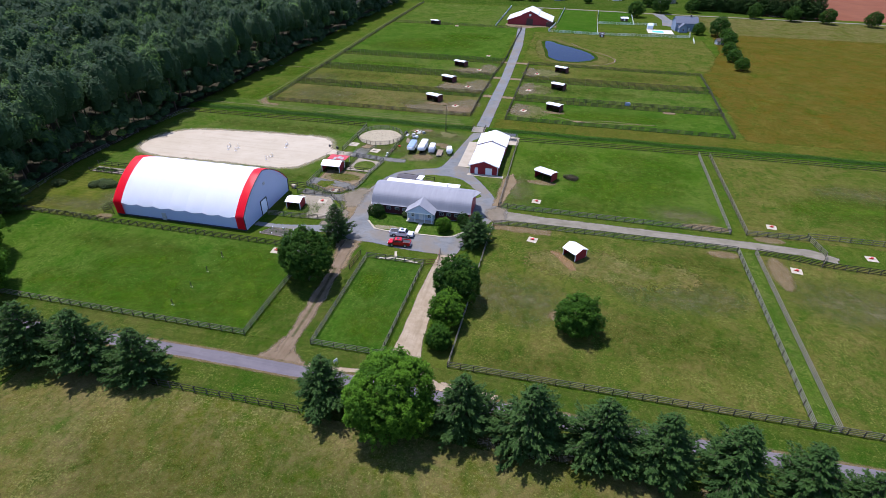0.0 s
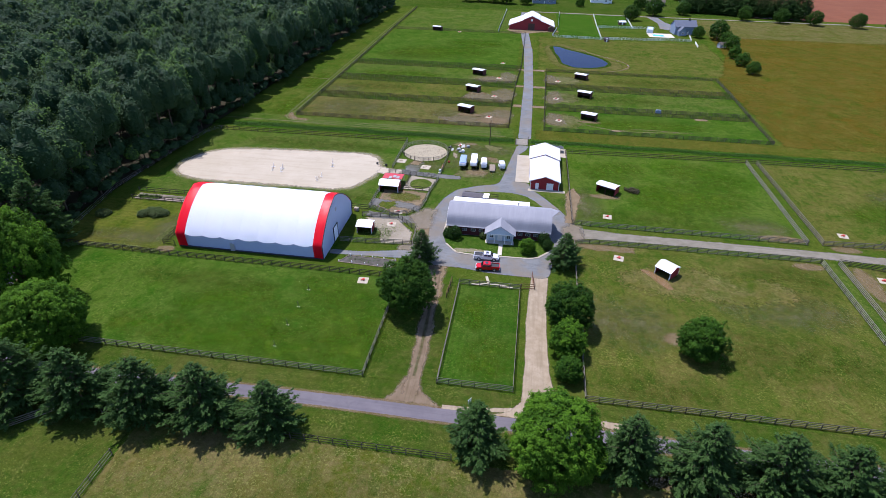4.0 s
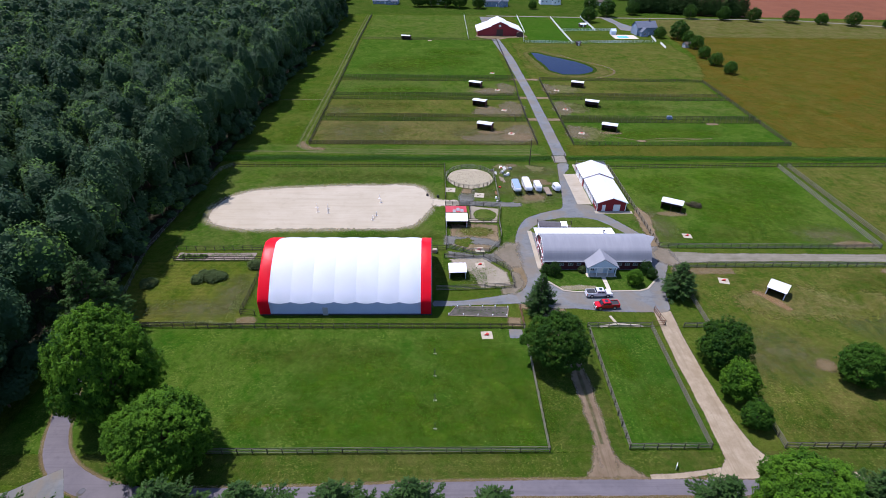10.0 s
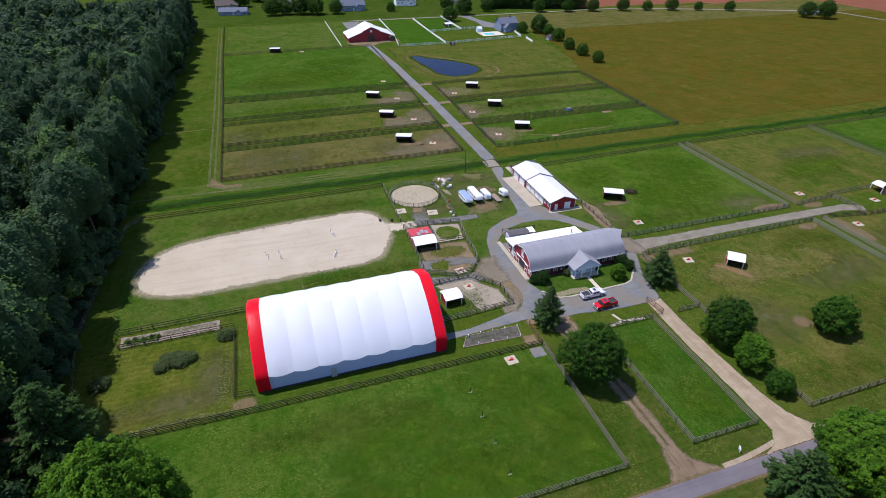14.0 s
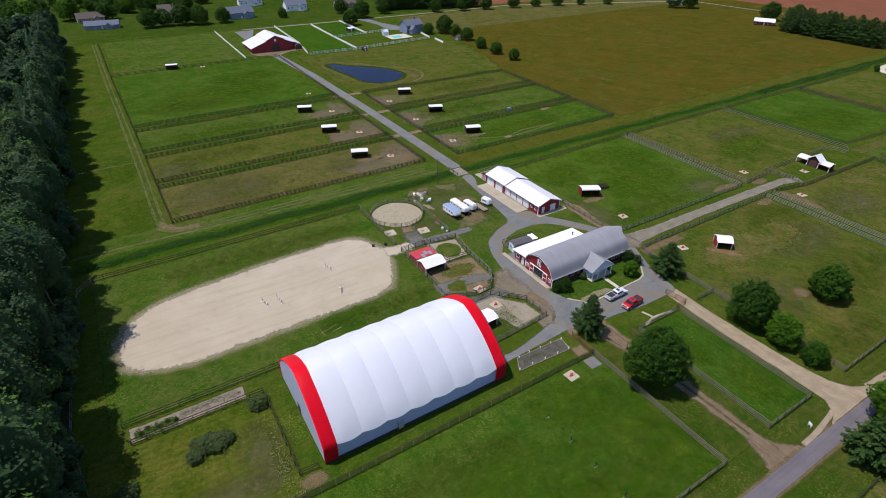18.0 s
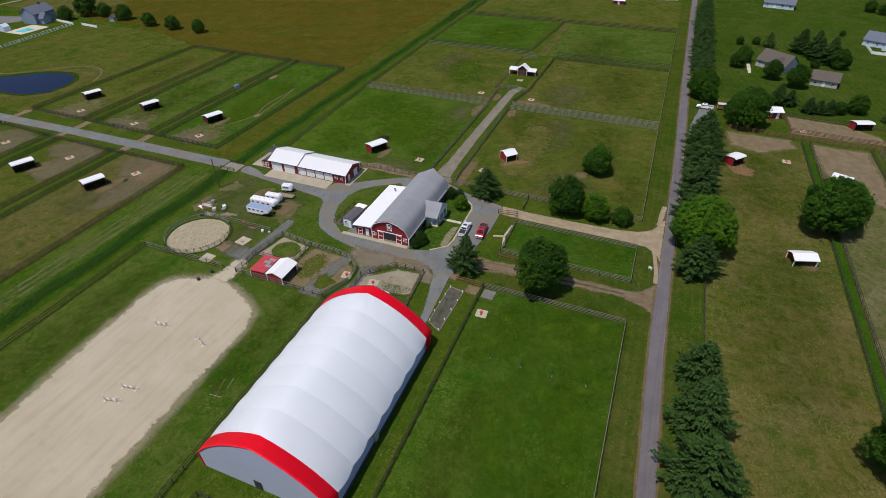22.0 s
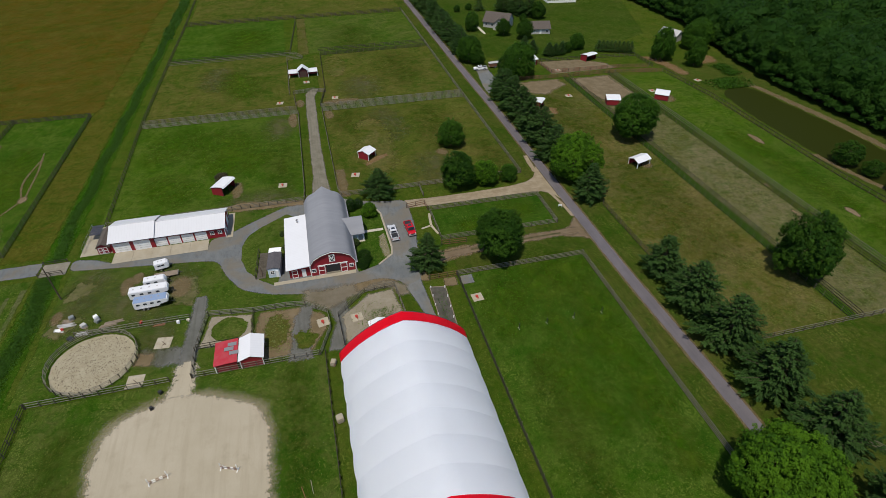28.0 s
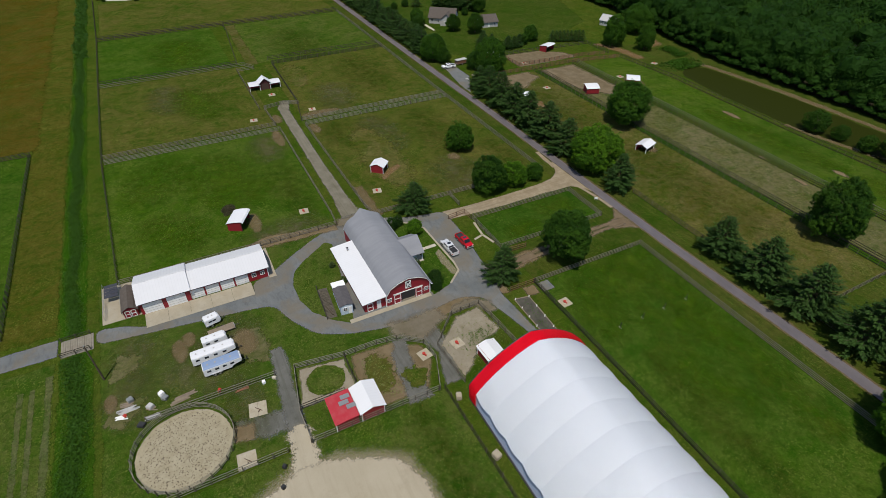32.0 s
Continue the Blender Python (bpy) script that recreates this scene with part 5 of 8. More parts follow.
for pts in ([(-48.0, 471), (-49.2, 384)], [(-6, 469), (-9, 405)], [(-9.8, 403), (-13.6, 377)], [(19.8, 463), (18.2, 414)], [(18.2, 412.6), (17.6, 374)], [(44.2, 467), (42.6, 414)], [(76.4, 395), (74, 379)], [(75.2, 374), (73.8, 361)]):
    vinyl_fence(pts)
fence([(-13, 375), (17, 373)], 3, "far white rail fence line", M_VINYL, True, post=POST_WHITE)
fence([(18, 373.4), (74, 379)], 3, "far white rail fence line", M_VINYL, True, post=POST_WHITE)
fence([(19, 413), (58, 416)], 3, "far white rail fence line", M_VINYL, True, post=POST_WHITE)


def wire_fence(points):
    """Posts with thin wire along the woodland edge."""
    base = Vector((*points[0], 0.0))
    ob = thing("wire_fence", "thin grey wire fence along the woodland", "fence", Matrix.Translation(base))
    line = [p - base.to_2d() for p in resample(points, 3.0, False)]
    for p in line:
        share("post", POST_MESH, ob, pose(p.x, p.y, 0.2))
    for z in (0.5, 0.95, 1.5):
        part("wire", board_run(line, z - 0.02, z + 0.02, 0.02, 0.075), M_IRON, ob)


wire_fence([(-138.4, 98), (-141, 100.4), (-145.6, 128), (-144.4, 160), (-142.8, 176), (-139.8, 179.4)])


def round_pen():
    """Pipe panels in a ring with a gate."""
    ob = thing("round_pen", "galvanised and wooden rail round pen", "riding pen", pose(PEN[0], PEN[1], 0))
    ring = [Vector((7.9 * math.cos(a), 7.9 * math.sin(a))) for a in (k * 2 * math.pi / 30 for k in range(31))]
    for p in ring[:-1]:
        share("post", POST_MESH, ob, pose(p.x, p.y, 0.15, 0, 0, math.degrees(math.atan2(p.y, p.x))))
    for z in (0.4, 0.8, 1.2, 1.5):
        part("rail", board_run(ring, z - 0.045, z + 0.045, 0.03, 0.07), M_RAIL_PALE, ob)


round_pen()


# ---- buildings ----
def window(parent, x, y, z, w, h, facing, mat=None, name="window"):
    """A small window: frame with panes set in it, facing -y, +y, -x or +x."""
    turn = {"-y": 0, "+x": 90, "+y": 180, "-x": -90}[facing]
    ob = part(name, bmesh.new(), mat or M_WHITE, parent)
    ob.matrix_local = pose(x, y, z, 0, 0, turn)
    bm = bmesh.new()
    rings = [[bm.verts.new((x2, y2, z2)) for x2, z2 in ((-u, -v), (u, -v), (u, v), (-u, v))] for y2, u, v in ((-0.07, w / 2, h / 2), (-0.07, w / 2 - 0.09, h / 2 - 0.09), (0.03, w / 2 - 0.09, h / 2 - 0.09), (0.03, w / 2, h / 2))]
    for k in range(4):
        for j in range(4):
            bm.faces.new((rings[k][j], rings[k][(j + 1) % 4], rings[(k + 1) % 4][(j + 1) % 4], rings[(k + 1) % 4][j]))
    bm.to_mesh(ob.data)
    bm.free()
    part("glazing_bar", box(-0.03, 0.03, -0.06, -0.035, -h / 2 + 0.09, h / 2 - 0.09), mat or M_WHITE, ob)
    part("glazing_bar", box(-w / 2 + 0.09, w / 2 - 0.09, -0.066, -0.062, -0.03, 0.03), mat or M_WHITE, ob)
    part("pane", box(-w / 2 + 0.08, w / 2 - 0.08, -0.03, 0.02, -h / 2 + 0.08, h / 2 - 0.08), M_GLASS, ob)
    return ob


def cross_door(parent, x, y, z, w, h, facing, field=None):
    """A red barn door leaf with white frame boards, a mid rail and a cross."""
    turn = {"-y": 0, "+x": 90, "+y": 180, "-x": -90}[facing]
    ob = part("door", box(-w / 2, w / 2, -0.05, 0.04, 0, h), field or M_REDPLAIN, parent)
    ob.matrix_local = pose(x, y, z, 0, 0, turn)
    bm = bmesh.new()
    for a, b, c, d in ((-w / 2, w / 2, 0, 0.14), (-w / 2, w / 2, h - 0.14, h), (-w / 2, -w / 2 + 0.14, 0, h), (w / 2 - 0.14, w / 2, 0, h), (-w / 2, w / 2, h * 0.5 - 0.07, h * 0.5 + 0.07)):
        box(a, b, -0.09, -0.045, c, d, bm)
    part("trim", bm, M_WHITE, ob, "white door boards")
    return ob


# the arena dome: fabric over arched trusses
DOME = [(11.8, 3.75), (11.1, 4.6), (9.9, 5.85), (8.2, 7.35), (6.2, 8.75), (4.1, 9.9), (2.1, 10.75), (0.0, 11.35)]
DOME = DOME + [(-u, z) for u, z in reversed(DOME[:-1])]
HOOP = [(11.6, 0.0), *DOME, (-11.6, 0.0)]


def arch_skin(x0, x1, bays, bulge, line, lift=0.0, lip=0.0):
    """Fabric between arches, swelling between them, with a drooping scalloped lip where wanted."""
    bm = bmesh.new()
    cols, per = [], 8
    for k in range(bays * per + 1):
        wave = math.sin(math.pi * (k % per) / per)
        row = []
        for j, (u, z) in enumerate(line):
            n = Vector((u / 11.7, (z - 2.0) / 9.4)).normalized() if z > 2.9 else Vector((math.copysign(1, u), 0))
            w = lift + bulge * wave * (1.0 if 3 < z < 6.5 else 0.75)
            drop = lip * wave if j in (0, len(line) - 1) else 0.0
            row.append(bm.verts.new((x0 + (x1 - x0) * k / (bays * per), u + n.x * w, max(0.0, z + n.y * w - drop))))
        cols.append(row)
    for a, b in zip(cols, cols[1:]):
        for j in range(len(line) - 1):
            bm.faces.new((a[j], b[j], b[j + 1], a[j + 1]))
    for f in bm.faces:
        f.smooth = True
    bmesh.ops.solidify(bm, geom=list(bm.faces), thickness=-0.06)
    bay = (x1 - x0) / bays
    for e in bm.edges:
        u = [(v.co.x - x0) / bay for v in e.verts]
        at_rib = all(abs(k - round(k)) < 1e-3 for k in u) and abs(u[0] - u[1]) < 1e-3
        e.smooth = not at_rib and (len(e.link_faces) < 2 or e.calc_face_angle() < radians(50))
    return bm


dome = thing("arena_dome", "white fabric riding arena dome with red end bands", "riding arena", pose(-91.4, 113.7, 0))
L = 18.6
skin = part("skin", arch_skin(-L + 2.3, L - 2.3, 7, 0.20, DOME, 0.0, 0.38), M_FABRIC, dome, "white stretched fabric")
for sx in (-1, 1):
    a, b = sorted((sx * (L - 2.3), sx * L))
    part("end_band", arch_skin(a, b, 1, 0.06, HOOP, 0.07), M_FABRIC_RED, dome, "glossy red fabric band")
    end = [(u * 0.985, z * 0.985) for u, z in HOOP]
    part("end_wall", prism(end, sx * (L - 0.12), sx * (L - 0.02)), M_FABRIC_SHADED, dome, "end wall fabric with blue shade in its colour")
    bm = bmesh.new()
    rings = []
    for u, z in HOOP:
        way = Vector((u, z - 3.0)).normalized()
        rings.append([bm.verts.new((sx * L + 0.12 * math.sin(a), u + way.x * 0.12 * math.cos(a), z + way.y * 0.12 * math.cos(a) * (z > 0))) for a in (k * math.pi / 3 for k in range(6))])
    for ra, rb in zip(rings, rings[1:]):
        for k in range(6):
            bm.faces.new((ra[k], ra[(k + 1) % 6], rb[(k + 1) % 6], rb[k]))
    part("end_hoop", bm, M_FABRIC_RED if sx < 0 else M_DARKTRIM, dome)
for sy in (-1, 1):
    part("side_wall", prism([(sy * 11.55, 0.0), (sy * 11.3, 3.9), (sy * 11.2, 3.9), (sy * 11.45, 0.0)], -L + 0.05, L - 0.05), M_FABRIC_SHADED, dome, "side wall fabric with blue shade in its colour")
    part("skirt", box(-L, L, sy * 11.62 - 0.12, sy * 11.62 + 0.12, 0, 0.3), M_DARKTRIM, dome, "dark base skirt")
door = part("end_door", box(L - 0.03, L + 0.06, -3.4, -0.6, 0.05, 3.9), M_FABRIC, dome, "big roll-up end door")
bm = bmesh.new()
box(L - 0.03, L + 0.14, -3.6, -3.4, 0, 4.0, bm)
box(L - 0.03, L + 0.14, -0.6, -0.4, 0, 4.0, bm)
box(L - 0.03, L + 0.14, -3.6, -0.4, 3.9, 4.1, bm)
part("door_frame", bm, M_DARKTRIM, door)
part("side_door", box(-L - 0.08, -L + 0.03, 0.4, 1.7, 0.05, 2.2), M_DARKTRIM, dome, "dark end doorway")
part("side_door", box(-5.0, -3.9, -11.82, -11.6, 0.05, 2.1), M_GREYSIDE, dome, "grey wall door")
part("wall_vent", box(L - 0.02, L + 0.06, -0.9, 0.1, 7.4, 8.2), M_GREYSIDE, dome)

def eased(line, steps):
    """A line of points drawn out into a smooth curve through them."""
    out = []
    for k in range(len(line) - 1):
        a, b, c, d = (Vector(line[min(max(m, 0), len(line) - 1)]) for m in (k - 1, k, k + 1, k + 2))
        for n in range(steps):
            t = n / steps
            out.append(tuple(0.5 * (2 * b + (c - a) * t + (2 * a - 5 * b + 4 * c - d) * t * t + (3 * b - a - 3 * c + d) * t**3)))
    return out + [tuple(line[-1])]


# main barn
barn = thing("main_barn", "red horse barn with grey gambrel roof and white trim", "barn", pose(0, 0, 0))
bx0, bx1, by0, by1 = -45.2, -19.2, 119.4, 129.6
gam = [(by0, 2.7), (120.5, 4.6), (122.2, 5.55), (124.5, 6.15), (126.8, 5.55), (128.5, 4.6), (by1, 2.7)]
for x0, x1 in ((bx0, bx0 + 0.2), (bx1 - 0.2, bx1)):
    part("gable_wall", prism([(by0, 0), *gam, (by1, 0)], x0, x1), M_RED, barn)
# Shade below the eaves is put into this wall's darker colour.
part("side_wall", box(bx0 + 0.2, bx1 - 0.2, by0, by0 + 0.2, 0, 2.7), M_MAROON, barn, "side wall with shade in its dark maroon colour")
part("side_wall", box(bx0 + 0.2, bx1 - 0.2, by1 - 0.2, by1, 0, 2.9), M_REDPLAIN, barn)
over = [(by0 - 0.45, 2.55), (by0 - 0.1, 2.75), (120.42, 4.72), (122.15, 5.7), (124.5, 6.33), (126.85, 5.7), (128.58, 4.72), (by1 + 0.06, 3.0)]
part("roof", strip_roof(eased(over, 5), 0.12, bx0 - 0.35, bx1 + 0.35), M_ROOF_GREY, barn, "dull grey curved metal roof")
bm = bmesh.new()
for s in (-1, 1):
    t0, t1 = (124.5 + s * 2.35, 5.7), (124.5, 6.33)
    vs = [bm.verts.new(p) for p in ((bx1 + 0.3, t0[0], t0[1]), (bx1 + 0.3, t1[0], t1[1]), (bx1 + 2.1, t1[0], t1[1] + 0.05), (bx1 + 0.3, t0[0], t0[1] - 0.12), (bx1 + 0.3, t1[0], t1[1] - 0.12), (bx1 + 2.1, t1[0], t1[1] - 0.07))]
    for f in ((0, 1, 2), (3, 5, 4), (0, 2, 5, 3), (1, 4, 5, 2)):
        bm.faces.new([vs[k] for k in f])
part("hay_hood", bm, M_ROOF_GREY, barn)
part("ridge_cap", box(bx0 - 0.35, bx1 + 0.35, 124.42, 124.58, 6.3, 6.345), M_ROOF_GREY, barn)
for xg, s in ((bx0 - 0.36, -1), (bx1 + 0.3, 1)):
    part("rake_trim", strip_roof([(u, z - 0.08) for u, z in over], 0.16, xg - 0.03, xg + 0.03), M_WHITE, barn, "thin white rake board")
# Grey instead of white frames: the same wall shade in their colour.
for x, w in ((-43.2, 1.5), (-40.9, 1.5), (-38.6, 1.5), (-36.6, 1.3), (-26.6, 1.5), (-24.6, 1.5), (-22.6, 1.5), (-20.8, 1.2)):
    window(barn, x, by0 - 0.02, 1.55, w * 0.8, 0.8, "-y", M_GREYSIDE)
part("cornice", box(bx0, bx1, by0 - 0.28, by0 - 0.02, 2.4, 2.5), M_MAROON, barn, "dark eaves board")
# west gable: sliding doors, hayloft door and windows
for y in (122.1, 127.0):
    cross_door(barn, bx0 - 0.04, y, 0.05, 1.5, 2.5, "-x")
# No real opening: a black panel paints the dark interior.
part("doorway", box(bx0 - 0.06, bx0 + 0.05, 123.0, 126.1, 0.05, 2.55), M_BLACK, barn, "black panel for the dark inside of the doorway")
# A pale strip stands in for the floor seen inside.
part("floor_strip", box(bx0 - 0.12, bx0 - 0.05, 123.0, 126.1, 0.05, 0.5), M_CONCRETE, barn, "pale strip for the floor seen in the doorway")
part("lintel", box(bx0 - 0.12, bx0 - 0.02, 121.2, 127.9, 2.6, 2.78), M_WHITE, barn)
for y in (120.4, 128.8):
    window(barn, bx0 - 0.03, y, 1.5, 1.0, 0.95, "-x")
# The black field paints the darkness of the loft opening.
cross_door(barn, bx0 - 0.04, 124.5, 3.4, 1.3, 1.9, "-x", M_BLACK)
for s in (-1, 1):
    b = part("loft_brace", box(-0.07, 0.07, -1.05, 1.05, -0.07, 0.07), M_WHITE, barn, "white loft brace")
    b.matrix_local = pose(bx0 - 0.2, 124.5, 4.35, s * 56)
for y in (by0 + 0.08, by1 - 0.08):
    part("corner_board", box(bx0 - 0.05, bx0 + 0.12, y - 0.1, y + 0.1, 0, 2.85), M_WHITE, barn)
# porch on the south side
part("porch_wall", prism([(-35.0, 0), (-35.0, 2.9), (-31.6, 5.0), (-28.2, 2.9), (-28.2, 0)], 117.6, 119.5, "y"), M_BLUEWHITE, barn, "pale blue porch wall")
part("porch_roof", strip_roof([(-35.5, 2.72), (-31.6, 5.22), (-27.7, 2.72)], 0.14, 116.0, 122.6, "y"), M_ROOF_GREY, barn)
part("porch_gable", prism([(-35.0, 2.85), (-31.6, 4.95), (-28.2, 2.85)], 116.15, 116.3, "y"), M_BLUEWHITE, barn, "pale blue porch pediment")
part("porch_beam", box(-35.1, -28.1, 116.1, 116.4, 2.6, 2.88), M_WHITE, barn)
part("porch_floor", box(-35.2, -28.0, 116.0, 117.6, 0, 0.2, bevel=0.02), M_SLAB, barn)
for x in (-34.8, -32.9, -30.3, -28.4):
    part("column", tube((x, 116.3, 0.2), (x, 116.3, 2.62), 0.13, 0.11, 10), M_WHITE, barn, "white porch column")
part("porch_door", box(-32.2, -31.0, 117.52, 117.62, 0.2, 2.3), M_WHITE, barn)
window(barn, -33.7, 117.56, 1.5, 1.0, 1.2, "-y")
window(barn, -29.4, 117.56, 1.5, 1.0, 1.2, "-y")
# white flat-roofed annex on the north side
part("annex_wall", box(-44.8, -24.9, 129.6, 134.2, 0, 2.75), M_REDPLAIN, barn, "red annex wall")
part("annex_roof", prism([(129.5, 3.3), (134.8, 2.85), (134.8, 2.72), (129.5, 3.1)], -45.5, -24.5), M_ROOF_WHITE_X, barn, "bright white low-pitched roof")
part("annex_door", box(-44.9, -44.78, 130.6, 131.5, 0.05, 2.1), M_WHITE, barn)
cross_door(barn, -44.86, 133.0, 0.05, 1.3, 2.1, "-x")
fan = part("roof_fan", tube((-27.5, 131.6, 3.0), (-27.5, 131.6, 3.9), 0.16, 0.16, 12), M_GREYSIDE, barn, "pale roof flue")
part("cowl", tube((-27.5, 131.6, 3.95), (-27.5, 131.6, 4.1), 0.28, 0.1, 12), M_DARKTRIM, fan)

# container-like shed and plank yard behind the annex
stall = thing("side_shed", "narrow dark-roofed shed with white ends", "shed", pose(-40.0, 137.3, 0, 0, 0, -4))
part("body", box(-3.5, 3.5, -1.25, 1.25, 0, 2.55), M_BLUEWHITE, stall)
part("roof", strip_roof([(-1.5, 2.5), (0, 2.9), (1.5, 2.5)], 0.1, -3.6, 2.4), M_SHINGLE_DARK, stall, "dark felt roof")
part("roof_end", box(2.4, 4.1, -1.4, 1.4, 2.6, 2.75, bevel=0.02), M_WHITE, stall, "white roof end")
window(stall, -3.53, 0.3, 1.5, 0.9, 1.0, "-x")
part("door", box(-3.56, -3.5, -1.0, -0.35, 0.05, 2.0), M_WHITE, stall)
yard = thing("plank_yard", "small plank deck yard with pole rails", "deck", pose(-38.5, 139.4, 0, 0, 0, -4))
for k in range(22):
    share("plank", (PLANK := mesh_from(box(-0.2, 0.2, -0.1, 1.9, 0.0, 0.12, bevel=0.01), "plank", M_POST)) if k == 0 else PLANK, yard, pose(-4.6 + k * 0.43, 0, random.uniform(0, 0.02)))
for x in (-4.8, -2.4, 0, 2.4, 4.8):
    share("post", POST_MESH, yard, pose(x, 2.0, 0))
for z in (0.6, 1.2):
    part("rail", box(-4.9, 4.9, 2.05, 2.1, z - 0.06, z + 0.06), M_RAIL_DARK, yard)
part("log", tube((-4.2, 0.6, 0.35), (-1.2, 1.4, 0.42), 0.14, 0.11), M_BARK, yard)


def garage():
    """The long garage barn: two roofs in line, white doors to the west."""
    ob = thing("garage_barn", "long red garage barn with white metal roofs", "barn", pose(0, 0, 0))
    for y0, y1, x0, x1, eave, ridge in ((149.2, 165.4, -24.4, -15.9, 2.9, 4.35), (165.4, 175.0, -24.7, -15.6, 3.15, 4.75)):
        mid = (x0 + x1) / 2
        part("body", prism([(x0, 0), (x0, eave), (mid, ridge), (x1, eave), (x1, 0)], y0 + 0.02, y1 - 0.02, "y"), M_RED, ob, "red boarded body")
        part("roof", strip_roof([(x0 - 0.45, eave - 0.05), (mid, ridge + 0.14), (x1 + 0.45, eave - 0.05)], 0.12, y0 - 0.35, y1 + (0.0 if y0 < 160 else 0.35), "y"), M_ROOF_WHITE_Y, ob, "white ribbed metal roof")
        part("gutter", box(x0 - 0.5, x0 - 0.4, y0 - 0.3, y1, eave - 0.16, eave - 0.04), M_DARKTRIM, ob)
        part("ridge_cap", box(mid - 0.12, mid + 0.12, y0 - 0.36, y1, ridge + 0.12, ridge + 0.2), M_ROOF_WHITE_Y, ob)
    doors = [(153.6 + 3.05 * k, 2.45, 2.2) for k in range(4)] + [(166.4, 3.4, 2.5), (170.9, 3.4, 2.5)]
    for y, w, h in doors:
        x = -24.42 if y < 165 else -24.72
        d = part("overhead_door", box(x - 0.03, x + 0.02, y, y + w, 0.08, h), M_WHITE, ob, "white sectional door")
        bm = bmesh.new()
        for j in range(1, 4):
            box(x - 0.06, x - 0.025, y, y + w, h * j / 4 - 0.02, h * j / 4 + 0.02, bm)
        part("seams", bm, M_GREYSIDE, d)
        bm = bmesh.new()
        for a, b, c, e in ((y - 0.12, y, 0.05, h + 0.12), (y + w, y + w + 0.12, 0.05, h + 0.12), (y - 0.12, y + w + 0.12, h, h + 0.12)):
            box(x - 0.07, x + 0.01, a, b, c, e, bm)
        part("casing", bm, M_WHITE, d)
    for y in (150.4, 152.2):
        window(ob, -24.44, y, 1.6, 0.95, 1.0, "-x")
    part("side_door", box(-22.9, -21.9, 149.1, 149.2, 0.08, 2.1), M_WHITE, ob)
    part("sliding_door", box(-19.6, -17.6, 149.1, 149.2, 0.08, 2.2), M_WHITE, ob, "white double door")
    for x in (-24.35, -15.95):
        part("corner_board", box(x - 0.1, x + 0.1, 149.12, 149.3, 0, 2.85), M_WHITE, ob)
    part("rake_trim", strip_roof([(-24.85, 2.83), (-20.15, 4.5), (-15.45, 2.83)], 0.2, 148.82, 148.9, "y"), M_WHITE, ob)


garage()
kennel = thing("kennel_shed", "small dark-roofed shed with white crossed doors", "shed", pose(-22.3, 176.9, 0))
part("body", prism([(-1.3, 0), (-1.3, 1.9), (0, 2.7), (1.3, 1.9), (1.3, 0)], -2.0, 5.2), M_REDPLAIN, kennel)
part("roof", strip_roof([(-1.6, 1.8), (-0.9, 2.5), (0, 2.95), (0.9, 2.5), (1.6, 1.8)], 0.1, -2.3, 5.4), M_SHINGLE_BROWN, kennel)
for y in (-0.55, 0.55):
    cross_door(kennel, -2.04, y, 0.1, 0.95, 1.8, "-x")
run = thing("kennel_run", "grey wire kennel run with tin sheets", "kennel", pose(-18.2, 180.2, 0.09))
for x in (-5, -2.5, 0, 2.5, 5):
    for y in (-1.6, 1.6):
        part("pole", tube((x, y, 0), (x, y, 1.7), 0.035, sides=6), M_IRON, run)
for y in (-1.6, 1.6):
    for z in (0.2, 0.9, 1.65):
        part("bar", tube((-5, y, z), (5, y, z), 0.025, sides=5), M_IRON, run)
part("mat", box(-4.6, -0.4, -1.4, 1.2, 0.0, 0.04), M_MULCH, run, "dark rubber floor")
for k in range(4):
    part("sheet", box(0.2 + k * 1.1, 1.2 + k * 1.1, -1.3, 1.3, 1.5, 1.54), M_DARKTRIM, run, "dark roof sheet")


# run-in sheds
def run_in_shed(w=5.6, d=3.5, front=2.75, back=2.3, roof=None, body=None):
    """Three-sided shelter: open to -y, low rounded metal roof, corner posts, kick boards."""
    ob = thing("run_in_shed", "red run-in horse shed with a white metal roof", "horse shed", group="run-in sheds")
    body = body or M_REDPLAIN
    for s in (-1, 1):
        part("side_wall", prism([(-d / 2, 0.05), (-d / 2, front), (d / 2, back), (d / 2, 0.05)], s * w / 2 - 0.05, s * w / 2 + 0.05), body, ob)
    part("back_wall", box(-w / 2 + 0.05, w / 2 - 0.05, d / 2 - 0.1, d / 2, 0.05, back), body, ob)
    part("lining", box(-w / 2 + 0.06, w / 2 - 0.06, d / 2 - 0.16, d / 2 - 0.11, 0.05, back - 0.1), M_INSIDE, ob, "dark inner boards")
    line = [(-d / 2 - 0.55, front - 0.22), (-d / 2 - 0.3, front + 0.04), (-d / 2 + 0.2, front + 0.16), (0, (front + back) / 2 + 0.24), (d / 2 - 0.3, back + 0.14), (d / 2 + 0.2, back - 0.08)]
    part("roof", strip_roof(line, 0.07, -w / 2 - 0.25, w / 2 + 0.25), roof or M_ROOF_WHITE_X, ob, "white ribbed metal roof")
    for x in (-w / 2, 0, w / 2) if w > 5 else (-w / 2, w / 2):
        part("front_post", box(x - 0.08, x + 0.08, -d / 2 - 0.04, -d / 2 + 0.12, 0, front), M_MAROON, ob, "dark corner post")
    part("header", box(-w / 2, w / 2, -d / 2 - 0.02, -d / 2 + 0.06, front - 0.28, front - 0.05), M_MAROON, ob)
    part("kick_board", box(-w / 2, w / 2, d / 2 + 0.002, d / 2 + 0.03, 0.05, 0.35), M_MAROON, ob)
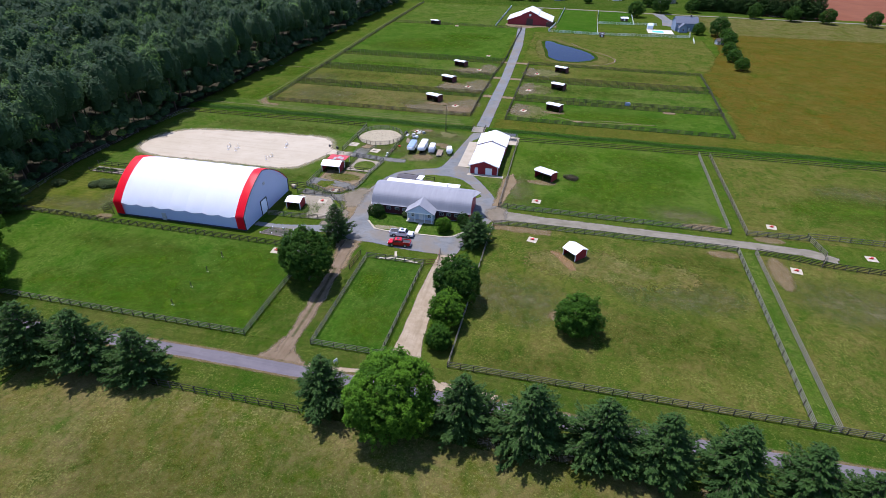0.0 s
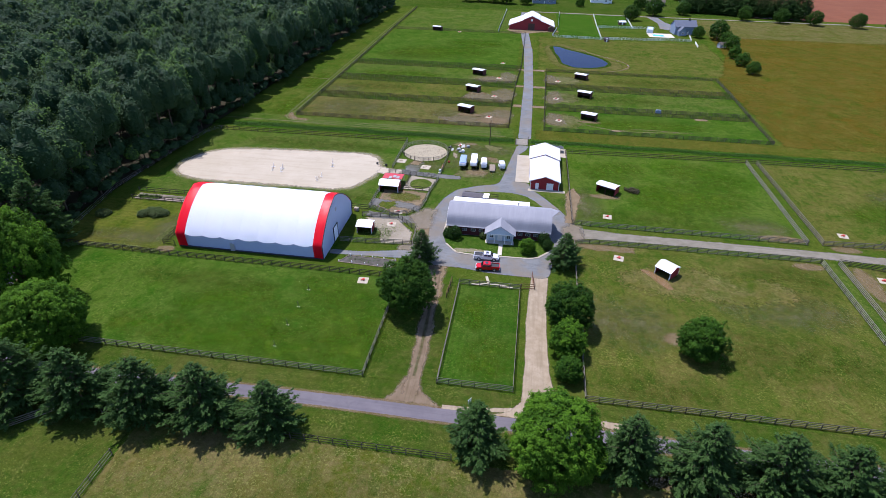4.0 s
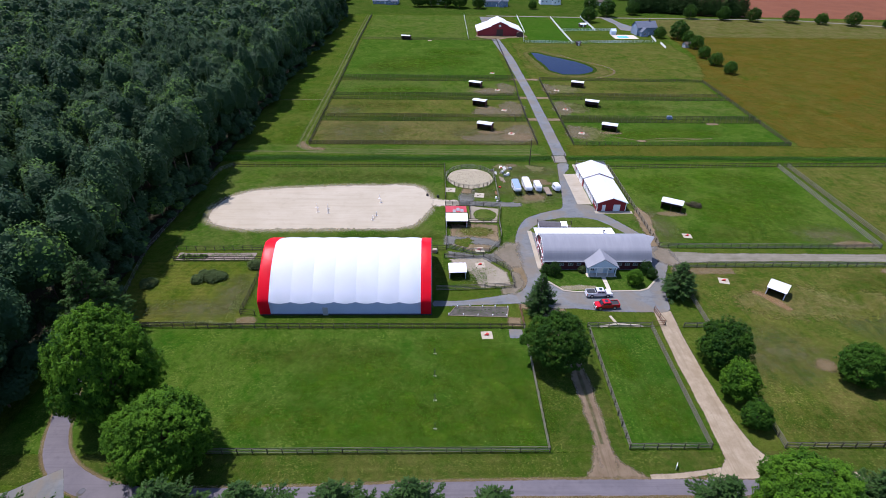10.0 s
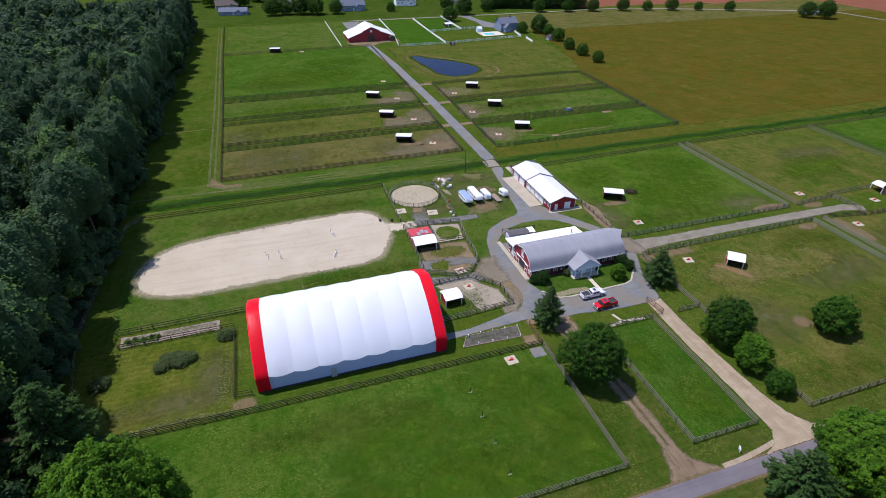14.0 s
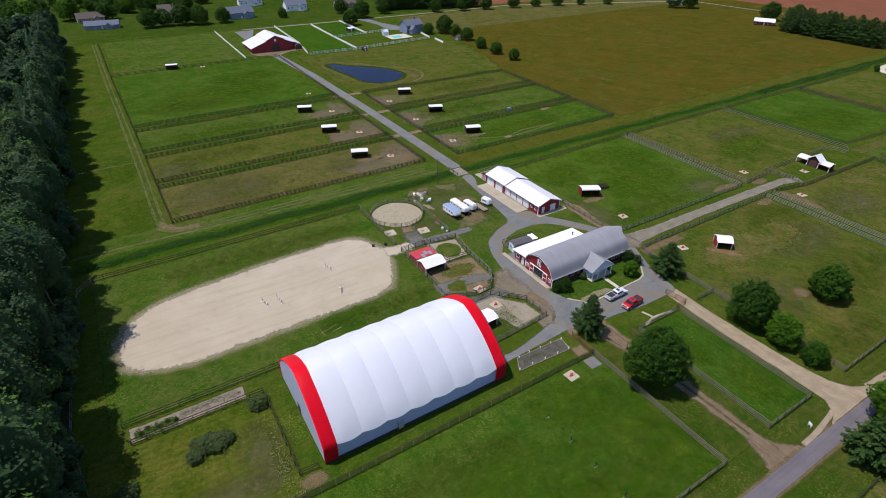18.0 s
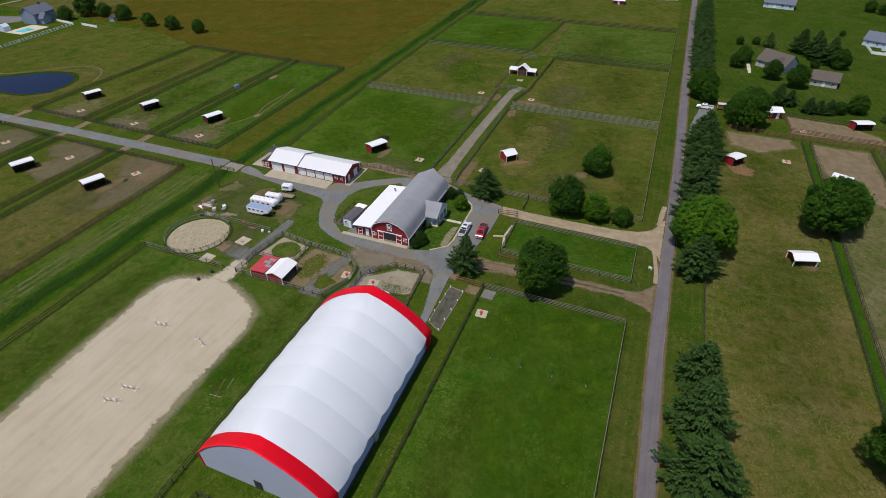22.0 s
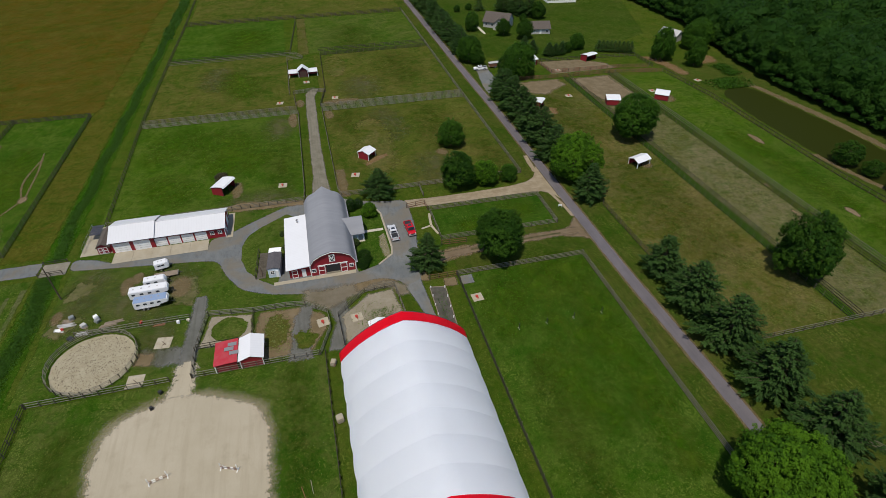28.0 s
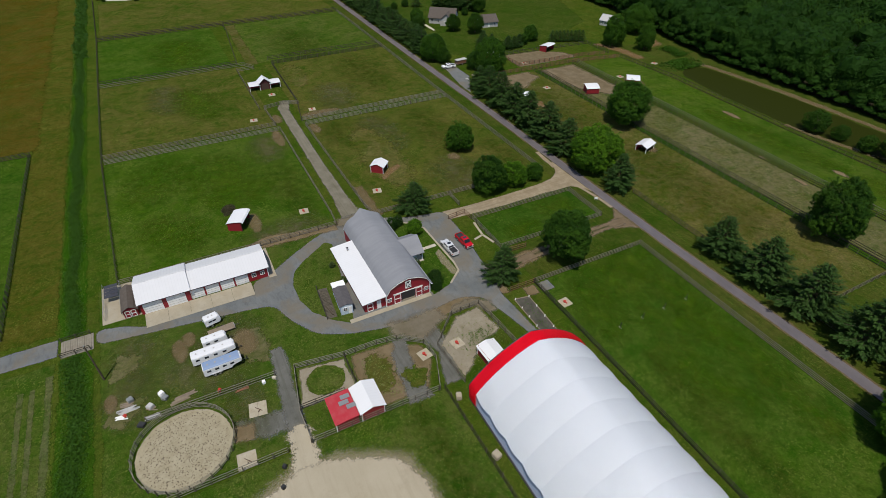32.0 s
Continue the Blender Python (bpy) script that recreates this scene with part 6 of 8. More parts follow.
    return ob


proto = run_in_shed()
proto.matrix_basis = pose(-1.4, 151.2, 0, 0, 0, -29)
dark_shed = run_in_shed(body=M_MAROON)
tagged(dark_shed, "dark maroon run-in horse shed with a white metal roof", "horse shed", "run-in sheds")
dark_shed.matrix_basis = pose(-51.6, 217.2, 0, 0, 0, -22)
for x, y, rz in ((-51.6, 246.6, -22), (-51.6, 275.4, -22), (-90.0, 381.6, -12), (-1.9, 216.6, -22), (-1.5, 246.6, -22), (-1.2, 276.4, -22)):
    copy_thing(dark_shed, pose(x, y, 0, 0, 0, rz))
for x, y, rz, w, d in ((71.6, 4.0, -70, 5.6, 3.5), (25.2, 17.2, 70, 4.6, 3.6), (24.6, -2.6, 50, 4.6, 3.6), (29.8, 44.8, -40, 4.4, 3.4)):
    s = run_in_shed(w, d)
    s.matrix_basis = pose(x, y, 0, 0, 0, rz)


def gable_shed(w, d, eave, ridge, sides=(1, 1, 1), roof=None, name="horse_shed", label="small red gabled horse shed with a white roof"):
    """A gabled shelter; ridge along local x, open to -y unless walled."""
    ob = thing(name, label, "horse shed")
    for s, on in ((-1, sides[0]), (1, sides[1])):
        if on:
            part("end_wall", prism([(-d / 2, 0.03), (-d / 2, eave), (0, ridge), (d / 2, eave), (d / 2, 0.03)], s * w / 2 - 0.05, s * w / 2 + 0.05), M_REDPLAIN, ob)
    if sides[2]:
        part("back_wall", box(-w / 2 + 0.05, w / 2 - 0.05, d / 2 - 0.1, d / 2, 0.03, eave), M_REDPLAIN, ob)
    part("roof", strip_roof([(-d / 2 - 0.35, eave - 0.12), (0, ridge + 0.1), (d / 2 + 0.35, eave - 0.12)], 0.08, -w / 2 - 0.25, w / 2 + 0.25), roof or M_ROOF_WHITE_X, ob, "white metal roof")
    for x in (-w / 2, w / 2):
        for y in (-d / 2, d / 2):
            part("corner_post", box(x - 0.08, x + 0.08, y - 0.08, y + 0.08, 0, eave), M_WHITE, ob)
    return ob


gable_shed(3.7, 3.7, 2.2, 2.9).matrix_basis = pose(7.8, 109.7, 0, 0, 0, -42)
s = gable_shed(5.2, 3.4, 2.0, 2.6, (0, 0, 1), label="open-sided shelter with a white gabled roof on posts")
s.matrix_basis = pose(-17.6, 31.4, 0, 0, 0, -72)
gable_shed(3.8, 3.4, 2.2, 2.6, label="small dark shed with a white roof beside the dome").matrix_basis = pose(-66.6, 117.2, 0, 0, 0, 2)
# red-roofed shed with a white half
two = gable_shed(5.6, 4.0, 2.3, 3.0, (1, 1, 1), label="red shed roofed half in white metal")
two.matrix_basis = pose(-65.9, 141.7, 0)
lean = thing("lean_to", "lean-to with a faded red patched roof", "lean-to", pose(-65.9, 146.2, 0, 0, 0, 90))
part("roof", strip_roof([(-2.05, 2.36), (0.2, 2.25), (2.2, 2.05)], 0.07, -3.0, 3.0, "y"), M_ROOF_RED, lean, "faded red metal roof")
for k, (a, b) in enumerate(((-0.2, 1.0), (0.3, 1.6), (-0.6, 0.6))):
    part("patch", box(a - 1.6, b - 1.2, -2.1 + k * 1.1, -1.2 + k * 1.1, 2.36, 2.40), M_IRON, lean, "bare metal patch")
part("wall", box(-1.9, 1.9, 2.7, 2.8, 0, 2.1), M_REDPLAIN, lean)
for y in (-2.8, 2.8):
    part("post", box(1.9, 2.05, y - 0.08, y + 0.08, 0, 2.05), M_WHITE, lean)

# triple loafing shed at the end of the lane
tri = thing("loafing_shed", "three-part red and white loafing shed", "horse shed", pose(84.2, 125.4, 0))
for y0, y1, e, r in ((-5.6, -1.9, 1.9, 2.6), (1.9, 5.6, 1.9, 2.6)):
    part("wing_wall", box(1.5, 1.6, y0, y1, 0, 2.2), M_REDPLAIN, tri)
    part("wing_roof", strip_roof([(-2.0, 2.0), (0.2, 2.75), (2.0, 2.3)], 0.08, y0 - 0.2, y1 + 0.2, "y"), M_ROOF_WHITE_Y, tri)
    for y in (y0, y1):
        part("post", box(-1.8, -1.65, y - 0.08, y + 0.08, 0, 2.0), M_WHITE, tri)
part("body", prism([(-1.9, 0), (-1.9, 2.6), (0, 4.1), (1.9, 2.6), (1.9, 0)], -1.6, 1.7), M_MAROON, tri)
part("centre_roof", strip_roof([(-2.3, 2.5), (0, 4.3), (2.3, 2.5)], 0.1, -2.0, 2.0), M_ROOF_WHITE_X, tri)
# A panel on the wall, its dark colour standing for the shaded inside.
part("doorway", box(-1.66, -1.58, -1.2, 1.2, 0.05, 2.3), M_INSIDE, tri, "dark panel for the shade in a doorway")


def gable_house(name, x, y, rz, w, d, eave, ridge, wall, roof, label, wing=None, windows=3, category="house", chimney=False):
    """A gabled house with windows, doors, and a wing where one shows."""
    ob = thing(name, label, category, pose(x, y, 0, 0, 0, rz))
    part("wall", prism([(-d / 2, 0), (-d / 2, eave), (0, ridge), (d / 2, eave), (d / 2, 0)], -w / 2, w / 2), wall, ob)
    r = part("roof", strip_roof([(-d / 2 - 0.5, eave + 0.16 - (ridge - eave) / d), (0, ridge + 0.16), (d / 2 + 0.5, eave + 0.16 - (ridge - eave) / d)], 0.15, -w / 2 - 0.4, w / 2 + 0.4), roof, ob)
    if chimney:
        part("chimney", box(w * 0.2 - 0.4, w * 0.2 + 0.4, -0.4, 0.4, ridge - 0.8, ridge + 1.2), M_SHINGLE_BROWN, r)
    for k in range(windows):
        wx = -w / 2 + w * (k + 0.5) / windows
        for s, facing in ((-1, "-y"), (1, "+y")):
            if k == windows // 2:
                part("door", box(wx - 0.5, wx + 0.5, s * d / 2 - 0.06, s * d / 2 + 0.06, 0.1, 2.2), M_WHITE, ob)
            else:
                window(ob, wx, s * (d / 2 + 0.02), eave * 0.55, 1.2, 1.3, facing)
    if wing:
        wx, ww, wd, we, wr = wing
        part("wing_wall", prism([(wx - ww / 2, 0), (wx - ww / 2, we), (wx, wr), (wx + ww / 2, we), (wx + ww / 2, 0)], -d / 2 - wd, -d / 2 + 0.3, "y"), wall, ob)
        part("wing_roof", strip_roof([(wx - ww / 2 - 0.4, we - 0.2), (wx, wr + 0.12), (wx + ww / 2 + 0.4, we - 0.2)], 0.14, -d / 2 - wd - 0.4, 0.0, "y"), roof, ob)
        window(ob, wx, -d / 2 - wd - 0.03, we * 0.55, 1.4, 1.3, "-y")
    return ob


far = thing("far_barn", "large red barn with a stepped white roof", "barn", pose(-27.4, 395, 0))
part("body", prism([(-15, 0), (-15, 2.6), (-5.8, 5.9), (-5.2, 6.6), (0, 8.7), (5.2, 6.6), (5.8, 5.9), (15, 2.6), (15, 0)], 0, 20, "y"), M_RED, far)
part("roof", strip_roof([(-15.6, 2.8), (-6, 6.2), (-5.4, 6.9), (0, 9.1), (5.4, 6.9), (6, 6.2), (15.6, 2.8)], 0.2, -0.8, 20.8, "y"), M_ROOF_WHITE_Y, far, "white stepped metal roof")
# Interior shade painted as a dark panel; the wall behind is closed.
part("big_door", box(-2.2, 2.2, -0.08, 0.04, 0.05, 4.2), M_INSIDE, far, "dark panel for the shade in a doorway")
part("loft_door", box(-0.7, 0.7, -0.1, 0.04, 5.6, 7.0), M_WHITE, far)
part("side_store", prism([(-2, 0), (-2, 2.4), (0, 3.4), (2, 2.4), (2, 0)], -3.2, 0, "y"), M_INSIDE, far).location.x = 13.4
gable_house("farmhouse", 74, 405, 8, 14, 9, 5.2, 8.4, M_BLUESIDE, M_SHINGLE_BLUE, "blue-grey house beside a pool", (-3, 5, 4, 3.0, 5.4), 4, chimney=True)
pool = thing("swimming_pool", "turquoise swimming pool with a pale deck", "pool", pose(57, 394, 0))
part("deck", box(-7, 9, -6, 7, 0.03, 0.12), M_SLAB, pool)
part("water", box(-4, 3, -3, 3, 0.12, 0.16), M_POOL, pool)
part("hut", prism([(-2, 0), (-2, 2.4), (0, 3.8), (2, 2.4), (2, 0)], -6.5, -3, "x"), M_BLUEWHITE, pool).location.y = 9
HOUSES = [
    (-114, 527, -8, 22, 9, 2.8, 5.2, M_BLUESIDE, M_SHINGLE_BLUE, "long low blue-grey ranch house"),
    (-70, 530, 10, 16, 9, 4.6, 8.0, M_GREYSIDE, M_SHINGLE_DARK, "dark roofed far house among trees"),
    (-18, 520, 4, 20, 10, 4.6, 8.6, M_BLUESIDE, M_SHINGLE_BLUE, "dark blue far house with a terrace"),
    (32, 534, 0, 18, 10, 4.8, 8.4, M_WHITE, M_SHINGLE_BLUE, "white far house with a blue roof"),
    (76, 530, -6, 18, 10, 3.2, 6.4, M_CONCRETE, M_SHINGLE_BROWN, "tan far house with a brown roof"),
    (-165, 545, 6, 18, 10, 3.2, 6.4, M_CONCRETE, M_SHINGLE_BROWN, "brown roofed far house among lawns"),
    (-120, 560, 6, 18, 10, 3.2, 6.6, M_CONCRETE, M_SHINGLE_BROWN, "brown roofed far house among lawns"),
    (-60, 570, -4, 22, 10, 3.2, 6.6, M_CONCRETE, M_SHINGLE_BROWN, "brown roofed far house among lawns"),
    (6, 580, -4, 20, 10, 4.2, 7.6, M_WHITE, M_SHINGLE_BLUE, "white far house among lawns"),
]
for x, y, rz, w, d, e, r, wall, roof, label in HOUSES:
    gable_house("house", x, y, rz, w, d, e, r, wall, roof, label, (w * 0.2, 5, 2.5, e * 0.8, e * 0.8 + 2), 5)
gable_house("house", 130.5, 25.2, 231, 13, 9, 3.0, 6.6, M_GREYSIDE, M_SHINGLE_BROWN, "grey country house with a dark brown roof", (3, 6, 3, 3.0, 5.6), 4)
gable_house("garage", 116.2, 8.8, 259, 9.4, 9, 2.6, 4.9, M_GREYSIDE, M_SHINGLE_BROWN, "grey garage with a dark brown roof", None, 3, "garage")
gable_house("house", 182, -27.5, 245, 20, 11, 2.8, 5.6, M_BLUEWHITE, M_SHINGLE_BLUE, "slate blue roofed house behind a white fence", (2, 6, 3.5, 2.8, 5.2), 5)
gable_house("garden_shed", 171.6, -36.6, 245, 4, 3.4, 2.1, 3.0, M_WHITE, M_SHINGLE_BLUE, "small pale shed beside the white fence", None, 1, "shed")
vinyl_fence([(180, -17.6), (166.5, -17.4), (164.2, -33.8), (169.0, -36.0)])
track("garden_path", [(134, 35.8), (119.2, 35.8)], 1.4, 0.06, M_SLAB, "pale paved path beside the country house", "path")
sheet("patio", rounded([(129, 21.2), (134, 21.0), (134, 17.6), (130.4, 17.2)], 0.6), 0.06, M_SLAB, "small pale patio behind the country house", "patio", 0.1, 0.3)
gable_house("house", 250, 14, 80, 16, 9, 3.0, 6.0, M_BLUEWHITE, M_SHINGLE_BLUE, "white and blue far house", (2, 7, 5, 3, 5.4), 4)
gable_house("house", 88, -47, 24, 9, 6, 2.6, 4.6, M_GREYSIDE, M_GREYSIDE, "pale grey cottage among trees", None, 3)
far_stable = gable_house("red_barn", 268, 100, 0, 20, 17, 3.2, 6.0, M_REDPLAIN, M_ROOF_WHITE_X, "large far red barn with a broad white roof", None, 5, "barn")
part("lean_to", prism([(-12.6, 0), (-12.6, 2.2), (-8.5, 3.0), (-8.5, 0)], -8, 7), M_REDPLAIN, far_stable)
part("lean_to_roof", strip_roof([(-13.0, 2.2), (-8.9, 3.02)], 0.12, -8.4, 7.4), M_ROOF_WHITE_X, far_stable)
for wy in (-5.6, 0.2, 5.4):
    part("stable_door", box(-10.08, -9.95, wy - 0.9, wy + 0.9, 0.05, 2.4), M_WHITE if wy == 0.2 else M_INSIDE, far_stable)
gable_house("red_shed", 226.6, 103.4, 90, 6.4, 4.6, 2.3, 3.1, M_REDPLAIN, M_ROOF_WHITE_X, "small red field shed with a white roof", None, 1, "shed")
gable_house("red_shed", 269, 122, 70, 4.6, 3.4, 2.2, 3.2, M_REDPLAIN, M_SHINGLE_DARK, "little red hut under the far trees", None, 1, "shed")
gable_house("red_barn", 324, 291, -60, 14, 7, 2.8, 4.6, M_REDPLAIN, M_ROOF_WHITE_X, "far red shed with white roof", None, 5, "barn")
gable_house("house", 357, 281, -50, 12, 8, 3.0, 6.0, M_WHITE, M_SHINGLE_BLUE, "white far house with a blue-grey roof", None, 3)
gable_house("white_barn", 346, 390, -40, 14, 6, 2.6, 4.2, M_WHITE, M_ROOF_WHITE_X, "low white far barn", None, 4, "barn")
gable_house("house", 372, 205, -60, 22, 9, 2.8, 5.0, M_WHITE, M_ROOF_RED, "long far house with a red roof", None, 4)
gable_house("stable", 72.4, 31.4, -70, 5.4, 4.6, 2.6, 3.4, M_REDPLAIN, M_ROOF_WHITE_X, "small red stable with a white roof", None, 2, "stable")
gable_house("garden_shed", 88.4, 365, 20, 4, 3, 2.2, 3.2, M_GREYSIDE, M_SHINGLE_BROWN, "small grey shed under a tree", None, 1, "shed")
gable_house("play_hut", 20.0, 368, 10, 2.4, 2, 1.8, 2.6, M_INSIDE, M_SHINGLE_DARK, "tiny dark hut by the white fence", None, 1, "hut")
gable_house("calf_hut", 37, 429, 10, 4.4, 3.4, 2.0, 2.6, M_INSIDE, M_ROOF_WHITE_X, "small white-roofed hut on the far lawn", None, 1, "hut")


# ---- vehicles ----
def wheel(parent, x, y, r, w=0.24):
    t = part("wheel", bmesh.new(), M_TYRE, parent)
    t.location = (x, y, r)
    bm = bmesh.new()
    tube((0, -w / 2, 0), (0, w / 2, 0), r, r, 16, bm)
    bmesh.ops.bevel(bm, geom=[e for e in bm.edges if abs(e.verts[0].co.y - e.verts[1].co.y) < 1e-5], offset=0.05, segments=2, affect="EDGES")
    bm.to_mesh(t.data)
    bm.free()
    part("rim", tube((0, -w / 2 - 0.01, 0), (0, w / 2 + 0.01, 0), r * 0.58, r * 0.58, 12), M_ALLOY, t)


def pickup(paint, bed_dark, label, length=5.9):
    """A crew-cab pickup heading +x."""
    ob = thing("pickup_truck", label, "pickup truck")
    h, w = length / 2, 0.97
    low = [(-h, 0.55), (-h + 0.04, 1.08), (h - 1.55, 1.12), (h - 0.25, 1.05), (h, 0.88), (h + 0.02, 0.52), (h - 0.5, 0.42), (-h + 0.4, 0.42)]
    bm = bmesh.new()
    ends = [[bm.verts.new((u, s * w * (0.97 if z > 1.0 else 1.0), z)) for u, z in low] for s in (-1, 1)]
    n = len(low)
    for k in range(n):
        bm.faces.new((ends[0][k], ends[0][(k + 1) % n], ends[1][(k + 1) % n], ends[1][k]))
    bm.faces.new(ends[0][::-1])
    bm.faces.new(ends[1])
    bmesh.ops.bevel(bm, geom=list(bm.edges), offset=0.06, segments=2, affect="EDGES")
    body = part("body", bm, paint, ob)
    cab = [(-0.75, 1.08), (-0.6, 1.72), (-0.35, 1.82), (0.75, 1.82), (1.0, 1.76), (1.62, 1.14)]
    bm = bmesh.new()
    ends = [[bm.verts.new((u, s * (w - 0.04 - (z - 1.08) * 0.22), z)) for u, z in cab] for s in (-1, 1)]
    for k in range(len(cab)):
        bm.faces.new((ends[0][k], ends[0][(k + 1) % len(cab)], ends[1][(k + 1) % len(cab)], ends[1][k]))
    bm.faces.new(ends[0][::-1])
    bm.faces.new(ends[1])
    bmesh.ops.bevel(bm, geom=list(bm.edges), offset=0.05, segments=2, affect="EDGES")
    part("cab", bm, paint, ob)
    bm = bmesh.new()
    vs = [bm.verts.new(p) for p in ((1.60, -0.8, 1.19), (1.60, 0.8, 1.19), (1.08, 0.7, 1.74), (1.08, -0.7, 1.74))]
    bm.faces.new(vs)
    bmesh.ops.solidify(bm, geom=list(bm.faces), thickness=0.04)
    part("windscreen", bm, M_GLASS, ob)
    part("rear_window", box(-0.78, -0.66, -0.62, 0.62, 1.24, 1.62), M_GLASS, ob)
    for s in (-1, 1):
        for x0, x1 in ((-0.52, 0.28), (0.36, 1.15)):
            part("side_window", box(x0, x1, s * 0.85 - 0.04, s * 0.85 + 0.04, 1.22, 1.62, bevel=0.015), M_GLASS, ob)
        part("mirror", box(1.15, 1.3, s * 1.1 - 0.1, s * 1.1 + 0.1, 1.15, 1.33, bevel=0.03), M_BLACK, ob)
        part("head_light", box(h - 0.16, h + 0.03, s * 0.72 - 0.18, s * 0.72 + 0.18, 0.78, 0.96, bevel=0.02), M_LAMP, ob)
        part("tail_light", box(-h - 0.02, -h + 0.08, s * 0.86 - 0.08, s * 0.86 + 0.08, 0.72, 1.05, bevel=0.02), M_LAMP_RED, ob)
        for x in (-h + 1.2, h - 1.05):
            wheel(ob, x, s * 0.86, 0.40)
            part("arch", tube((x, s * 0.9, 0.42), (x, s * 0.985, 0.42), 0.5, 0.5, 14), M_BLACK, ob)
    part("bed", box(-h + 0.1, -0.85, -0.8, 0.8, 0.95, 1.13), bed_dark, ob, "dark open cargo bed")
    for y0, y1 in ((-0.93, -0.8), (0.8, 0.93)):
        part("bed_side", box(-h + 0.05, -0.8, y0, y1, 1.05, 1.3, bevel=0.03), paint, ob)
    part("tailgate", box(-h, -h + 0.1, -0.85, 0.85, 0.85, 1.28, bevel=0.03), paint, ob)
    part("bumper", box(h - 0.1, h + 0.12, -0.92, 0.92, 0.42, 0.62, bevel=0.04), M_ALLOY, ob)
    part("bumper", box(-h - 0.15, -h + 0.05, -0.9, 0.9, 0.45, 0.6, bevel=0.04), M_ALLOY, ob)
    part("grille", box(h - 0.02, h + 0.04, -0.5, 0.5, 0.64, 0.92), M_BLACK, ob)
    part("sunroof", box(-0.1, 0.6, -0.45, 0.45, 1.8, 1.835), M_GLASS, ob)
    return ob


pickup(M_SILVER, M_BLACK, "silver-white crew-cab pickup with a dark bed").matrix_basis = pose(-34.3, 108.9, 0.05, 0, 0, 2)
pickup(M_CARRED, M_BLACK, "bright red pickup parked on the drive", 5.5).matrix_basis = pose(-33.6, 104.6, 0.05, 0, 0, 184)
pickup(M_CARWHITE, M_BLACK, "white pickup parked by the lane", 5.7).matrix_basis = pose(71.6, 53.2, 0.05, 0, 0, 85)


for y, paint, tint in ((109.4, M_BLACK, "black"), (106.6, M_BLACK, "black"), (101.6, M_CARRED, "dark red"), (95.8, M_CARWHITE, "white"), (93.0, M_BLACK, "black")):
    pickup(paint, M_BLACK, tint + " vehicle parked before the far red barn", 4.9).matrix_basis = pose(253.6, y, 0.05, 0, 0, 2)
pickup(M_BLACK, M_BLACK, "black vehicle on the gravel beside the field shed", 5.0).matrix_basis = pose(241.0, 103.0, 0.05, 0, 0, 84)


def horse_trailer(length, wide, high, roof, label, nose=0.0, axles=2):
    """A horse trailer heading +x: rounded body, nose, windows, vents, wheels, coupling."""
    ob = thing("horse_trailer", label, "horse trailer", group="parked trailers")
    h, w = length / 2, wide / 2
    side = [(-h, 0.45), (-h, high - 0.1), (-h + 0.1, high), (h - 0.25, high), (h, high - 0.3)]
    side += [(h, 1.25), (h - nose, 1.15), (h - nose, 0.45)] if nose else [(h + 0.15, 1.2), (h, 0.45)]
    bm = bmesh.new()
    ends = [[bm.verts.new((u, s * w, z)) for u, z in side] for s in (-1, 1)]
    n = len(side)
    for k in range(n):
        bm.faces.new((ends[0][k], ends[0][(k + 1) % n], ends[1][(k + 1) % n], ends[1][k]))
    bm.faces.new(ends[0][::-1])
    bm.faces.new(ends[1])
    bmesh.ops.bevel(bm, geom=list(bm.edges), offset=0.16, segments=3, affect="EDGES")
    part("body", bm, M_CARWHITE, ob, "white panelled body")
    part("roof", prism([(-w + 0.02, high - 0.03), (-w * 0.6, high + 0.06), (w * 0.6, high + 0.06), (w - 0.02, high - 0.03)], -h + 0.12, h - 0.3), roof, ob)
    count = max(2, int(length / 1.6))
    for k in range(count):
        x = -h + 0.6 + k * (length - 1.4) / count
        for s in (-1, 1):
            part("window", box(x, x + 0.7, s * w - 0.02, s * w + 0.02, high * 0.62, high * 0.8, bevel=0.01), M_GLASS, ob)
        part("roof_vent", box(x + 0.2, x + 0.5, -0.16, 0.16, high + 0.05, high + 0.13, bevel=0.02), M_GREYSIDE, ob)
    for s in (-1, 1):
        for k in range(axles):
            wheel(ob, -h * 0.25 - k * 0.85, s * (w + 0.05), 0.36, 0.22)
        part("fender", box(-h * 0.25 - 1.25, -h * 0.25 + 0.45, s * (w + 0.06) - 0.14, s * (w + 0.06) + 0.14, 0.72, 0.8, bevel=0.02), M_ALLOY, ob)
    part("rear_door", box(-h - 0.04, -h + 0.02, -w + 0.1, w - 0.1, 0.5, high - 0.2, bevel=0.02), M_CARWHITE, ob)
    part("coupling", tube((h - 0.1, 0, 0.5), (h + 1.1, 0, 0.5), 0.07), M_BLACK, ob)
    part("jack", tube((h + 0.8, 0, 0.0), (h + 0.8, 0, 0.9), 0.05), M_BLACK, ob)
    return ob


horse_trailer(6.8, 2.1, 2.35, M_ALUM, "blue-grey roofed gooseneck horse trailer", 1.9).matrix_basis = pose(-46.4, 162.6, 0.03, 0, 0, -88)
horse_trailer(7.8, 2.1, 2.4, M_ROOF_WHITE_X, "long white gooseneck horse trailer", 2.0).matrix_basis = pose(-42.9, 163.6, 0.03, 0, 0, -88)
horse_trailer(4.4, 1.8, 2.2, M_ROOF_WHITE_X, "white two-horse trailer on the grass").matrix_basis = pose(-39.6, 163.0, 0.03, 0, 0, -86)
horse_trailer(2.9, 1.75, 2.1, M_ROOF_WHITE_X, "small white horse trailer", 0, 1).matrix_basis = pose(-33.7, 162.6, 0.03, 0, 0, -78)
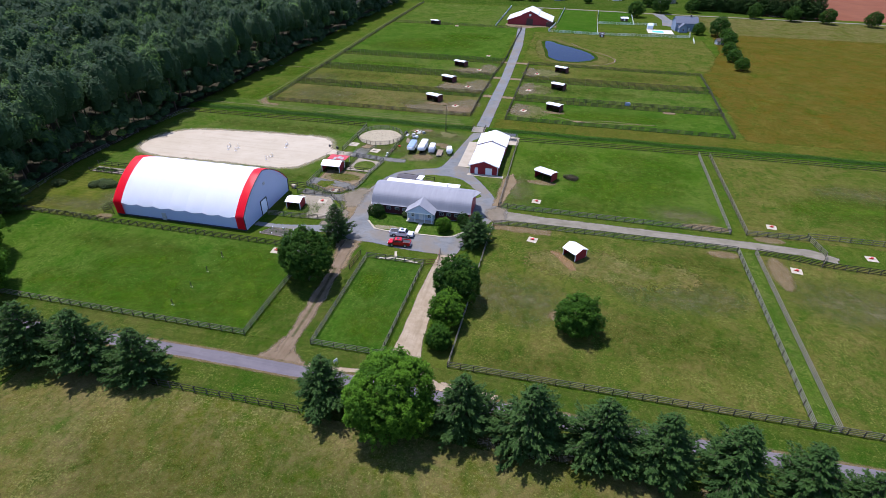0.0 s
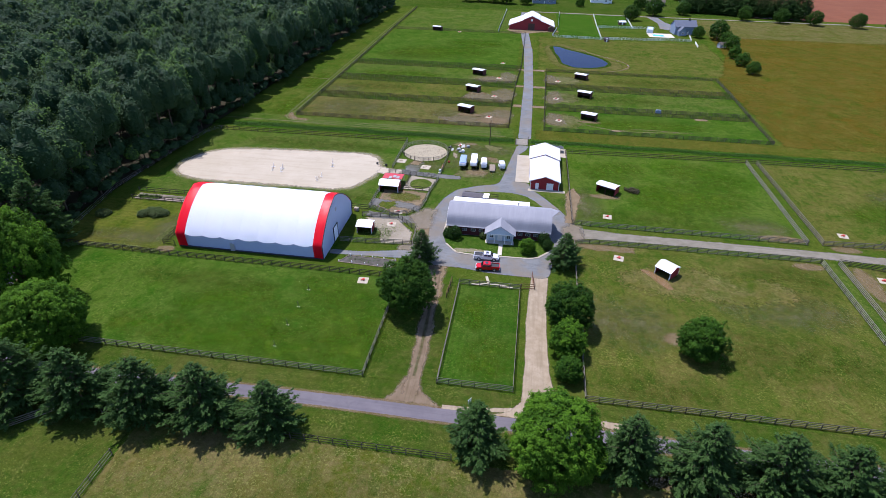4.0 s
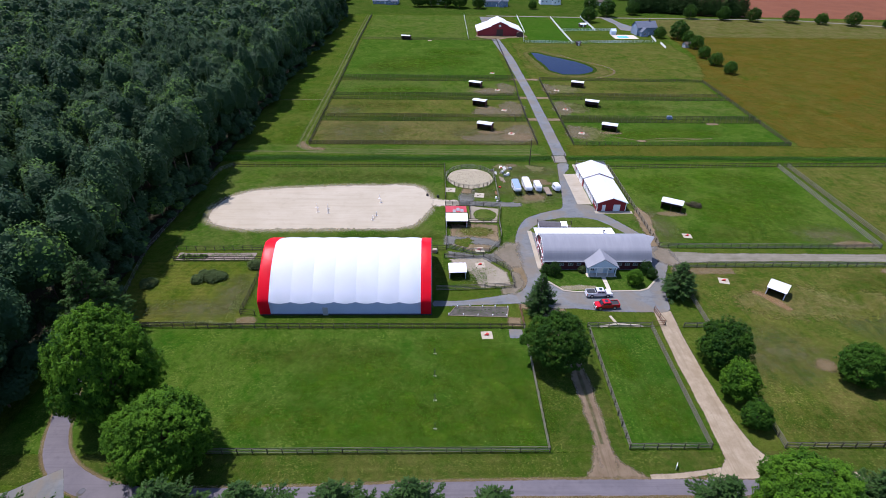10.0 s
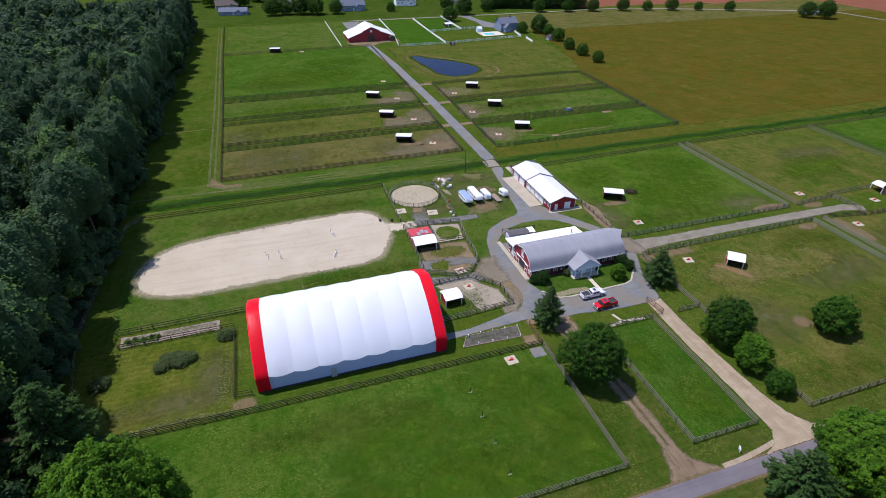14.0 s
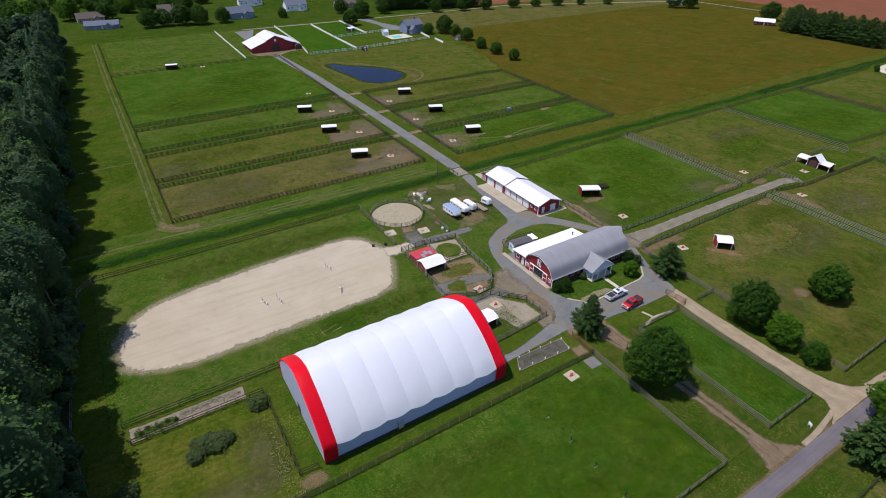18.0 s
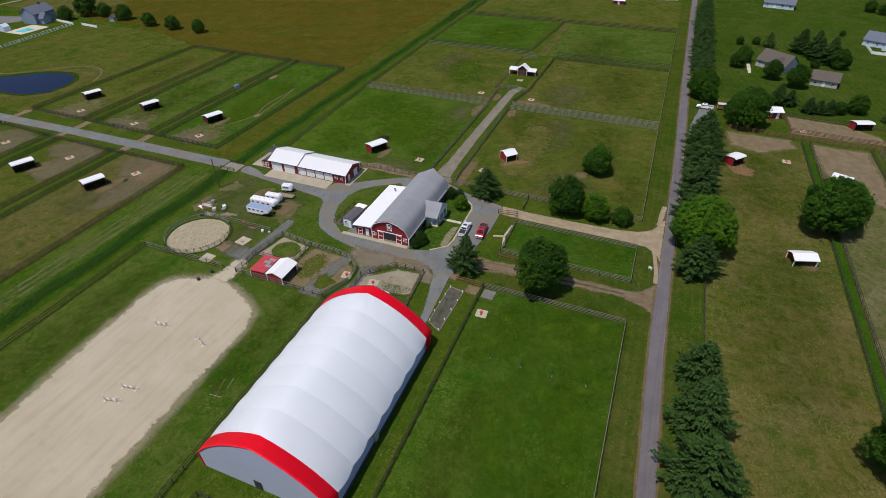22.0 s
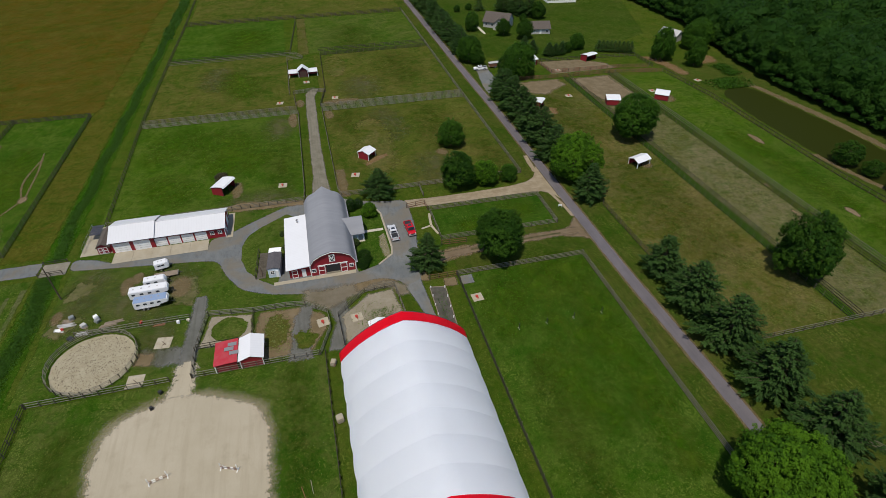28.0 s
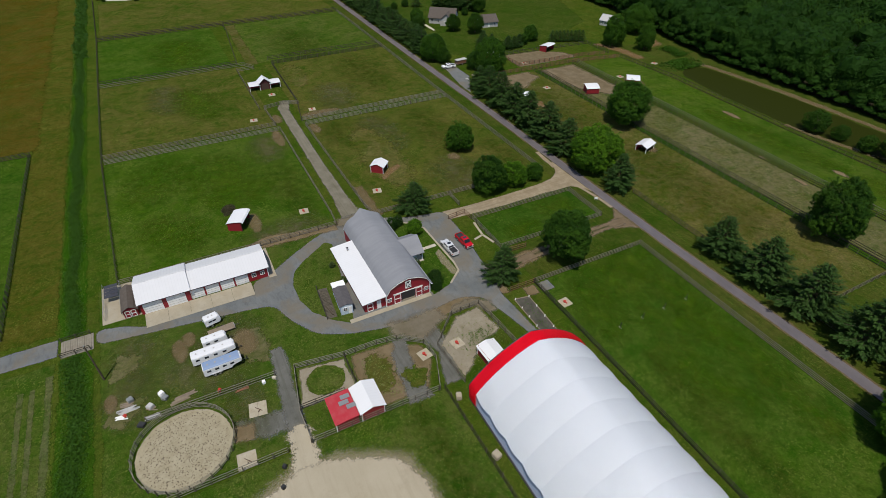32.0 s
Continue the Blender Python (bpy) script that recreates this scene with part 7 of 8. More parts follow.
flat = thing("flatbed_trailer", "weathered plank flatbed trailer", "trailer", pose(-36.7, 161.4, 0.03, 0, 0, -86))
part("frame", box(-2.4, 2.6, -0.85, 0.85, 0.42, 0.52), M_IRON, flat)
for k in range(9):
    part("plank", box(-2.5, 2.5, -0.9 + k * 0.2, -0.72 + k * 0.2, 0.52, 0.57), M_WOOD, flat)
for s in (-1, 1):
    for x in (-0.5, 0.4):
        wheel(flat, x, s * 1.0, 0.34)
part("tongue", tube((2.5, 0, 0.46), (3.6, 0, 0.46), 0.06), M_BLACK, flat)
stock = thing("utility_trailer", "dark roofed stock trailer behind a pickup", "trailer", pose(73.2, 46.6, 0.05, 0, 0, 95))
part("bed", box(-2.4, 2.4, -1.0, 1.0, 0.5, 0.62), M_WOOD, stock)
part("side", box(-2.4, 2.4, -1.0, -0.92, 0.62, 1.6), M_RAIL_BROWN, stock)
part("side", box(-2.4, 2.4, 0.92, 1.0, 0.62, 1.6), M_RAIL_BROWN, stock)
part("roof", box(-2.5, 2.5, -1.1, 1.1, 2.0, 2.08), M_GREYSIDE, stock)
for x in (-2.3, 2.3):
    for y in (-0.95, 0.95):
        part("stake", tube((x, y, 0.6), (x, y, 2.0), 0.05, sides=6), M_IRON, stock)
for s in (-1, 1):
    wheel(stock, 0, s * 1.1, 0.36)


# ---- feed stations: pale mats with a tub ----
def feed_mat(x, y, s=2.7, rz=0.0, tub=True):
    ob = thing("feeding_mat", "pale rubber feeding mat with a red tub", "feeding mat", pose(x, y, 0.03, 0, 0, rz), "feeding mats")
    for a in (-1, 1):
        part("mat_half", box(-s / 2, s / 2, min(0, a * s / 2) + 0.01, max(0, a * s / 2) - 0.01, 0, 0.06, bevel=0.012), M_MAT, ob)
    if tub:
        t = part("tub", tube((0.1, 0.1, 0.06), (0.1, 0.1, 0.4), 0.26, 0.32, 12), M_FEED, ob, "red feed tub")
        part("salt_holder", box(-0.5, -0.2, -0.15, 0.15, 0.06, 0.3, bevel=0.03), M_FEED, ob, "red mineral holder")
        part("hay_scrap", box(-0.5, 0.5, -0.9, -0.5, 0.06, 0.1, bevel=0.02), M_DIRT, ob)


# The last one, by the long pond, stands in for a pale heap.
for x, y, rz in ((-61.2, 95.4, 4), (-2.4, 114.5, -12), (-3.0, 135.2, -6), (57.4, 135.2, -8), (57.4, 115.0, -8), (76.4, 124.6, 0), (-41.8, 211.6, -20), (-41.6, 239.6, -20), (-41.4, 269.6, -20), (-41.2, 299.8, -20), (-74.7, 378.2, 0), (-14.0, 212.4, -20), (-14.4, 241.2, -20), (-12.8, 269.4, -20), (-60.4, 128.1, 10), (-60.7, 121.2, 8), (62.4, 22.2, 0), (36.2, 29.4, 0), (32.4, -3.6, 0), (37.6, -27.0, 20)):
    feed_mat(x, y, 2.35, rz)
feed_mat(-58.2, 159.0, 3.0, -8, False)
feed_mat(-67.0, 162.6, 3.0, -4, False)
for x, y in ((-58.2, 159.0), (-67.0, 162.6)):
    bar = thing("ground_pole", "short dark pole lying on a pale slab", "pole", pose(x, y, 0.12, 0, 0, 40))
    part("shaft", tube((-0.9, 0, 0.06), (0.5, 0, 0.06), 0.06), M_INSIDE, bar)
    part("brace", tube((-0.5, 0.5, 0.06), (-0.5, -0.1, 0.06), 0.05), M_INSIDE, bar)


# ---- jumps in the arena and markers in the pasture ----
def jump(x, y, rz):
    ob = thing("horse_jump", "white schooling jump with striped poles", "horse jump", pose(x, y, 0.06, 0, 0, rz), "arena jumps")
    for s in (-1, 1):
        st = part("standard", box(s * 1.35 - 0.05, s * 1.35 + 0.05, -0.05, 0.05, 0.05, 1.5), M_WHITE, ob)
        part("foot", box(s * 1.35 - 0.06, s * 1.35 + 0.06, -0.45, 0.45, 0, 0.1), M_WHITE, st)
    for z in (0.3, 0.75):
        for k in range(5):
            x0 = -1.3 + k * 0.52
            part("pole_band", tube((x0, 0.08, z), (x0 + 0.52, 0.08, z), 0.05), M_WHITE if k % 2 else M_RAIL_BROWN, ob)


for x, y, rz in ((-106.2, 149.4, 105), (-103.0, 148.8, 100), (-88.4, 155.4, 105), (-89.2, 144.8, 70)):
    jump(x, y, rz)
goal = thing("ground_poles", "pale and brown poles lying on the grass", "poles", pose(-97, 133, 0.1, 0, 0, 20))
for a, b in (((-2.2, 0.6), (2.2, 0.2)), ((-1.8, -0.6), (-1.2, 1.8)), ((0.2, -0.9), (2.4, -1.4))):
    part("pole", tube((*a, 0.0), (*b, 0.08), 0.05), M_RAIL_BROWN if a[0] < -2 else M_RAIL_PALE, goal)
for y in (90.0, 84.0, 78.1, 71.8):
    mk = thing("pasture_marker", "thin dark stake with pale foot in the pasture", "marker", pose(-72.1, y, 0))
    part("stem", tube((0, 0, 0), (0, 0, 1.5), 0.075), M_BLACK, mk)
    part("foot", box(-0.35, 0.35, -0.06, 0.06, 0.0, 0.07), M_IRON, mk)
    part("worn_ring", tube((0.2, 0, 0.02), (0.2, 0.0, 0.07), 0.17, 0.14, 9), M_SLAB, mk)

# utility pole by the bridge
up = thing("utility_pole", "tall dark wooden utility pole", "utility pole", pose(-39.2, 182.4, 0))
part("shaft", tube((0, 0, -0.3), (0, 0, 9.1), 0.17, 0.11, 10), M_BARK, up)
part("cap", tube((0, 0, 9.1), (0, 0, 9.3), 0.13, 0.06, 10), M_IRON, up)
rail = thing("bridge_rail", "dark wooden bridge railing", "railing", pose(-30.1, 187, 0.12))
for y in (-2.5, 0.0, 2.5):
    part("post", box(-0.08, 0.08, y - 0.08, y + 0.08, 0, 1.1), M_POST, rail)
for z in (0.55, 1.0):
    part("bar", box(0.08, 0.13, -2.6, 2.6, z - 0.06, z + 0.06), M_RAIL_DARK, rail)
copy_thing(rail, pose(-25.7, 187, 0.12, 0, 0, 180))

# entrance sign and small roadside things
sign = thing("entrance_sign", "white sign board on posts by the lane", "sign", pose(-33.4, 63.9, 0, 0, 0, 60) @ Matrix.Scale(0.75, 4))
for x in (-0.45, 0.45):
    part("post", box(x - 0.05, x + 0.05, -0.05, 0.05, 0, 1.3), M_WHITE, sign)
part("board", box(-0.6, 0.6, -0.04, 0.04, 0.6, 1.4, bevel=0.02), M_WHITE, sign)
part("line", box(-0.4, 0.4, -0.055, -0.04, 1.0, 1.1), M_DARKTRIM, sign)
cover = thing("drain_cover", "dark round drain cover in the tarmac", "drain cover", pose(-125.9, 60.6, 0.05))
part("disc", tube((0, 0, 0), (0, 0, 0.03), 0.45, 0.45, 16), M_DARKTRIM, cover)
part("rim", tube((0, 0, 0), (0, 0, 0.02), 0.52, 0.52, 16), M_BLACK, cover)

# forked paving on the lawn before the entrance
wing = thing("entrance_paving", "pale forked paving strips on the lawn", "paving", pose(-32.4, 99.6, 0.03))
for a, b in (((-1.2, 2.0), (-0.5, -0.4)), ((-0.5, -0.7), (-4.3, -1.6)), ((-0.3, -0.7), (2.4, -1.0)), ((2.5, -1.0), (5.0, -1.4))):
    u = (Vector(b) - Vector(a)).normalized()
    s = Vector((-u.y, u.x)) * 0.3
    bm = bmesh.new()
    lo = [bm.verts.new((*(Vector(p) + q), 0)) for p, q in ((a, s), (b, s), (b, -s), (a, -s))]
    hi = [bm.verts.new((v.co.x, v.co.y, 0.06)) for v in lo]
    bm.faces.new(hi)
    for k in range(4):
        bm.faces.new((lo[k], lo[(k + 1) % 4], hi[(k + 1) % 4], hi[k]))
    part("paving_strip", bm, M_MAT, wing)

# bed posts
for k, (x, y) in enumerate(((-69.0, 102.0), (-65.8, 101.9), (-62.6, 101.7), (-59.4, 101.5), (-56.4, 101.4), (-55.8, 104.4), (-58.6, 104.6), (-61.4, 104.7), (-64.2, 104.8), (-67.0, 104.7))):
    bp = thing("bed_post", "short white post edging the dark bed", "post", pose(x, y, 0.03), "bed posts")
    part("stake", tube((0, 0, 0), (0, 0, 0.5), 0.11, 0.09, 8), M_WHITE, bp)
    part("cap", tube((0, 0, 0.5), (0, 0, 0.56), 0.12, 0.05, 8), M_WHITE, bp)
bd = thing("bed_border", "grey timber border of the dark bed", "edging", pose(0, 0, 0.02))
for a, b in (((-69.2, 101.8), (-56.2, 101.2)), ((-56.2, 101.2), (-55.6, 104.6)), ((-67.4, 104.8), (-55.6, 104.6)), ((-69.2, 101.8), (-67.4, 104.8))):
    part("timber", tube((*a, 0.08), (*b, 0.08), 0.1, sides=6), M_WOOD, bd)

# clutter north of the round pen
rng = random.Random(5)
for x, y, w, d, h, mat, lab, cat in ((-46.4, 178.4, 1.1, 1.0, 0.7, M_IRON, "grey metal crate on the grass", "crate"), (-49.4, 179.4, 0.6, 0.5, 0.4, M_FEED, "red plastic bin on the grass", "bin"), (-49.4, 175.4, 1.1, 1.0, 0.7, M_GREYSIDE, "pale tarpaulin bundle on the grass", "bundle"), (-52.6, 177.0, 1.2, 1.0, 0.5, M_BLACK, "dark brush heap on the grass", "heap"), (-47.7, 173.4, 0.9, 0.9, 1.0, M_WHITE, "white water tank on the grass", "tank"), (-48.6, 173.0, 1.0, 1.0, 0.6, M_IRON, "plain grey trough on the grass", "trough"), (-51.3, 164.2, 0.7, 0.5, 0.5, M_FEED, "red wheelbarrow tub on the grass", "tub"), (-53.2, 156.8, 0.6, 0.6, 0.7, M_WHITE, "white bucket on the grass", "bucket"), (-53.0, 154.9, 0.8, 0.5, 0.5, M_SLAB, "pale stone block on the grass", "block"), (-74.2, 149.6 + 9, 0.6, 0.6, 0.7, M_BLACK, "dark barrel by the arena", "barrel"), (-71.0, 157.6, 0.6, 0.6, 0.8, M_BLACK, "dark barrel by the arena", "barrel"), (-72.0, 127.0, 1.3, 1.0, 1.0, M_CONCRETE, "tan box beside the dome", "box"), (-84.6, 127.0, 1.4, 1.2, 1.1, M_CONCRETE, "tan utility box behind the dome", "box"), (27.2, 229.6, 2.2, 1.4, 1.3, M_BLUESIDE, "blue hay rack in the paddock", "hay rack"), (59.4, 48.6, 1.2, 0.9, 0.6, M_WOOD, "wooden planter by the yard", "planter"), (57.0, 52.6, 1.4, 0.8, 0.5, M_GREYSIDE, "grey trough by the yard", "trough")):
    it = thing(cat.replace(" ", "_"), lab, cat, pose(x, y, 0.03, 0, 0, rng.uniform(-30, 60)))
    part("main", box(-w / 2, w / 2, -d / 2, d / 2, 0, h * 0.86, bevel=min(w, d, h) * 0.12), mat, it)
    part("top", box(-w / 2 * 0.9, w / 2 * 0.86, -d / 2 * 0.9, d / 2 * 0.88, h * 0.86, h, bevel=min(w, d, h) * 0.05), mat, it)



def board_stack(x, y, rz, n, length, material, label, high=2):
    """Loose boards in a low untidy stack."""
    ob = thing("board_stack", label, "boards", pose(x, y, 0.03, 0, 0, rz), "stacked boards")
    for k in range(n):
        row, layer = k % max(1, n // high), k // max(1, n // high)
        ln = length * rng.uniform(0.7, 1.05)
        b = part("board", box(-ln / 2, ln / 2, -0.1, 0.1, 0, 0.06), material, ob)
        b.matrix_basis = pose(rng.uniform(-0.3, 0.3), (row - n / high / 2) * 0.27 + rng.uniform(-0.04, 0.04), 0.01 + layer * 0.08, 0, 0, rng.uniform(-7, 7))


board_stack(-48.4, 179.0, 88, 8, 3.6, M_GREYSIDE, "pale boards stacked loosely on the grass")
board_stack(-49.6, 180.0, 80, 6, 1.7, M_WHITE, "short white boards on the grass")
board_stack(-47.2, 178.9, 86, 8, 1.9, M_WOOD, "grey pallet boards on the grass")
board_stack(-49.9, 175.2, 60, 6, 1.5, M_WOOD, "grey pallet boards on the grass")
board_stack(-51.8, 175.2, 92, 7, 2.4, M_GREYSIDE, "pale stacked rails by the round pen")
board_stack(-49.8, 169.6, 96, 7, 4.2, M_WOOD, "long weathered timbers by the round pen")
board_stack(-50.6, 170.6, 100, 5, 3.4, M_WOOD, "long weathered timbers by the round pen")
board_stack(-53.0, 160.6, 94, 4, 2.4, M_RAIL_BROWN, "brown timbers along the fence")
# vegetable rows
for k in range(26):
    x = -136 + k * 0.72
    bm = bmesh.new()
    for j in range(3):
        box(x - 0.18, x + 0.18, 123.8 + j * 0.95, 124.5 + j * 0.95, 0.0, 0.16, bm)
    rowob = part("soil_ridge", bm, M_SOIL)
    tagged(rowob, "short ridge of tilled brown soil", "soil ridge", "vegetable rows")


# ---- trees ----
def leaf_quads(centres, outward, size, spread=0.7, long=1.0, seed=0, along=None, slim=0.36):
    """Corners of many small leaves, one quad each, turned roughly outwards."""
    r = np.random.RandomState(seed)
    n = len(centres)
    nrm = outward + np.array([0, 0, 0.35]) + r.normal(0, spread, (n, 3))
    nrm /= np.linalg.norm(nrm, axis=1, keepdims=True) + 1e-9
    t = np.cross(nrm, r.normal(0, 1, (n, 3))) if along is None else along - nrm * (along * nrm).sum(1, keepdims=True)
    t /= np.linalg.norm(t, axis=1, keepdims=True) + 1e-9
    b = np.cross(nrm, t)
    s = (size * r.uniform(0.6, 1.35, n))[:, None]
    return np.stack([centres - t * s * 0.5 * long, centres + b * s * slim - nrm * s * 0.1, centres + t * s * 0.5 * long, centres - b * s * slim - nrm * s * 0.1], 1)


def quad_mesh(name, quads, tones, material):
    """A mesh of loose quads, with a tone for each."""
    n = len(quads)
    me = bpy.data.meshes.new(name)
    me.vertices.add(4 * n)
    me.vertices.foreach_set("co", quads.reshape(-1).astype(np.float32))
    me.loops.add(4 * n)
    me.loops.foreach_set("vertex_index", np.arange(4 * n, dtype=np.int32))
    me.polygons.add(n)
    me.polygons.foreach_set("loop_start", np.arange(0, 4 * n, 4, dtype=np.int32))
    me.update(calc_edges=True)
    at = me.attributes.new("tone", "FLOAT", "POINT")
    at.data.foreach_set("value", np.repeat(tones, 4).astype(np.float32))
    me.materials.append(material)
    return me


def leaf_mesh(name, centres, outward, size, tones, material, spread=0.7, long=1.0, seed=0, along=None, slim=0.36):
    """Many small leaf clumps as single quads."""
    return quad_mesh(name, leaf_quads(centres, outward, size, spread, long, seed, along, slim), tones, material)


def crown_points(r, lobes, count, wide, low, high, lobe_r):
    """Points on an uneven rounded crown of many overlapping lobes, with the way outwards and a tone by lobe."""
    k = np.arange(lobes) + 0.5
    z = 1.0 - 1.5 * k / lobes
    ang = k * 2.39996 + r.normal(0, 0.3, lobes)
    flat = np.sqrt(np.clip(1 - z * z, 0, 1)) ** 0.9
    lr = lobe_r * r.uniform(0.55, 1.4, lobes)
    ph = r.uniform(0, 6.28, 4)
    sway = 1.0 + 0.10 * np.sin(ang + ph[0]) + 0.09 * np.sin(2 * ang + ph[1]) + 0.07 * np.sin(3 * ang + ph[2] + 3 * z)
    out = (wide / 2 - lr * 0.8) * r.uniform(0.60, 1.08, lobes) * sway
    half = (high - low) / 2
    mid = low + half * 0.78
    up = np.where(z > 0, ((high - mid) - lr * 0.7) * r.uniform(0.82, 1.06, lobes), (mid - low) * 0.8)
    c = np.stack([out * flat * np.cos(ang), out * flat * np.sin(ang), mid + z * up], 1)
    pick = r.randint(0, lobes, count * 4)
    d = r.normal(0, 1, (count * 4, 3))
    d /= np.linalg.norm(d, axis=1, keepdims=True)
    p = c[pick] + d * (lr[pick] * (r.uniform(0.80, 1.05, count * 4) + r.exponential(0.10, count * 4)))[:, None]
    rel = (p - np.array([0, 0, mid])) / np.array([wide / 2, wide / 2, half * 1.1])
    keep = np.linalg.norm(rel, axis=1) > 0.55
    for m in range(lobes):
        keep &= np.linalg.norm(p - c[m], axis=1) > lr[m] * 0.76
    got = np.where(keep)[0][:count]
    tone = np.clip(0.48 + 0.26 * r.normal(0, 1, lobes)[pick[got]] + r.normal(0, 0.15, len(got)), 0, 1)
    far = rel[got] / np.linalg.norm(rel[got], axis=1, keepdims=True)
    return p[got], 0.55 * d[got] + 0.6 * far, tone


def limbs(trunk_h, radius, spread, count, seed):
    """A tapered trunk with rising limbs."""
    r = random.Random(seed)
    bm = tube((0, 0, -0.2), (0.05, 0.02, trunk_h), radius, radius * 0.62, 9)
    for k in range(count):
        a = 2 * math.pi * k / count + r.uniform(-0.3, 0.3)
        z = trunk_h * r.uniform(0.45, 0.95)
        end = Vector((spread * math.cos(a) * r.uniform(0.5, 0.85), spread * math.sin(a) * r.uniform(0.5, 0.85), z + spread * r.uniform(0.4, 0.9)))
        tube((0, 0, z), end, radius * 0.42, radius * 0.12, 6, bm)
    return bm


def tufted(r, p, d, tone, each, spread):
    """Makes every clump point a round tuft of small leaves, its outer side painted lighter as if lit."""
    n = len(p) * each
    way = np.repeat(d, each, 0)
    off = r.normal(0, 1, (n, 3)) + 0.35 * way
    off /= np.linalg.norm(off, axis=1, keepdims=True)
    grow = np.repeat(r.uniform(0.65, 1.4, len(p)), each)
    q = np.repeat(p, each, 0) + off * (spread * grow * r.uniform(0.45, 1.1, n))[:, None]
    lift = np.array([0.0, 0.0, 1.0])
    # Light on each tuft's outer side is painted in through its tone.
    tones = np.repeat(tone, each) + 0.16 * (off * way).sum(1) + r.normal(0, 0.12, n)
    return q, 0.35 * way + 0.75 * off + 0.25 * lift, np.clip(tones, 0, 1), off + 0.3 * way + r.normal(0, 0.5, (n, 3))


def broadleaf(seed, height, width, material, count=2600, size=0.5, lobes=26, low=0.22, each=30, lobe=0.14, tuft=0.36):
    """Meshes of one broadleaf tree: trunk and a crown of leaf tufts over sparse inner leaves, toned dark for shade."""
    r = np.random.RandomState(seed)
    p, d, tone = crown_points(r, lobes, count // each, width, height * low, height, width * lobe)
    q, face, tones, along = tufted(r, p, d, tone, each, tuft)
    # Inner leaves keep a third of their tone: painted shade inside the crown.
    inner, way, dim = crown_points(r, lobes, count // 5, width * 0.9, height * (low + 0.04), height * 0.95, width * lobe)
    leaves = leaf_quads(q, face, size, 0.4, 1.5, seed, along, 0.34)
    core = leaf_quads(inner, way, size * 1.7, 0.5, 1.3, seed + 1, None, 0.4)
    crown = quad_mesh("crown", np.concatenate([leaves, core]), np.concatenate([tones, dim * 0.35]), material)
    return mesh_from(limbs(height * 0.55, width * 0.032, width * 0.33, 7, seed), "trunk", M_BARK), crown


def pine(seed, height, width, boughs=120, size=0.62, dense=13.0):
    """Meshes of one white pine: a spiral of uneven upswept boughs, each a feathery spray with a pointed tip."""
    r = np.random.RandomState(seed)
    bm = tube((0, 0, -0.2), (0, 0, height * 0.97), width * 0.024, 0.03, 8)
    cs, ds, ts, al = [], [], [], []
    up = np.array([0.0, 0.0, 1.0])
    sway = r.uniform(0, 6.28, 2)
    for k in range(boughs):
        s = 0.06 + 0.92 * ((k + r.uniform(0, 1)) / boughs) ** 0.92
        a = k * 2.39996 + r.uniform(-0.35, 0.35)
        full = (0.78 + 0.75 * s) if s < 0.28 else 0.99 * ((1.0 - s) / 0.72) ** 0.98
        ln = width * 0.5 * full * r.uniform(0.66, 1.16) * (1 + 0.16 * math.sin(a * 2 + sway[0]) + 0.1 * math.sin(7 * s + a + sway[1])) + 0.3
        way = np.array([math.cos(a), math.sin(a), 0.0])
        side = np.array([-way[1], way[0], 0.0])
        root = np.array([0, 0, height * s * 0.97])
        rise = (-0.10 + 0.55 * s + r.uniform(-0.08, 0.08)) * ln
        own = r.normal(0.46, 0.15)

        def at(f):
            return root + way * ln * f + up * (rise * f * f - 0.10 * ln * f * (1 - f))

        tube(tuple(root), tuple(at(0.95)), 0.05, 0.012, 3, bm)
        sprays = max(4, int(ln * 2.5))
        for j in range(sprays):
            f0 = 0.22 + 0.78 * (j + r.uniform(0, 1)) / sprays
            spray_ln = (0.42 * ln * (1.12 - f0) + 0.5) * r.uniform(0.7, 1.15)
            turn = r.choice((-1, 1)) * r.uniform(0.35, 0.95) * (1.1 - 0.6 * f0)
            go = way * math.cos(turn) + side * math.sin(turn) + up * r.uniform(0.0, 0.28)
            m = max(4, int(spray_ln * dense))
            f = r.uniform(0.0, 1.0, m)
            cs.append(at(f0) + np.outer(f * spray_ln, go) + r.normal(0, 0.085, (m, 3)))
            lean = r.normal(0, 0.5, m)
            al.append(np.tile(go, (m, 1)) + np.outer(lean, np.cross(up, go)) + np.outer(r.uniform(-0.1, 0.5, m), up))
            ds.append(np.tile(up * 0.9 + 0.45 * way, (m, 1)))
            ts.append(np.clip(own + r.normal(0, 0.12, m) + 0.30 * (f - 0.4) + 0.22 * (f0 - 0.6), 0, 1))
    crown = leaf_mesh("crown", np.concatenate(cs), np.concatenate(ds), size, np.concatenate(ts), M_NEEDLE, 0.42, 1.25, seed, np.concatenate(al), 0.24)
    return mesh_from(bm, "trunk", M_BARK), crown


def plant(kind, label, x, y, scale=1.0, turn=None, group="", category="tree", name="tree", tall=1.0):
    ob = thing(name, label, category, pose(x, y, 0, 0, 0, random.uniform(0, 360) if turn is None else turn) @ Matrix.Diagonal((scale, scale, scale * tall, 1)), group)
    for pname, me in zip(("trunk", "crown"), kind):
        c = new(pname, me)
        c.parent = ob
    return ob


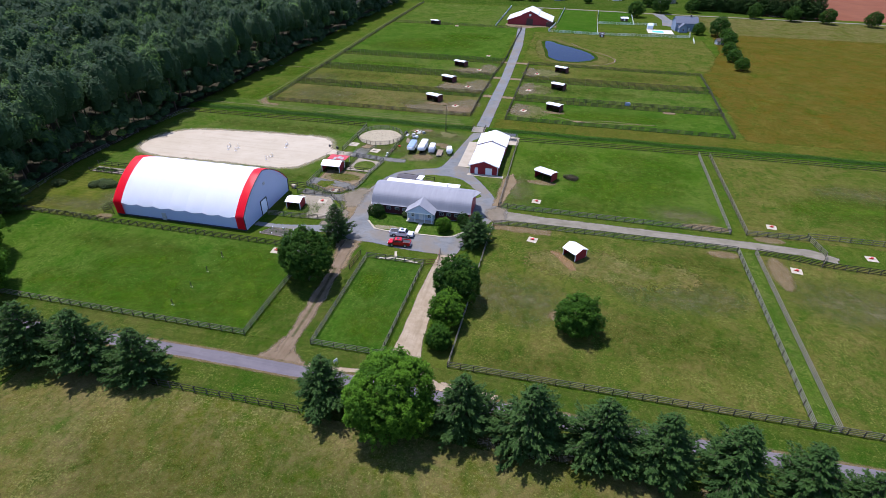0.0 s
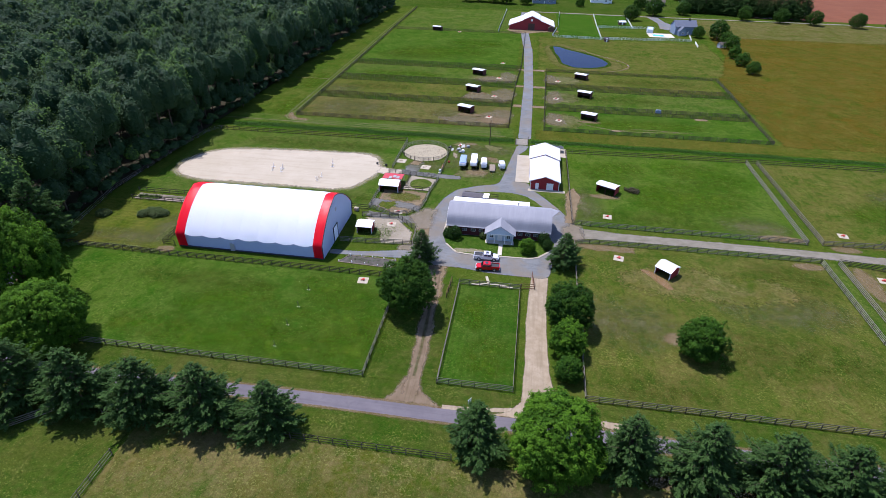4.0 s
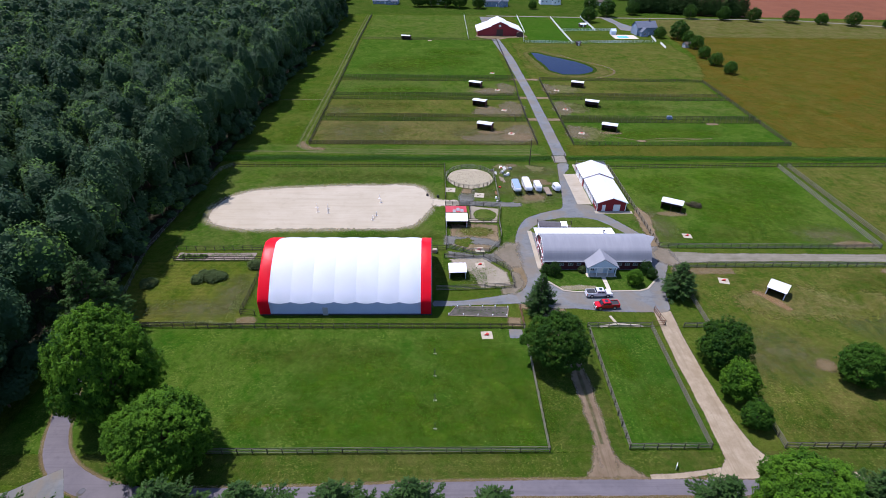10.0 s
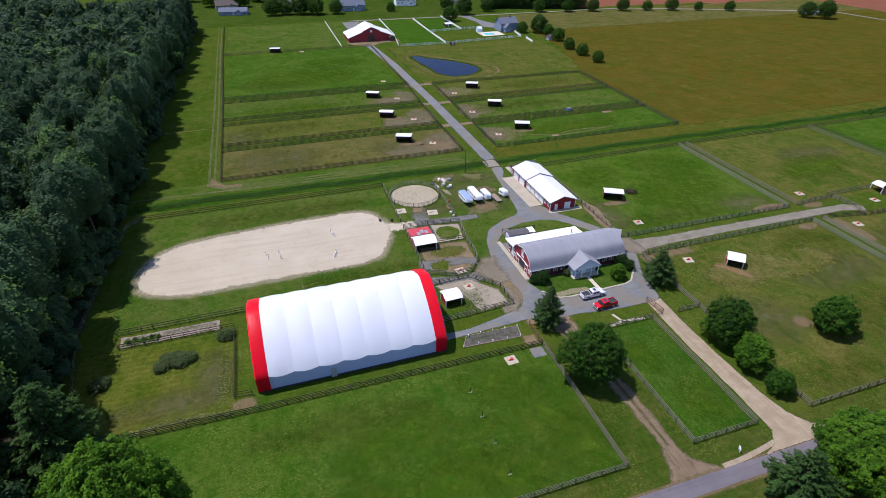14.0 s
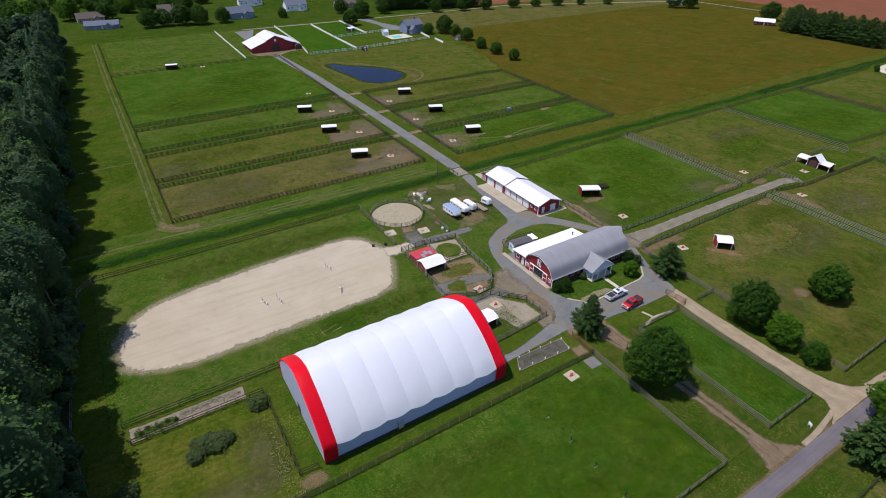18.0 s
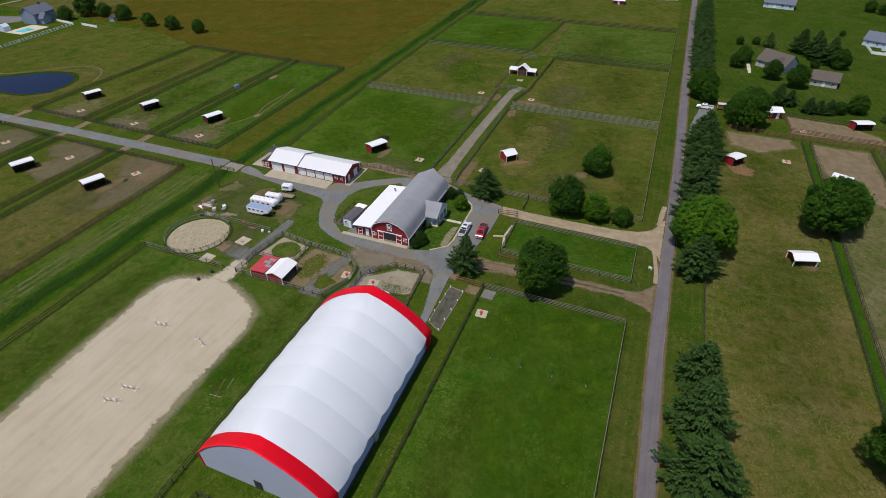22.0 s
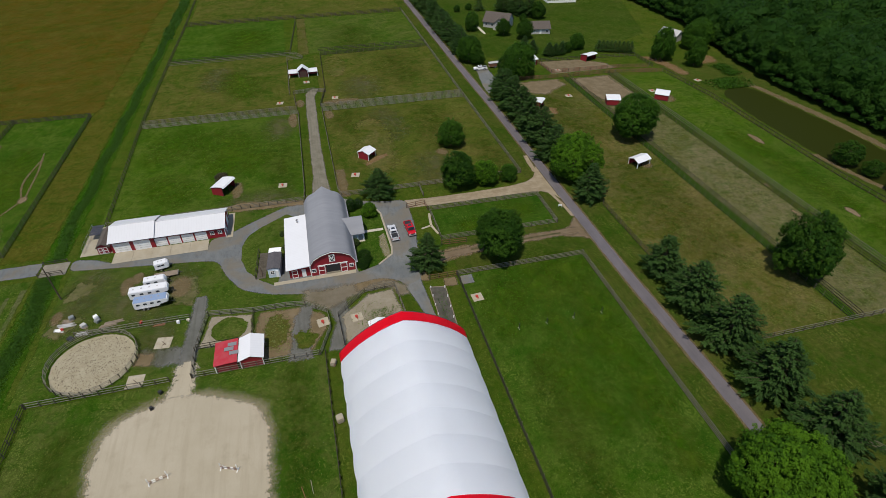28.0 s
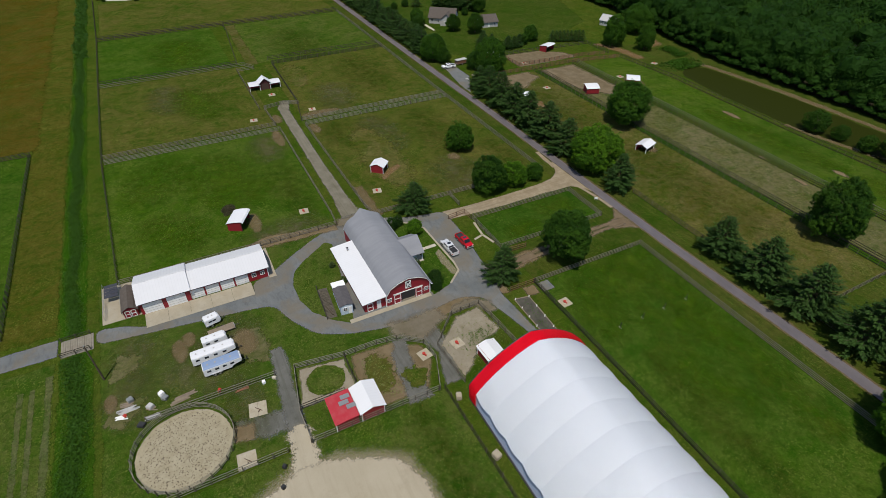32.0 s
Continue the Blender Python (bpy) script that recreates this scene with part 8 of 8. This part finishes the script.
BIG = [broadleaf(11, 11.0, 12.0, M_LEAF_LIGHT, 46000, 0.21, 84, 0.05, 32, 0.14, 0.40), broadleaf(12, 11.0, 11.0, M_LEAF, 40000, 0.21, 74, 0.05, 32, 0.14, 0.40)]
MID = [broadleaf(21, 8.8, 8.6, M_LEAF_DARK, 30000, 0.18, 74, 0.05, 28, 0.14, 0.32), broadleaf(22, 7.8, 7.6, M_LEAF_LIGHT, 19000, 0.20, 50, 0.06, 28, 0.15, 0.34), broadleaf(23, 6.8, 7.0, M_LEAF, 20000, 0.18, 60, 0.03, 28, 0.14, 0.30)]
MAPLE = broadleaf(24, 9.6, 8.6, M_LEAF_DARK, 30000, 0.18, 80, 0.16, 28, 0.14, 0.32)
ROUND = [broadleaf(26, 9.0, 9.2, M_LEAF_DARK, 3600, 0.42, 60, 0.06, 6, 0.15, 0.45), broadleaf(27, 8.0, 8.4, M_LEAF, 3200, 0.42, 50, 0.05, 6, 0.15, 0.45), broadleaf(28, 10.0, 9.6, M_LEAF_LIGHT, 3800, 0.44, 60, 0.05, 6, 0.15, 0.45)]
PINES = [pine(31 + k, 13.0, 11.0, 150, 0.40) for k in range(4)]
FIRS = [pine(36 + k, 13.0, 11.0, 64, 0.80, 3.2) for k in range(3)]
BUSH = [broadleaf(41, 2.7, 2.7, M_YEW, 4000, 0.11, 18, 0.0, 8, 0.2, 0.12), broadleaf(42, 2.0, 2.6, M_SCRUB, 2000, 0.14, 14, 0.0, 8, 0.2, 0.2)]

BRUSH = broadleaf(44, 1.7, 2.8, M_TWIG, 1300, 0.14, 14, 0.0, 6, 0.2, 0.2)

# the big trees between the yards
plant(MAPLE, "dense dark round maple with a deep shadow", -48.6, 86.4, 1.28, 20)
plant(PINES[0], "dark pine at the corner of the drive", -49.0, 103.4, 0.66, tall=1.2)
plant(PINES[2], "broad dark pine beside the gravel drive", -15.9, 109.4, 0.74, tall=0.95)
plant(MID[0], "dark round tree along the gravel drive", -15.6, 87.0, 1.12, 140)
plant(MID[1], "light green shaggy tree along the gravel drive", -16.6, 79.4, 0.9)
plant(MID[2], "low dark bushy tree along the gravel drive", -16.4, 72.4, 0.72)
plant(MID[2], "dark round tree alone in the olive pasture", 8.6, 82.6, 1.22)
# row along the lane
plant(BIG[0], "big light green maple beside the lane", -19.6, 54.0, 1.16, 70)
for k, (x, y, s) in enumerate(((-8.6, 55.0, 0.92), (2.0, 54.6, 1.0), (12.2, 54.6, 0.98), (20.8, 54.2, 0.95), (30.2, 54.0, 0.98), (39.4, 53.6, 0.92), (47, 53.0, 0.72), (-31.4, 54.6, 0.86), (-64.4, 53.4, 0.86), (-75.6, 53.4, 1.0), (-86.0, 52.8, 1.02), (-97.6, 52.6, 1.05), (-108.8, 52.4, 1.08))):
    plant(PINES[k % 4], "tall dark green white pine beside the lane", x, y, s, None, "roadside pines")
plant(BIG[0], "broad light green maple at the lane bend", -114.2, 65.6, 1.2, 30)
plant(BIG[0], "large spreading oak at the lane bend", -127.6, 76.4, 1.32, 200, tall=1.42)
plant(PINES[1], "tall feathery pine at the woodland edge", -139.6, 95.0, 1.2, 0, tall=1.25)
plant(PINES[3], "pine beside the bend of the lane", -122, 50.8, 1.0)
plant(PINES[2], "dark pine beside the side road", -136.2, 52.6, 0.95)
for k in range(30):
    plant(FIRS[k % 3], "dark pine in a close row along the lane", 92 + k * 4.6 + random.uniform(-1, 1), 55.4 + random.uniform(-1, 0.6), random.uniform(0.75, 0.95), None, "close row of pines")
# yard and house trees to the east
for x, y, kind, s in ((82.6, 55.0, BIG[1], 0.98), (60.4, 40.2, BIG[1], 1.2), (66, 44, ROUND[0], 0.8), (78.6, 52.4, ROUND[0], 0.7), (134.3, 38.0, ROUND[1], 0.85), (126, 41, ROUND[0], 0.7), (114.6, 28.0, MAPLE, 0.78), (107.4, 20.0, MAPLE, 0.92), (157.4, 13.4, PINES[0], 0.86), (152.6, 8.4, PINES[1], 0.92), (146.6, 7.6, PINES[3], 0.8), (143.8, 3.4, PINES[2], 0.92), (138.8, 0.4, MID[0], 0.9), (86.6, 28.0, PINES[3], 0.62), (85.4, 24.4, PINES[0], 0.5), (80.4, 18.7, PINES[1], 0.48), (80.8, 15.4, PINES[3], 0.42), (81.8, 12.0, PINES[2], 0.45), (83.2, 8.8, ROUND[0], 0.5), (86.4, 2.8, MID[2], 1.0), (162.5, 38.4, ROUND[0], 0.4), (164.5, 31.1, ROUND[0], 0.4), (161.9, 25.9, FIRS[1], 0.55), (194.7, -9.9, ROUND[0], 0.3), (140, 17.6, BUSH[0], 1.1), (136, 9.6, ROUND[0], 0.4), (72, -49, BIG[1], 1.1), (80, -56, BIG[1], 1.0), (193.8, -46.0, ROUND[0], 1.1), (224.6, -47.6, ROUND[0], 0.95), (245.2, -44.0, ROUND[0], 0.8), (249.6, -39.0, ROUND[0], 0.7), (236, -46, ROUND[1], 0.8), (255, -33, ROUND[0], 0.7)):
    plant(kind, "dark green tree near the country houses", x, y, s, None, "house trees")
for k in range(9):
    plant(FIRS[k % 3], "small dark cypress in a row", 80.6 - k * 0.75, -5.4 - k * 1.6, 0.34, None, "row of cypresses", tall=1.2)
for x, y, size in ((257.5, 126, 0.95), (284.6, 124, 1.1), (276, 132, 0.9), (300, 116, 1.3), (308, 104, 1.4), (314, 120, 1.5), (296, 92, 1.2), (322, 108, 1.5), (318, 90, 1.4), (326, 128, 1.5), (304, 130, 1.3), (252, 179.6, 0.3), (246.6, 177.0, 0.28), (241.2, 161, 0.3)):
    plant(ROUND[0], "dark round tree near the far red barn", x, y, size, None, "far barn trees")
plant(BIG[1], "big dark tree in the southern pasture", -0.6, 24.4, 1.3, 10)
plant(MID[2], "tall airy tree at the end of the corral fence", 63.4, -26.4, 1.4, tall=1.4)
plant(MID[2], "tall narrow tree on the clay bank", 52.6, -35.4, 1.1, 60, tall=1.5)
plant(MID[0], "big round dark tree in the southern pasture", -71.8, 23.2, 1.45, 80, tall=1.2)
for x, y, s in ((-33.6, -27.4, 0.8), (-41.2, -28.8, 0.55), (-49.8, -28.4, 0.6), (-57.4, -30.2, 1.0), (-72, -34, 0.9), (-80, -35, 1.0)):
    plant(ROUND[0], "dark bush on the bank of the long pond", x, y, s, None, "pond bank bushes")
# orchard line and far trees
for x, y, s in ((80.6, 392.4, 0.9), (92, 389, 1.3), (94.4, 378, 0.9), (93, 361, 1.0), (87.6, 337, 0.85), (86.6, 320, 0.85), (87, 302.6, 0.8), (45.6, 448, 1.2), (66, 472, 1.4), (90, 481, 1.1), (60, 500, 1.2), (132, 467, 1.1), (156, 461, 1.1), (177, 456, 1.1), (204, 451.5, 1.1), (225, 447, 1.0), (246, 441, 1.1), (268, 434, 0.9), (292, 424, 1.0), (-62, 512, 1.6), (-74, 514, 1.3), (-84, 512, 1.4), (-50, 508, 1.5), (-34, 506, 1.2), (12, 505, 0.9), (-150, 524, 1.4), (340, 372, 1.5), (330, 380, 1.3), (346, 300, 1.5), (372, 292, 1.2), (380, 268, 0.9), (396, 200, 1.4), (402, 190, 1.3)):
    plant(ROUND[0] if s > 1 else ROUND[1], "round tree along a far boundary", x, y, s, None, "far boundary trees")
for k in range(34):
    plant(FIRS[k % 3], "dark evergreen in a far windbreak", 313.6 + random.uniform(-2, 2), 270 - k * 1.95, random.uniform(0.85, 1.15), None, "far windbreak", tall=1.25)
for k in range(26):
    plant(PINES[k % 4], "dark evergreen in a far hedge", 96 + k * 3.2, 498 - k * 1.0 + random.uniform(-2, 2), random.uniform(0.9, 1.3), None, "far evergreen hedge", tall=1.3)
for k in range(34):
    plant(ROUND[k % 3], "tree among the far houses", random.uniform(-190, 110), random.uniform(560, 640), random.uniform(1.2, 2.0), None, "trees among far houses")
# clipped bushes by the barn
for x, y, k, s in ((-45.0, 117.8, 0, 0.95), (-43.0, 117.2, 0, 1.25), (-20.4, 117.8, 0, 1.2), (-19.6, 115.8, 0, 1.0), (-35.9, 118.4, 1, 0.8), (-33.8, 134.9, 1, 0.7), (-27.6, 135.6, 1, 0.6)):
    plant(BUSH[k], "clipped dark green bush beside the barn", x, y, s, None, "barn bushes", "bush", "bush")
plant(MID[1], "small light green garden tree on the front lawn", -24.6, 113.4, 0.5)
for x, y, s in ((-128.2, 114.4, 1.15), (-126.6, 115.8, 1.3), (-124.6, 114.8, 1.25), (-122.9, 115.6, 1.15), (-127.4, 116.9, 0.95), (-125.4, 116.9, 1.0), (-124.0, 116.6, 0.9), (-116, 120.4, 1.4), (-139, 112.7, 1.3), (-138.2, 113.6, 1.0)):
    plant(BUSH[1], "scrubby grey-green thicket in the hay plot", x, y, s * 1.1, None, "thicket", "bush", "bush", 0.55)
for x, y, s in ((5.4, 152.2, 0.85), (7.0, 151.8, 0.75), (4.4, 153.2, 0.6), (6.2, 153.4, 0.75), (7.6, 152.9, 0.55)):
    plant(BRUSH, "heap of dry brown brush beside the run-in shed", x, y, s, None, "brush heap", "brush heap", "brush_heap", 0.75)
for k, x in enumerate((-135.4, -134.2, -132.4, -131.0, -129.6)):
    plant(BUSH[1], "leafy vegetable plants in the garden bed", x, 124.6 + 0.5 * (k % 2), 0.36, None, "vegetables", "vegetables", "vegetable_plant")


# ---- woodland: many crowns joined ----
def forest_crown(r, count):
    """One tall crown: a bumpy dome of leaf tufts over a dense inner dome. Gives both."""
    bumps = r.normal(0, 1, (30, 3))
    bumps[:, 2] = np.abs(bumps[:, 2])
    bumps /= np.linalg.norm(bumps, axis=1, keepdims=True)

    def swell(d):
        return np.exp(-((1 - d @ bumps.T) / 0.030)).max(1)

    def place(d, grow):
        return d * (3.2 + 1.45 * swell(d) + grow)[:, None] * np.array([1, 1, 1.2]) + np.array([0, 0, 9.0])

    n = count // 2
    d = r.normal(0, 1, (n, 3))
    d[:, 2] = np.abs(d[:, 2]) * 1.1 - 0.3
    d /= np.linalg.norm(d, axis=1, keepdims=True)
    w = swell(d)
    p = np.repeat(place(d, r.normal(0, 0.08, n)), 2, 0) + r.normal(0, 0.12, (2 * n, 3))
    # Tone falls between the bumps: crevice shade painted into the leaves.
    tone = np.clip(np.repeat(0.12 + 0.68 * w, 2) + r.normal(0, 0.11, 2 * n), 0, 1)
    ring, tier = 14, 7
    grid = []
    for a in range(tier + 1):
        lat = 1.5708 - a * 2.1 / tier
        grid.append([(math.cos(lat) * math.cos(6.2832 * b / ring), math.cos(lat) * math.sin(6.2832 * b / ring), math.sin(lat)) for b in range(ring)])
    core_d = np.array([[grid[a][b], grid[a + 1][b], grid[a + 1][(b + 1) % ring], grid[a][(b + 1) % ring]] for a in range(tier) for b in range(ring)])
    core = place(core_d.reshape(-1, 3), -0.35).reshape(-1, 4, 3)
    # The inner dome's low tone paints in the dark gaps of the crown.
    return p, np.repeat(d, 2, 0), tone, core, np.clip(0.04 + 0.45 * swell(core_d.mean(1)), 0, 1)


def woodland(name, spots, label, seed, material=M_WOODS, lean=0.0):
    """Crowns over a stretch of forest, joined into one leafy canopy, with trunks below its edge."""
    r = np.random.RandomState(seed)
    protos = [forest_crown(np.random.RandomState(seed + 7 * k), 2000) for k in range(8)]
    cs, ds, ts, sz, cores, core_tones = [], [], [], [], [], []
    for x, y, scale, tall, count, leaf in spots:
        p, d, t, core, ct = protos[r.randint(0, 8)]
        pick = r.choice(len(p), min(count, len(p)), replace=False)
        a = r.uniform(0, 6.28)
        rot = np.array([[math.cos(a), -math.sin(a), 0], [math.sin(a), math.cos(a), 0], [0, 0, 1]])
        grow = np.array([scale, scale, tall])
        own = lean + r.normal(-0.04, 0.20) + (0.5 if r.uniform() > 0.94 else 0.0)
        cs.append((p[pick] * grow) @ rot.T + np.array([x, y, 0]))
        ds.append(d[pick] @ rot.T)
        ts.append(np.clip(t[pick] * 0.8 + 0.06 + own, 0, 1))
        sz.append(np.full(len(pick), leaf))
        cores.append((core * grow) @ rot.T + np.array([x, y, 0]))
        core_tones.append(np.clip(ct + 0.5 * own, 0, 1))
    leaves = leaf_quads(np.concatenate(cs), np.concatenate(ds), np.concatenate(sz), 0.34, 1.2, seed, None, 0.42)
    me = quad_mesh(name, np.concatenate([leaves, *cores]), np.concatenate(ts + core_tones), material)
    ob = thing(name, label, "woodland")
    c = new("canopy", me)
    c.parent = ob
    tagged(c, kind="stuff")
    bm = bmesh.new()
    for x, y, scale, tall, count, leaf in spots:
        if count > 600:
            tube((x, y, -0.2), (x, y, 9 * tall), 0.22, 0.14, 5, bm)
    tagged(part("trunks", bm, M_BARK, ob), kind="stuff")
    tagged(ob, kind="stuff")
    return ob


wr = random.Random(8)
spots = []
gy = 62.0
while gy < 690:
    far = gy > 300
    gx = -155.0 if gy > 108 else -152.0 - max(0.0, 76 - gy) * 0.5
    left = max(-500, min(-215, -(gy * 1.02 + 92))) if gy < 480 else -500
    while gx > left:
        x, y = gx + wr.uniform(-3.2, 3.2), gy + wr.uniform(-3.2, 3.2)
        near = x > -205 and y < 300
        if gy <= 478 or x < -205 - (gy - 478) * 0.6:
            size = wr.uniform(0.85, 1.45)
            spots.append((x, y, size * (1.15 if far else 1.0), wr.uniform(0.95, 1.45) + 0.32 * size, 1500 if near else (300 if far else 700), (0.42 if near else (1.05 if far else 0.66)) * size**0.6))
        gx -= 10.4 if far else 9.0
    gy += 10.0 if far else 8.8
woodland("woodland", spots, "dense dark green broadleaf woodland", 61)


def west_edge(y):
    """How far east the big crowns of the wood reach: a ragged line that drifts outwards to the north."""
    return -147.0 + 0.014 * (y - 110) + 1.5 * math.sin(y * 0.13) + 1.0 * math.sin(y * 0.31 + 1.0)


edge = [(west_edge(y) - 1.5 + wr.uniform(-1.0, 1.0), y + wr.uniform(-2, 2), wr.uniform(0.85, 1.25), wr.uniform(1.5, 2.0), 1200 if y < 300 else 600, 0.46 if y < 300 else 0.7) for y in np.arange(106, 476, 6.2)]
edge += [(west_edge(y) - 3.2 + wr.uniform(-1.0, 1.0), y + wr.uniform(-1.5, 1.5), wr.uniform(0.7, 0.95), wr.uniform(0.55, 0.95), 300, 0.6) for y in np.arange(84, 476, 4.2)]
edge += [(west_edge(y) + 0.3 + wr.uniform(-1.2, 0.6), y + wr.uniform(-1.5, 1.5), wr.uniform(0.5, 0.8), wr.uniform(0.5, 1.0), 450, 0.55) for y in np.arange(102, 476, 4.6)]
edge += [(west_edge(y) + 0.8 + wr.uniform(-0.8, 0.8), y + wr.uniform(-1.0, 1.0), wr.uniform(0.35, 0.55), wr.uniform(0.2, 0.36), 200, 0.6) for y in np.arange(102, 476, 3.4)]
edge += [(-151.5, 96, 1.1, 1.7, 1300, 0.44), (-150.5, 88, 1.0, 1.5, 1300, 0.44), (-149.0, 79, 1.0, 1.2, 1300, 0.44), (-148.5, 71, 0.95, 1.1, 1300, 0.44), (-154, 66, 1.0, 1.2, 1200, 0.44), (-157, 76, 1.2, 1.6, 1200, 0.46), (-158, 87, 1.2, 1.7, 1200, 0.46), (-146.5, 93.5, 0.6, 0.7, 600, 0.44)]
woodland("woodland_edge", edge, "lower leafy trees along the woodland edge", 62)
corner = random.Random(19)
spots = [(-145.2 - d - (0.0 if y > 72 else (72 - y) * 0.1) + corner.uniform(-0.8, 0.8), y + corner.uniform(-1, 1), corner.uniform(0.55, 0.85), corner.uniform(0.35, 0.7) + 0.05 * d, 600, 0.46) for d in (0.0, 5.0, 10.0) for y in np.arange(58, 92, 3.6)]
spots += [(-147.4 + corner.uniform(-0.6, 0.6), y, corner.uniform(0.9, 1.1), corner.uniform(1.2, 1.5), 1300, 0.44) for y in (62, 69.5, 77, 84.5)]
woodland("woodland_corner", spots, "dark undergrowth and trees beside the bend of the lane", 64, M_WOODS, -0.3)
def wood_front(x):
    """The southern wood's front line, along the far bank and then past the pond."""
    return -58.0 + 0.05 * (x + 95) if x < 30 else -51.7 - 0.18 * min(x - 30, 80)


spots = []
gx = -110.0
while gx < 175:
    gy = wood_front(gx) - 8.0
    while gy > -60 - max(30, min(150, (gx + 90) * 1.3)):
        size = wr.uniform(0.9, 1.6)
        deep = gy < -100 or gx > 60
        spots.append((gx + wr.uniform(-3.0, 3.0), gy + wr.uniform(-3.0, 3.0), size, 0.3 * size + wr.uniform(0.45, 0.95), 420 if deep else 1000, 0.8 if deep else 0.5))
        gy -= 7.6
    gx += 7.4
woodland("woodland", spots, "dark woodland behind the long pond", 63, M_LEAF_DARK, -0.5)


edge = []
for rows, back, wide, tall, count, leaf in ((4.4, 4.6, (0.8, 1.1), (0.75, 1.1), 900, 0.5), (3.4, 2.4, (0.6, 0.85), (0.45, 0.75), 600, 0.5), (2.4, 0.9, (0.4, 0.6), (0.2, 0.36), 280, 0.5)):
    for x in np.arange(-108, 170, rows):
        edge.append((x + wr.uniform(-1, 1), wood_front(x) - back + wr.uniform(-0.9, 0.9), wr.uniform(*wide), wr.uniform(*tall), count, leaf))
woodland("woodland_edge", edge, "leafy trees and scrub fronting the southern wood", 64, M_LEAF_DARK, -0.4)


# trodden clods in the round pen
cr = np.random.RandomState(81)
ang, rad = cr.uniform(0, 6.28, 900), 6.9 * np.sqrt(cr.uniform(0.0, 1, 900))
clods = np.stack([PEN[0] + rad * np.cos(ang), PEN[1] + rad * np.sin(ang), np.full(900, 0.09)], 1)
tagged(new("clods", leaf_mesh("clods", clods, np.tile(np.array([0.0, 0.0, 3.0]), (900, 1)), 0.19, cr.uniform(0, 1, 900), M_BARK, 0.25, 1.2, 82)), "small dark clods on the pen sand", "clods", "", "stuff")


# ditch weeds: tall leaves in a band
def weeds(x0, x1, y0, y1, n, label, size, seed, high=0.9, mat=M_REED):
    r = np.random.RandomState(seed)
    p = np.stack([r.uniform(x0, x1, n), (y0 + y1) / 2 + (y1 - y0) * 0.5 * np.clip(r.normal(0, 0.5, n), -1.2, 1.2), r.uniform(0.05, high, n)], 1)
    p[:, 1] += 0.5 * np.sin(p[:, 0] * 0.21 + seed)
    d = np.tile(np.array([0.0, 0.0, 1.0]), (n, 1))
    ob = new("weeds", leaf_mesh("weeds", p, d, size, np.clip(r.normal(0.5, 0.22, n), 0, 1), mat, 0.8, 1.5, seed))
    tagged(ob, label, "weeds", "", "stuff")


weeds(-146, -30.6, 185.2, 189.0, 22000, "rank bright green weeds filling the ditch", 0.27, 71, 0.35)
weeds(-24.8, 150, 186.3, 189.2, 20000, "rank bright green weeds filling the ditch", 0.30, 72, 0.35)
weeds(150, 330, 185.6, 190.2, 7000, "rank bright green weeds filling the far ditch", 0.8, 73, 0.4)
weeds(-67, -57, 113, 123, 420, "sparse pale weeds on the sandy pen", 0.2, 75, 0.2, M_STRAW)
weeds(-66.5, -56, 134.5, 140.5, 420, "dry yellowish weeds on the bare paddock", 0.2, 76, 0.2, M_STRAW)
drift(-60.5, 137.6, 4.2, 2.6, G_OLIVE, "olive turf left in the bare paddock", 0.062)
drift(-64.5, 131.8, 2.4, 2.0, G_OLIVE, "olive turf left in the bare paddock", 0.063)
weeds(26, 36, -44, -28, 1500, "bright green reeds at the end of the long pond", 0.6, 74, 0.8, M_LEAF)
weeds(38, 50, -48, -41, 1200, "low green scrub beyond the long pond", 0.6, 77, 1.2, M_LEAF)
weeds(-136, -114.6, 98.5, 99.7, 900, "pale flowering weeds along the plot fence", 0.26, 78, 0.3, M_STRAW)
weeds(-117.4, -114.8, 100, 112, 260, "pale flowering weeds along the plot fence", 0.26, 79, 0.3, M_STRAW)
weeds(-64.5, -59.5, 112.6, 120, 700, "leafy weeds in the sandy pen", 0.2, 80, 0.3, M_WEED)
weeds(-136.4, -129.4, 123.8, 126.2, 700, "leafy green rows in the garden bed", 0.24, 83, 0.45, M_LEAF_LIGHT)
weeds(-129, -118, 124.0, 126.0, 420, "thin green seedlings in the garden bed", 0.18, 84, 0.25, M_WEED)
weeds(-68, -56.4, 101.8, 104.4, 160, "low plants in the dark bed", 0.2, 85, 0.25, M_LEAF)
# stones along the far bank
sr = random.Random(91)
bm = bmesh.new()
for k in range(110):
    x = sr.uniform(-94, 26)
    y = -50.6 + 0.045 * (x + 52) * (x < -52) + sr.gauss(0.2, 0.9) + (0.12 * x if x > 0 else 0)
    s = sr.uniform(0.25, 0.7)
    made = bmesh.ops.create_icosphere(bm, subdivisions=1, radius=s, matrix=Matrix.Translation((x, y, 0.12)) @ Matrix.Rotation(sr.uniform(0, 6.28), 4, "Z") @ Matrix.Diagonal((1.3, 0.9, 0.6, 1)))
    for v in made["verts"]:
        v.co += Vector((sr.uniform(-0.12, 0.12), sr.uniform(-0.12, 0.12), sr.uniform(-0.08, 0.08))) * s * 1.6
tagged(new("stones", mesh_from(bm, "stones", M_GRAVEL)), "rough stones along the far pond bank", "stones", "", "stuff")
